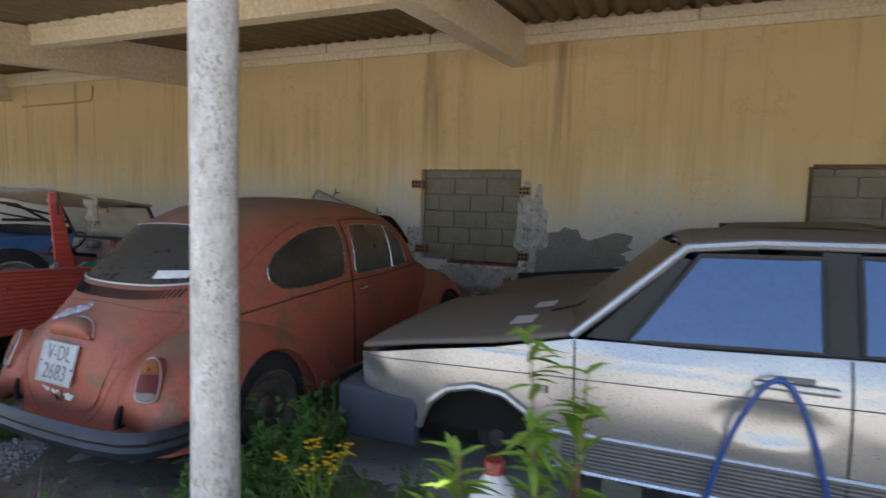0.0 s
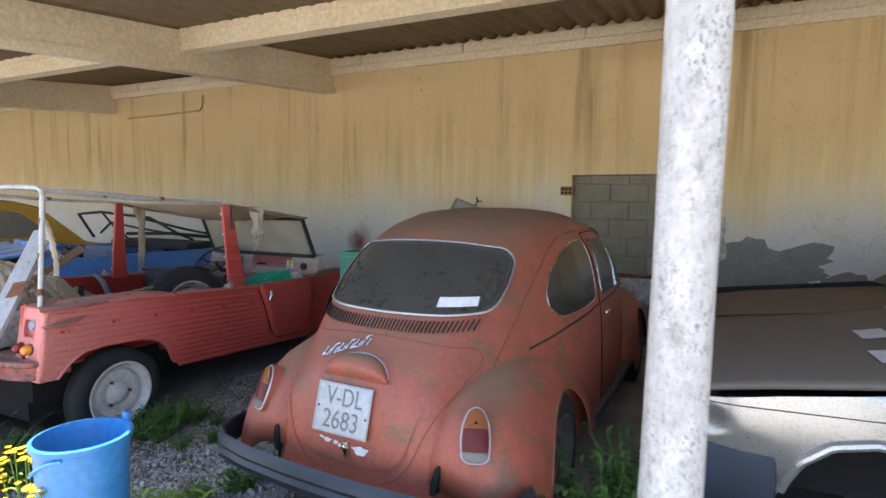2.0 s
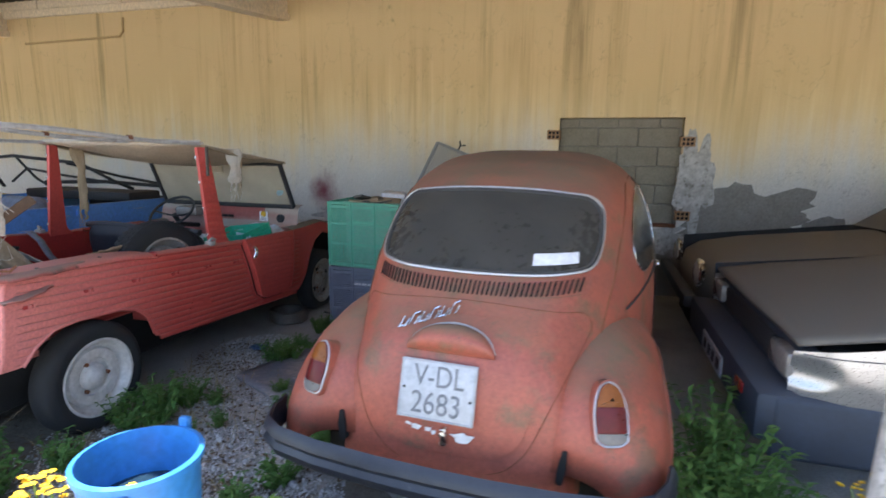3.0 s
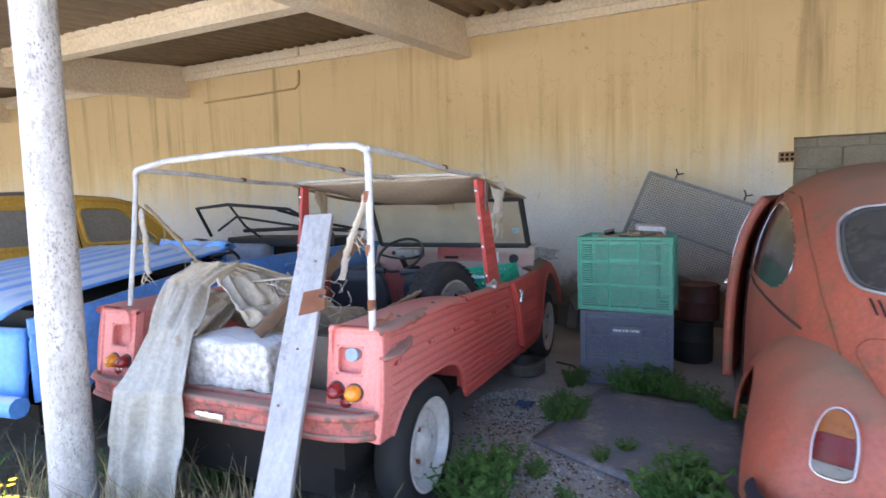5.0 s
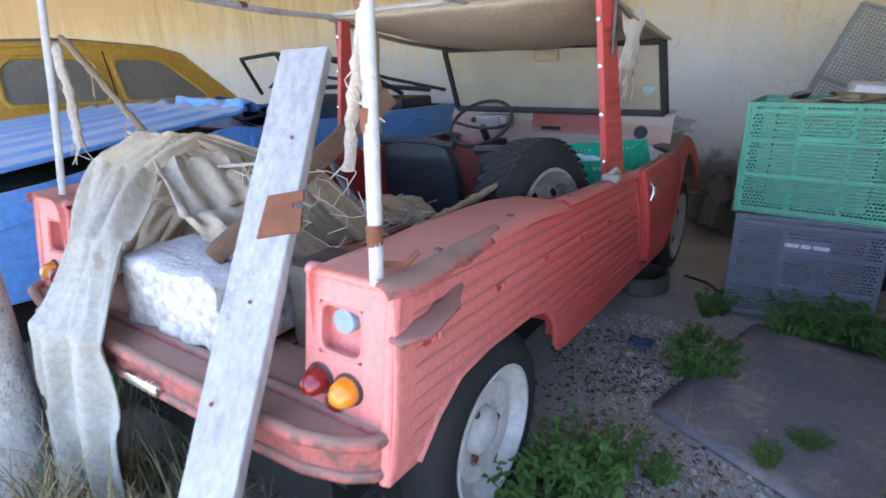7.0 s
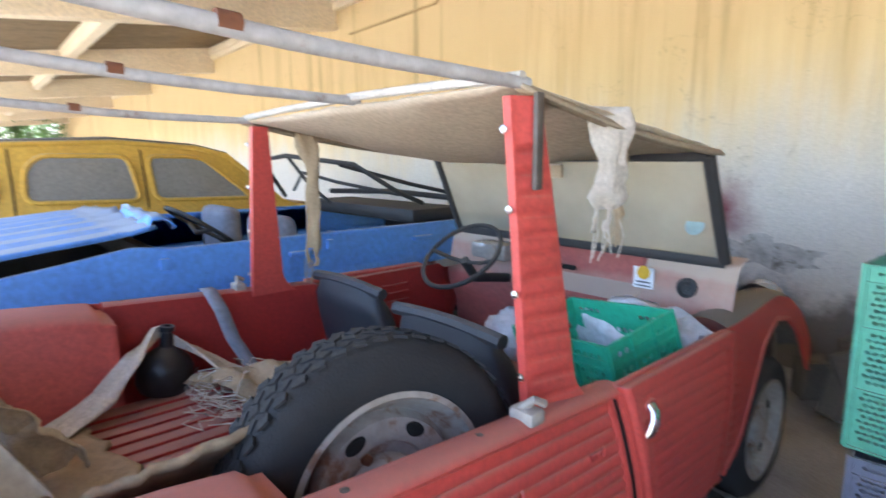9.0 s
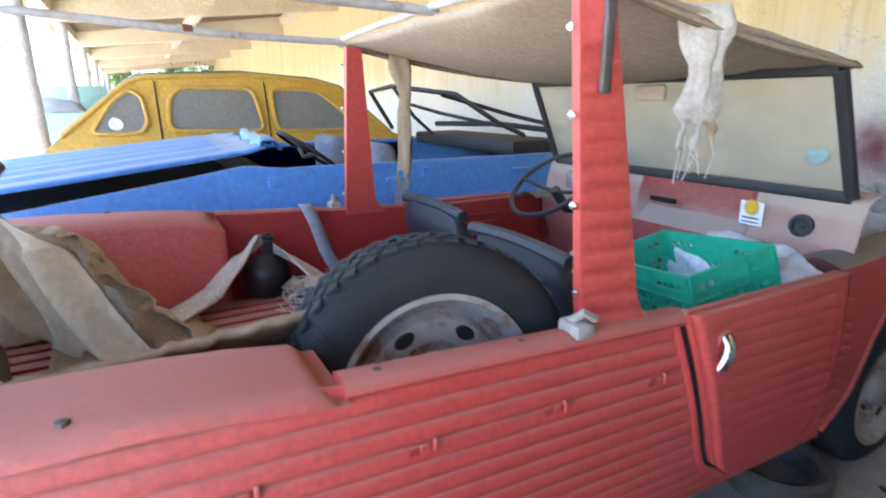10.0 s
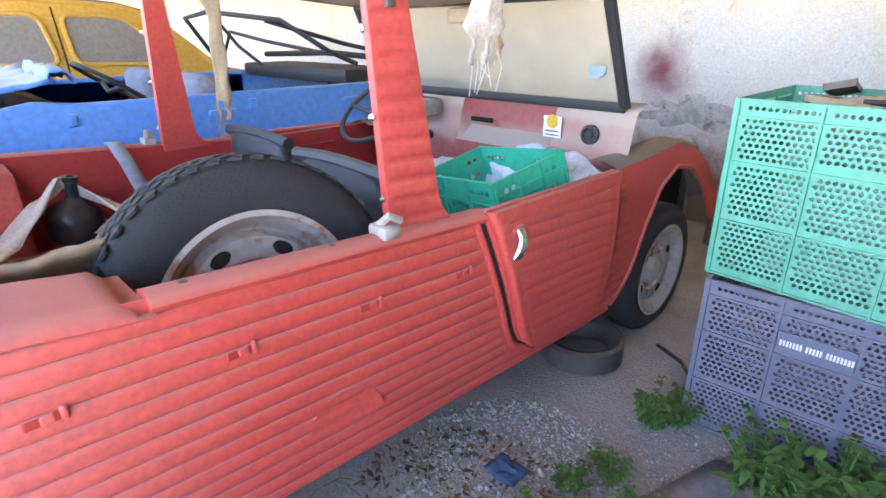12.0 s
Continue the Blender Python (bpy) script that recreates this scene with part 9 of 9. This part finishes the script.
def build_pebbles():
    rnd = random.Random(9)
    verts, faces = [], []
    bm = bmesh.new()
    bmesh.ops.create_icosphere(bm, subdivisions=1, radius=1)
    base = [v.co.copy() for v in bm.verts]
    tris = [[v.index for v in f.verts] for f in bm.faces]
    bm.free()
    spots = [(-2.95, 2.3, 0.55, 0.010), (-2.7, 2.0, 0.5, 0.011), (-3.3, 2.6, 0.6, 0.008), (-3.5, 3.3, 0.4, 0.008), (-3.75, 3.8, 0.35, 0.009), (-3.3, 3.9, 0.5, 0.006), (-2.6, 1.4, 0.7, 0.010), (-3.6, 1.9, 0.5, 0.009), (-3.0, 2.1, 0.7, 0.012), (-3.2, 1.7, 0.6, 0.012), (-3.55, 2.5, 0.5, 0.008)]
    for _ in range(21000):
        cx, cy, r, s = spots[rnd.randrange(len(spots))]
        a, d = rnd.uniform(0, 6.283), r * math.sqrt(rnd.random())
        size = s * rnd.uniform(0.35, 1.15) * (2.0 if rnd.random() < 0.03 else 1.0)
        turn = Euler((rnd.uniform(0, 6), rnd.uniform(0, 6), rnd.uniform(0, 6))).to_matrix()
        n = len(verts)
        at = Vector((cx + d * math.cos(a), cy + d * math.sin(a), 0.0))
        at.z = -0.012 + 0.018 * noise.noise((at.x * 1.3, at.y * 1.3, 0)) + 0.35 * size
        for v in base:
            p = turn @ Vector((v.x, v.y * 0.8, v.z * 0.6)) * size
            verts.append((at + p)[:])
        faces += [[n + i for i in t] for t in tris]
    me = bpy.data.meshes.new("gravel")
    me.from_pydata(verts, [], faces)
    me.materials.append(PEBBLE)
    tagged(new("gravel", me), "loose grey gravel scattered on the dusty floor", "gravel", "", "stuff")


build_pebbles()


def build_litter():
    """Dry leaves and crumbs of bark lying on the soil between the cars."""
    rnd = random.Random(17)
    verts, faces = [], []
    spots = [(-3.3, 2.5, 0.5), (-2.9, 2.7, 0.5), (-3.6, 2.2, 0.5), (-4.3, 2.0, 0.6), (-3.7, 3.1, 0.4), (-3.8, 3.6, 0.3), (-5.2, 2.0, 0.6), (-0.5, 2.4, 0.7), (0.6, 2.3, 0.8), (-1.5, 1.7, 0.8), (-2.8, 1.8, 0.6)]
    for _ in range(3600):
        cx, cy, r = spots[rnd.randrange(len(spots))]
        a, d = rnd.uniform(0, 6.283), r * math.sqrt(rnd.random())
        p = Vector((cx + d * math.cos(a), cy + d * math.sin(a), 0))
        p.z = ground_at(p.x, p.y) + 0.010
        size = rnd.uniform(0.006, 0.020)
        turn = Euler((rnd.uniform(-0.5, 0.5), rnd.uniform(-0.5, 0.5), rnd.uniform(0, 6.28))).to_matrix()
        n = len(verts)
        for q in ((-1, 0, 0.1), (-0.2, -0.45, 0), (1, 0, 0.15), (-0.1, 0.5, 0.05)):
            verts.append((p + turn @ Vector(q) * size)[:])
        faces.append((n, n + 1, n + 2, n + 3))
    me = bpy.data.meshes.new("leaf_litter")
    me.from_pydata(verts, [], faces)
    me.materials.append(LITTER)
    tagged(new("leaf_litter", me), "dry brown leaf litter scattered on the soil", "leaves", "", "stuff")


build_litter()


# ---- the far end of the shed ----
def build_mint_trailer():
    van = thing("mint_trailer", -13.8, 1.5, 0, "pale mint green trailer with a grey cover", "trailer")
    part("box", boxes((-14.8, -12.9, 0.75, 2.35, 0.45, 1.12), bevel=0.03), MINT, van)
    part("board", boxes((-14.85, -14.78, 0.7, 2.4, 1.1, 1.55), bevel=0.01), MINT, van)
    bm = bmesh.new()
    sheet(bm, lambda u, v: Vector((lerp(-14.2, -12.95, u), lerp(0.9, 2.1, v), 1.13 + 0.22 * math.sin(math.pi * u) ** 0.5 * math.sin(math.pi * v) ** 0.4 + 0.02 * noise.noise((u * 6, v * 9, 0)))), 20, 20)
    part("cover", bm, TARP, van, "grey cloth cover")
    for y in (0.75, 2.35):
        build_wheel(van, -13.8, y, 0.29, 1, 0.30, 0.19, 0.14, RIM_DIRTY, holes=0, turn=90 if y > 1.5 else -90)


build_mint_trailer()


def build_tree(x, y, high, seed):
    rnd = random.Random(seed)
    tree = thing("tree", x, y, 0, "leafy green tree beyond the shed's open end", "tree", "trees beyond the shed")
    bm = bmesh.new()
    tube(bm, [(x, y, -0.05), (x + 0.05, y, high * 0.3), (x - 0.05, y + 0.1, high * 0.6), (x, y, high * 0.85)], [0.16, 0.13, 0.08, 0.03], 10)
    for k in range(7):
        a = rnd.uniform(0, 6.28)
        z = high * rnd.uniform(0.3, 0.6)
        tube(bm, [(x, y, z), (x + 0.6 * math.cos(a), y + 0.6 * math.sin(a), z + 0.5), (x + 1.2 * math.cos(a), y + 1.2 * math.sin(a), z + 0.9)], [0.06, 0.04, 0.02], 7)
    part("trunk", bm, BARK, tree)
    verts, faces = [], []
    clumps = [(Vector((rnd.gauss(0, 0.8), rnd.gauss(0, 0.8), high * 0.62 + rnd.gauss(0, high * 0.16))), rnd.uniform(0.3, 0.65)) for _ in range(34)]
    for _ in range(2600):
        c, r = clumps[rnd.randrange(len(clumps))]
        p = Vector((x, y, 0)) + c + Vector((rnd.gauss(0, 1), rnd.gauss(0, 1), rnd.gauss(0, 0.8))) * r * 0.6
        turn = Euler((rnd.uniform(0, 6), rnd.uniform(0, 6), rnd.uniform(0, 6))).to_matrix()
        n = len(verts)
        for q in ((-0.07, 0, 0), (0, -0.035, 0), (0.09, 0, 0.01), (0, 0.035, 0)):
            verts.append((p + turn @ Vector(q) * rnd.uniform(0.8, 1.3))[:])
        faces.append((n, n + 1, n + 2, n + 3))
    me = bpy.data.meshes.new("crown")
    me.from_pydata(verts, [], faces)
    me.materials.append(TREE_LEAF)
    crown = new("crown", me)
    crown.parent = tree
    crown.matrix_parent_inverse = tree.matrix_basis.inverted()


for k, (x, y, h) in enumerate(((-33.0, 4.6, 4.2), (-35.5, 2.6, 3.8), (-30.0, -3.0, 4.0), (-38.0, 6.0, 4.6))):
    build_tree(x, y, h, 70 + k)
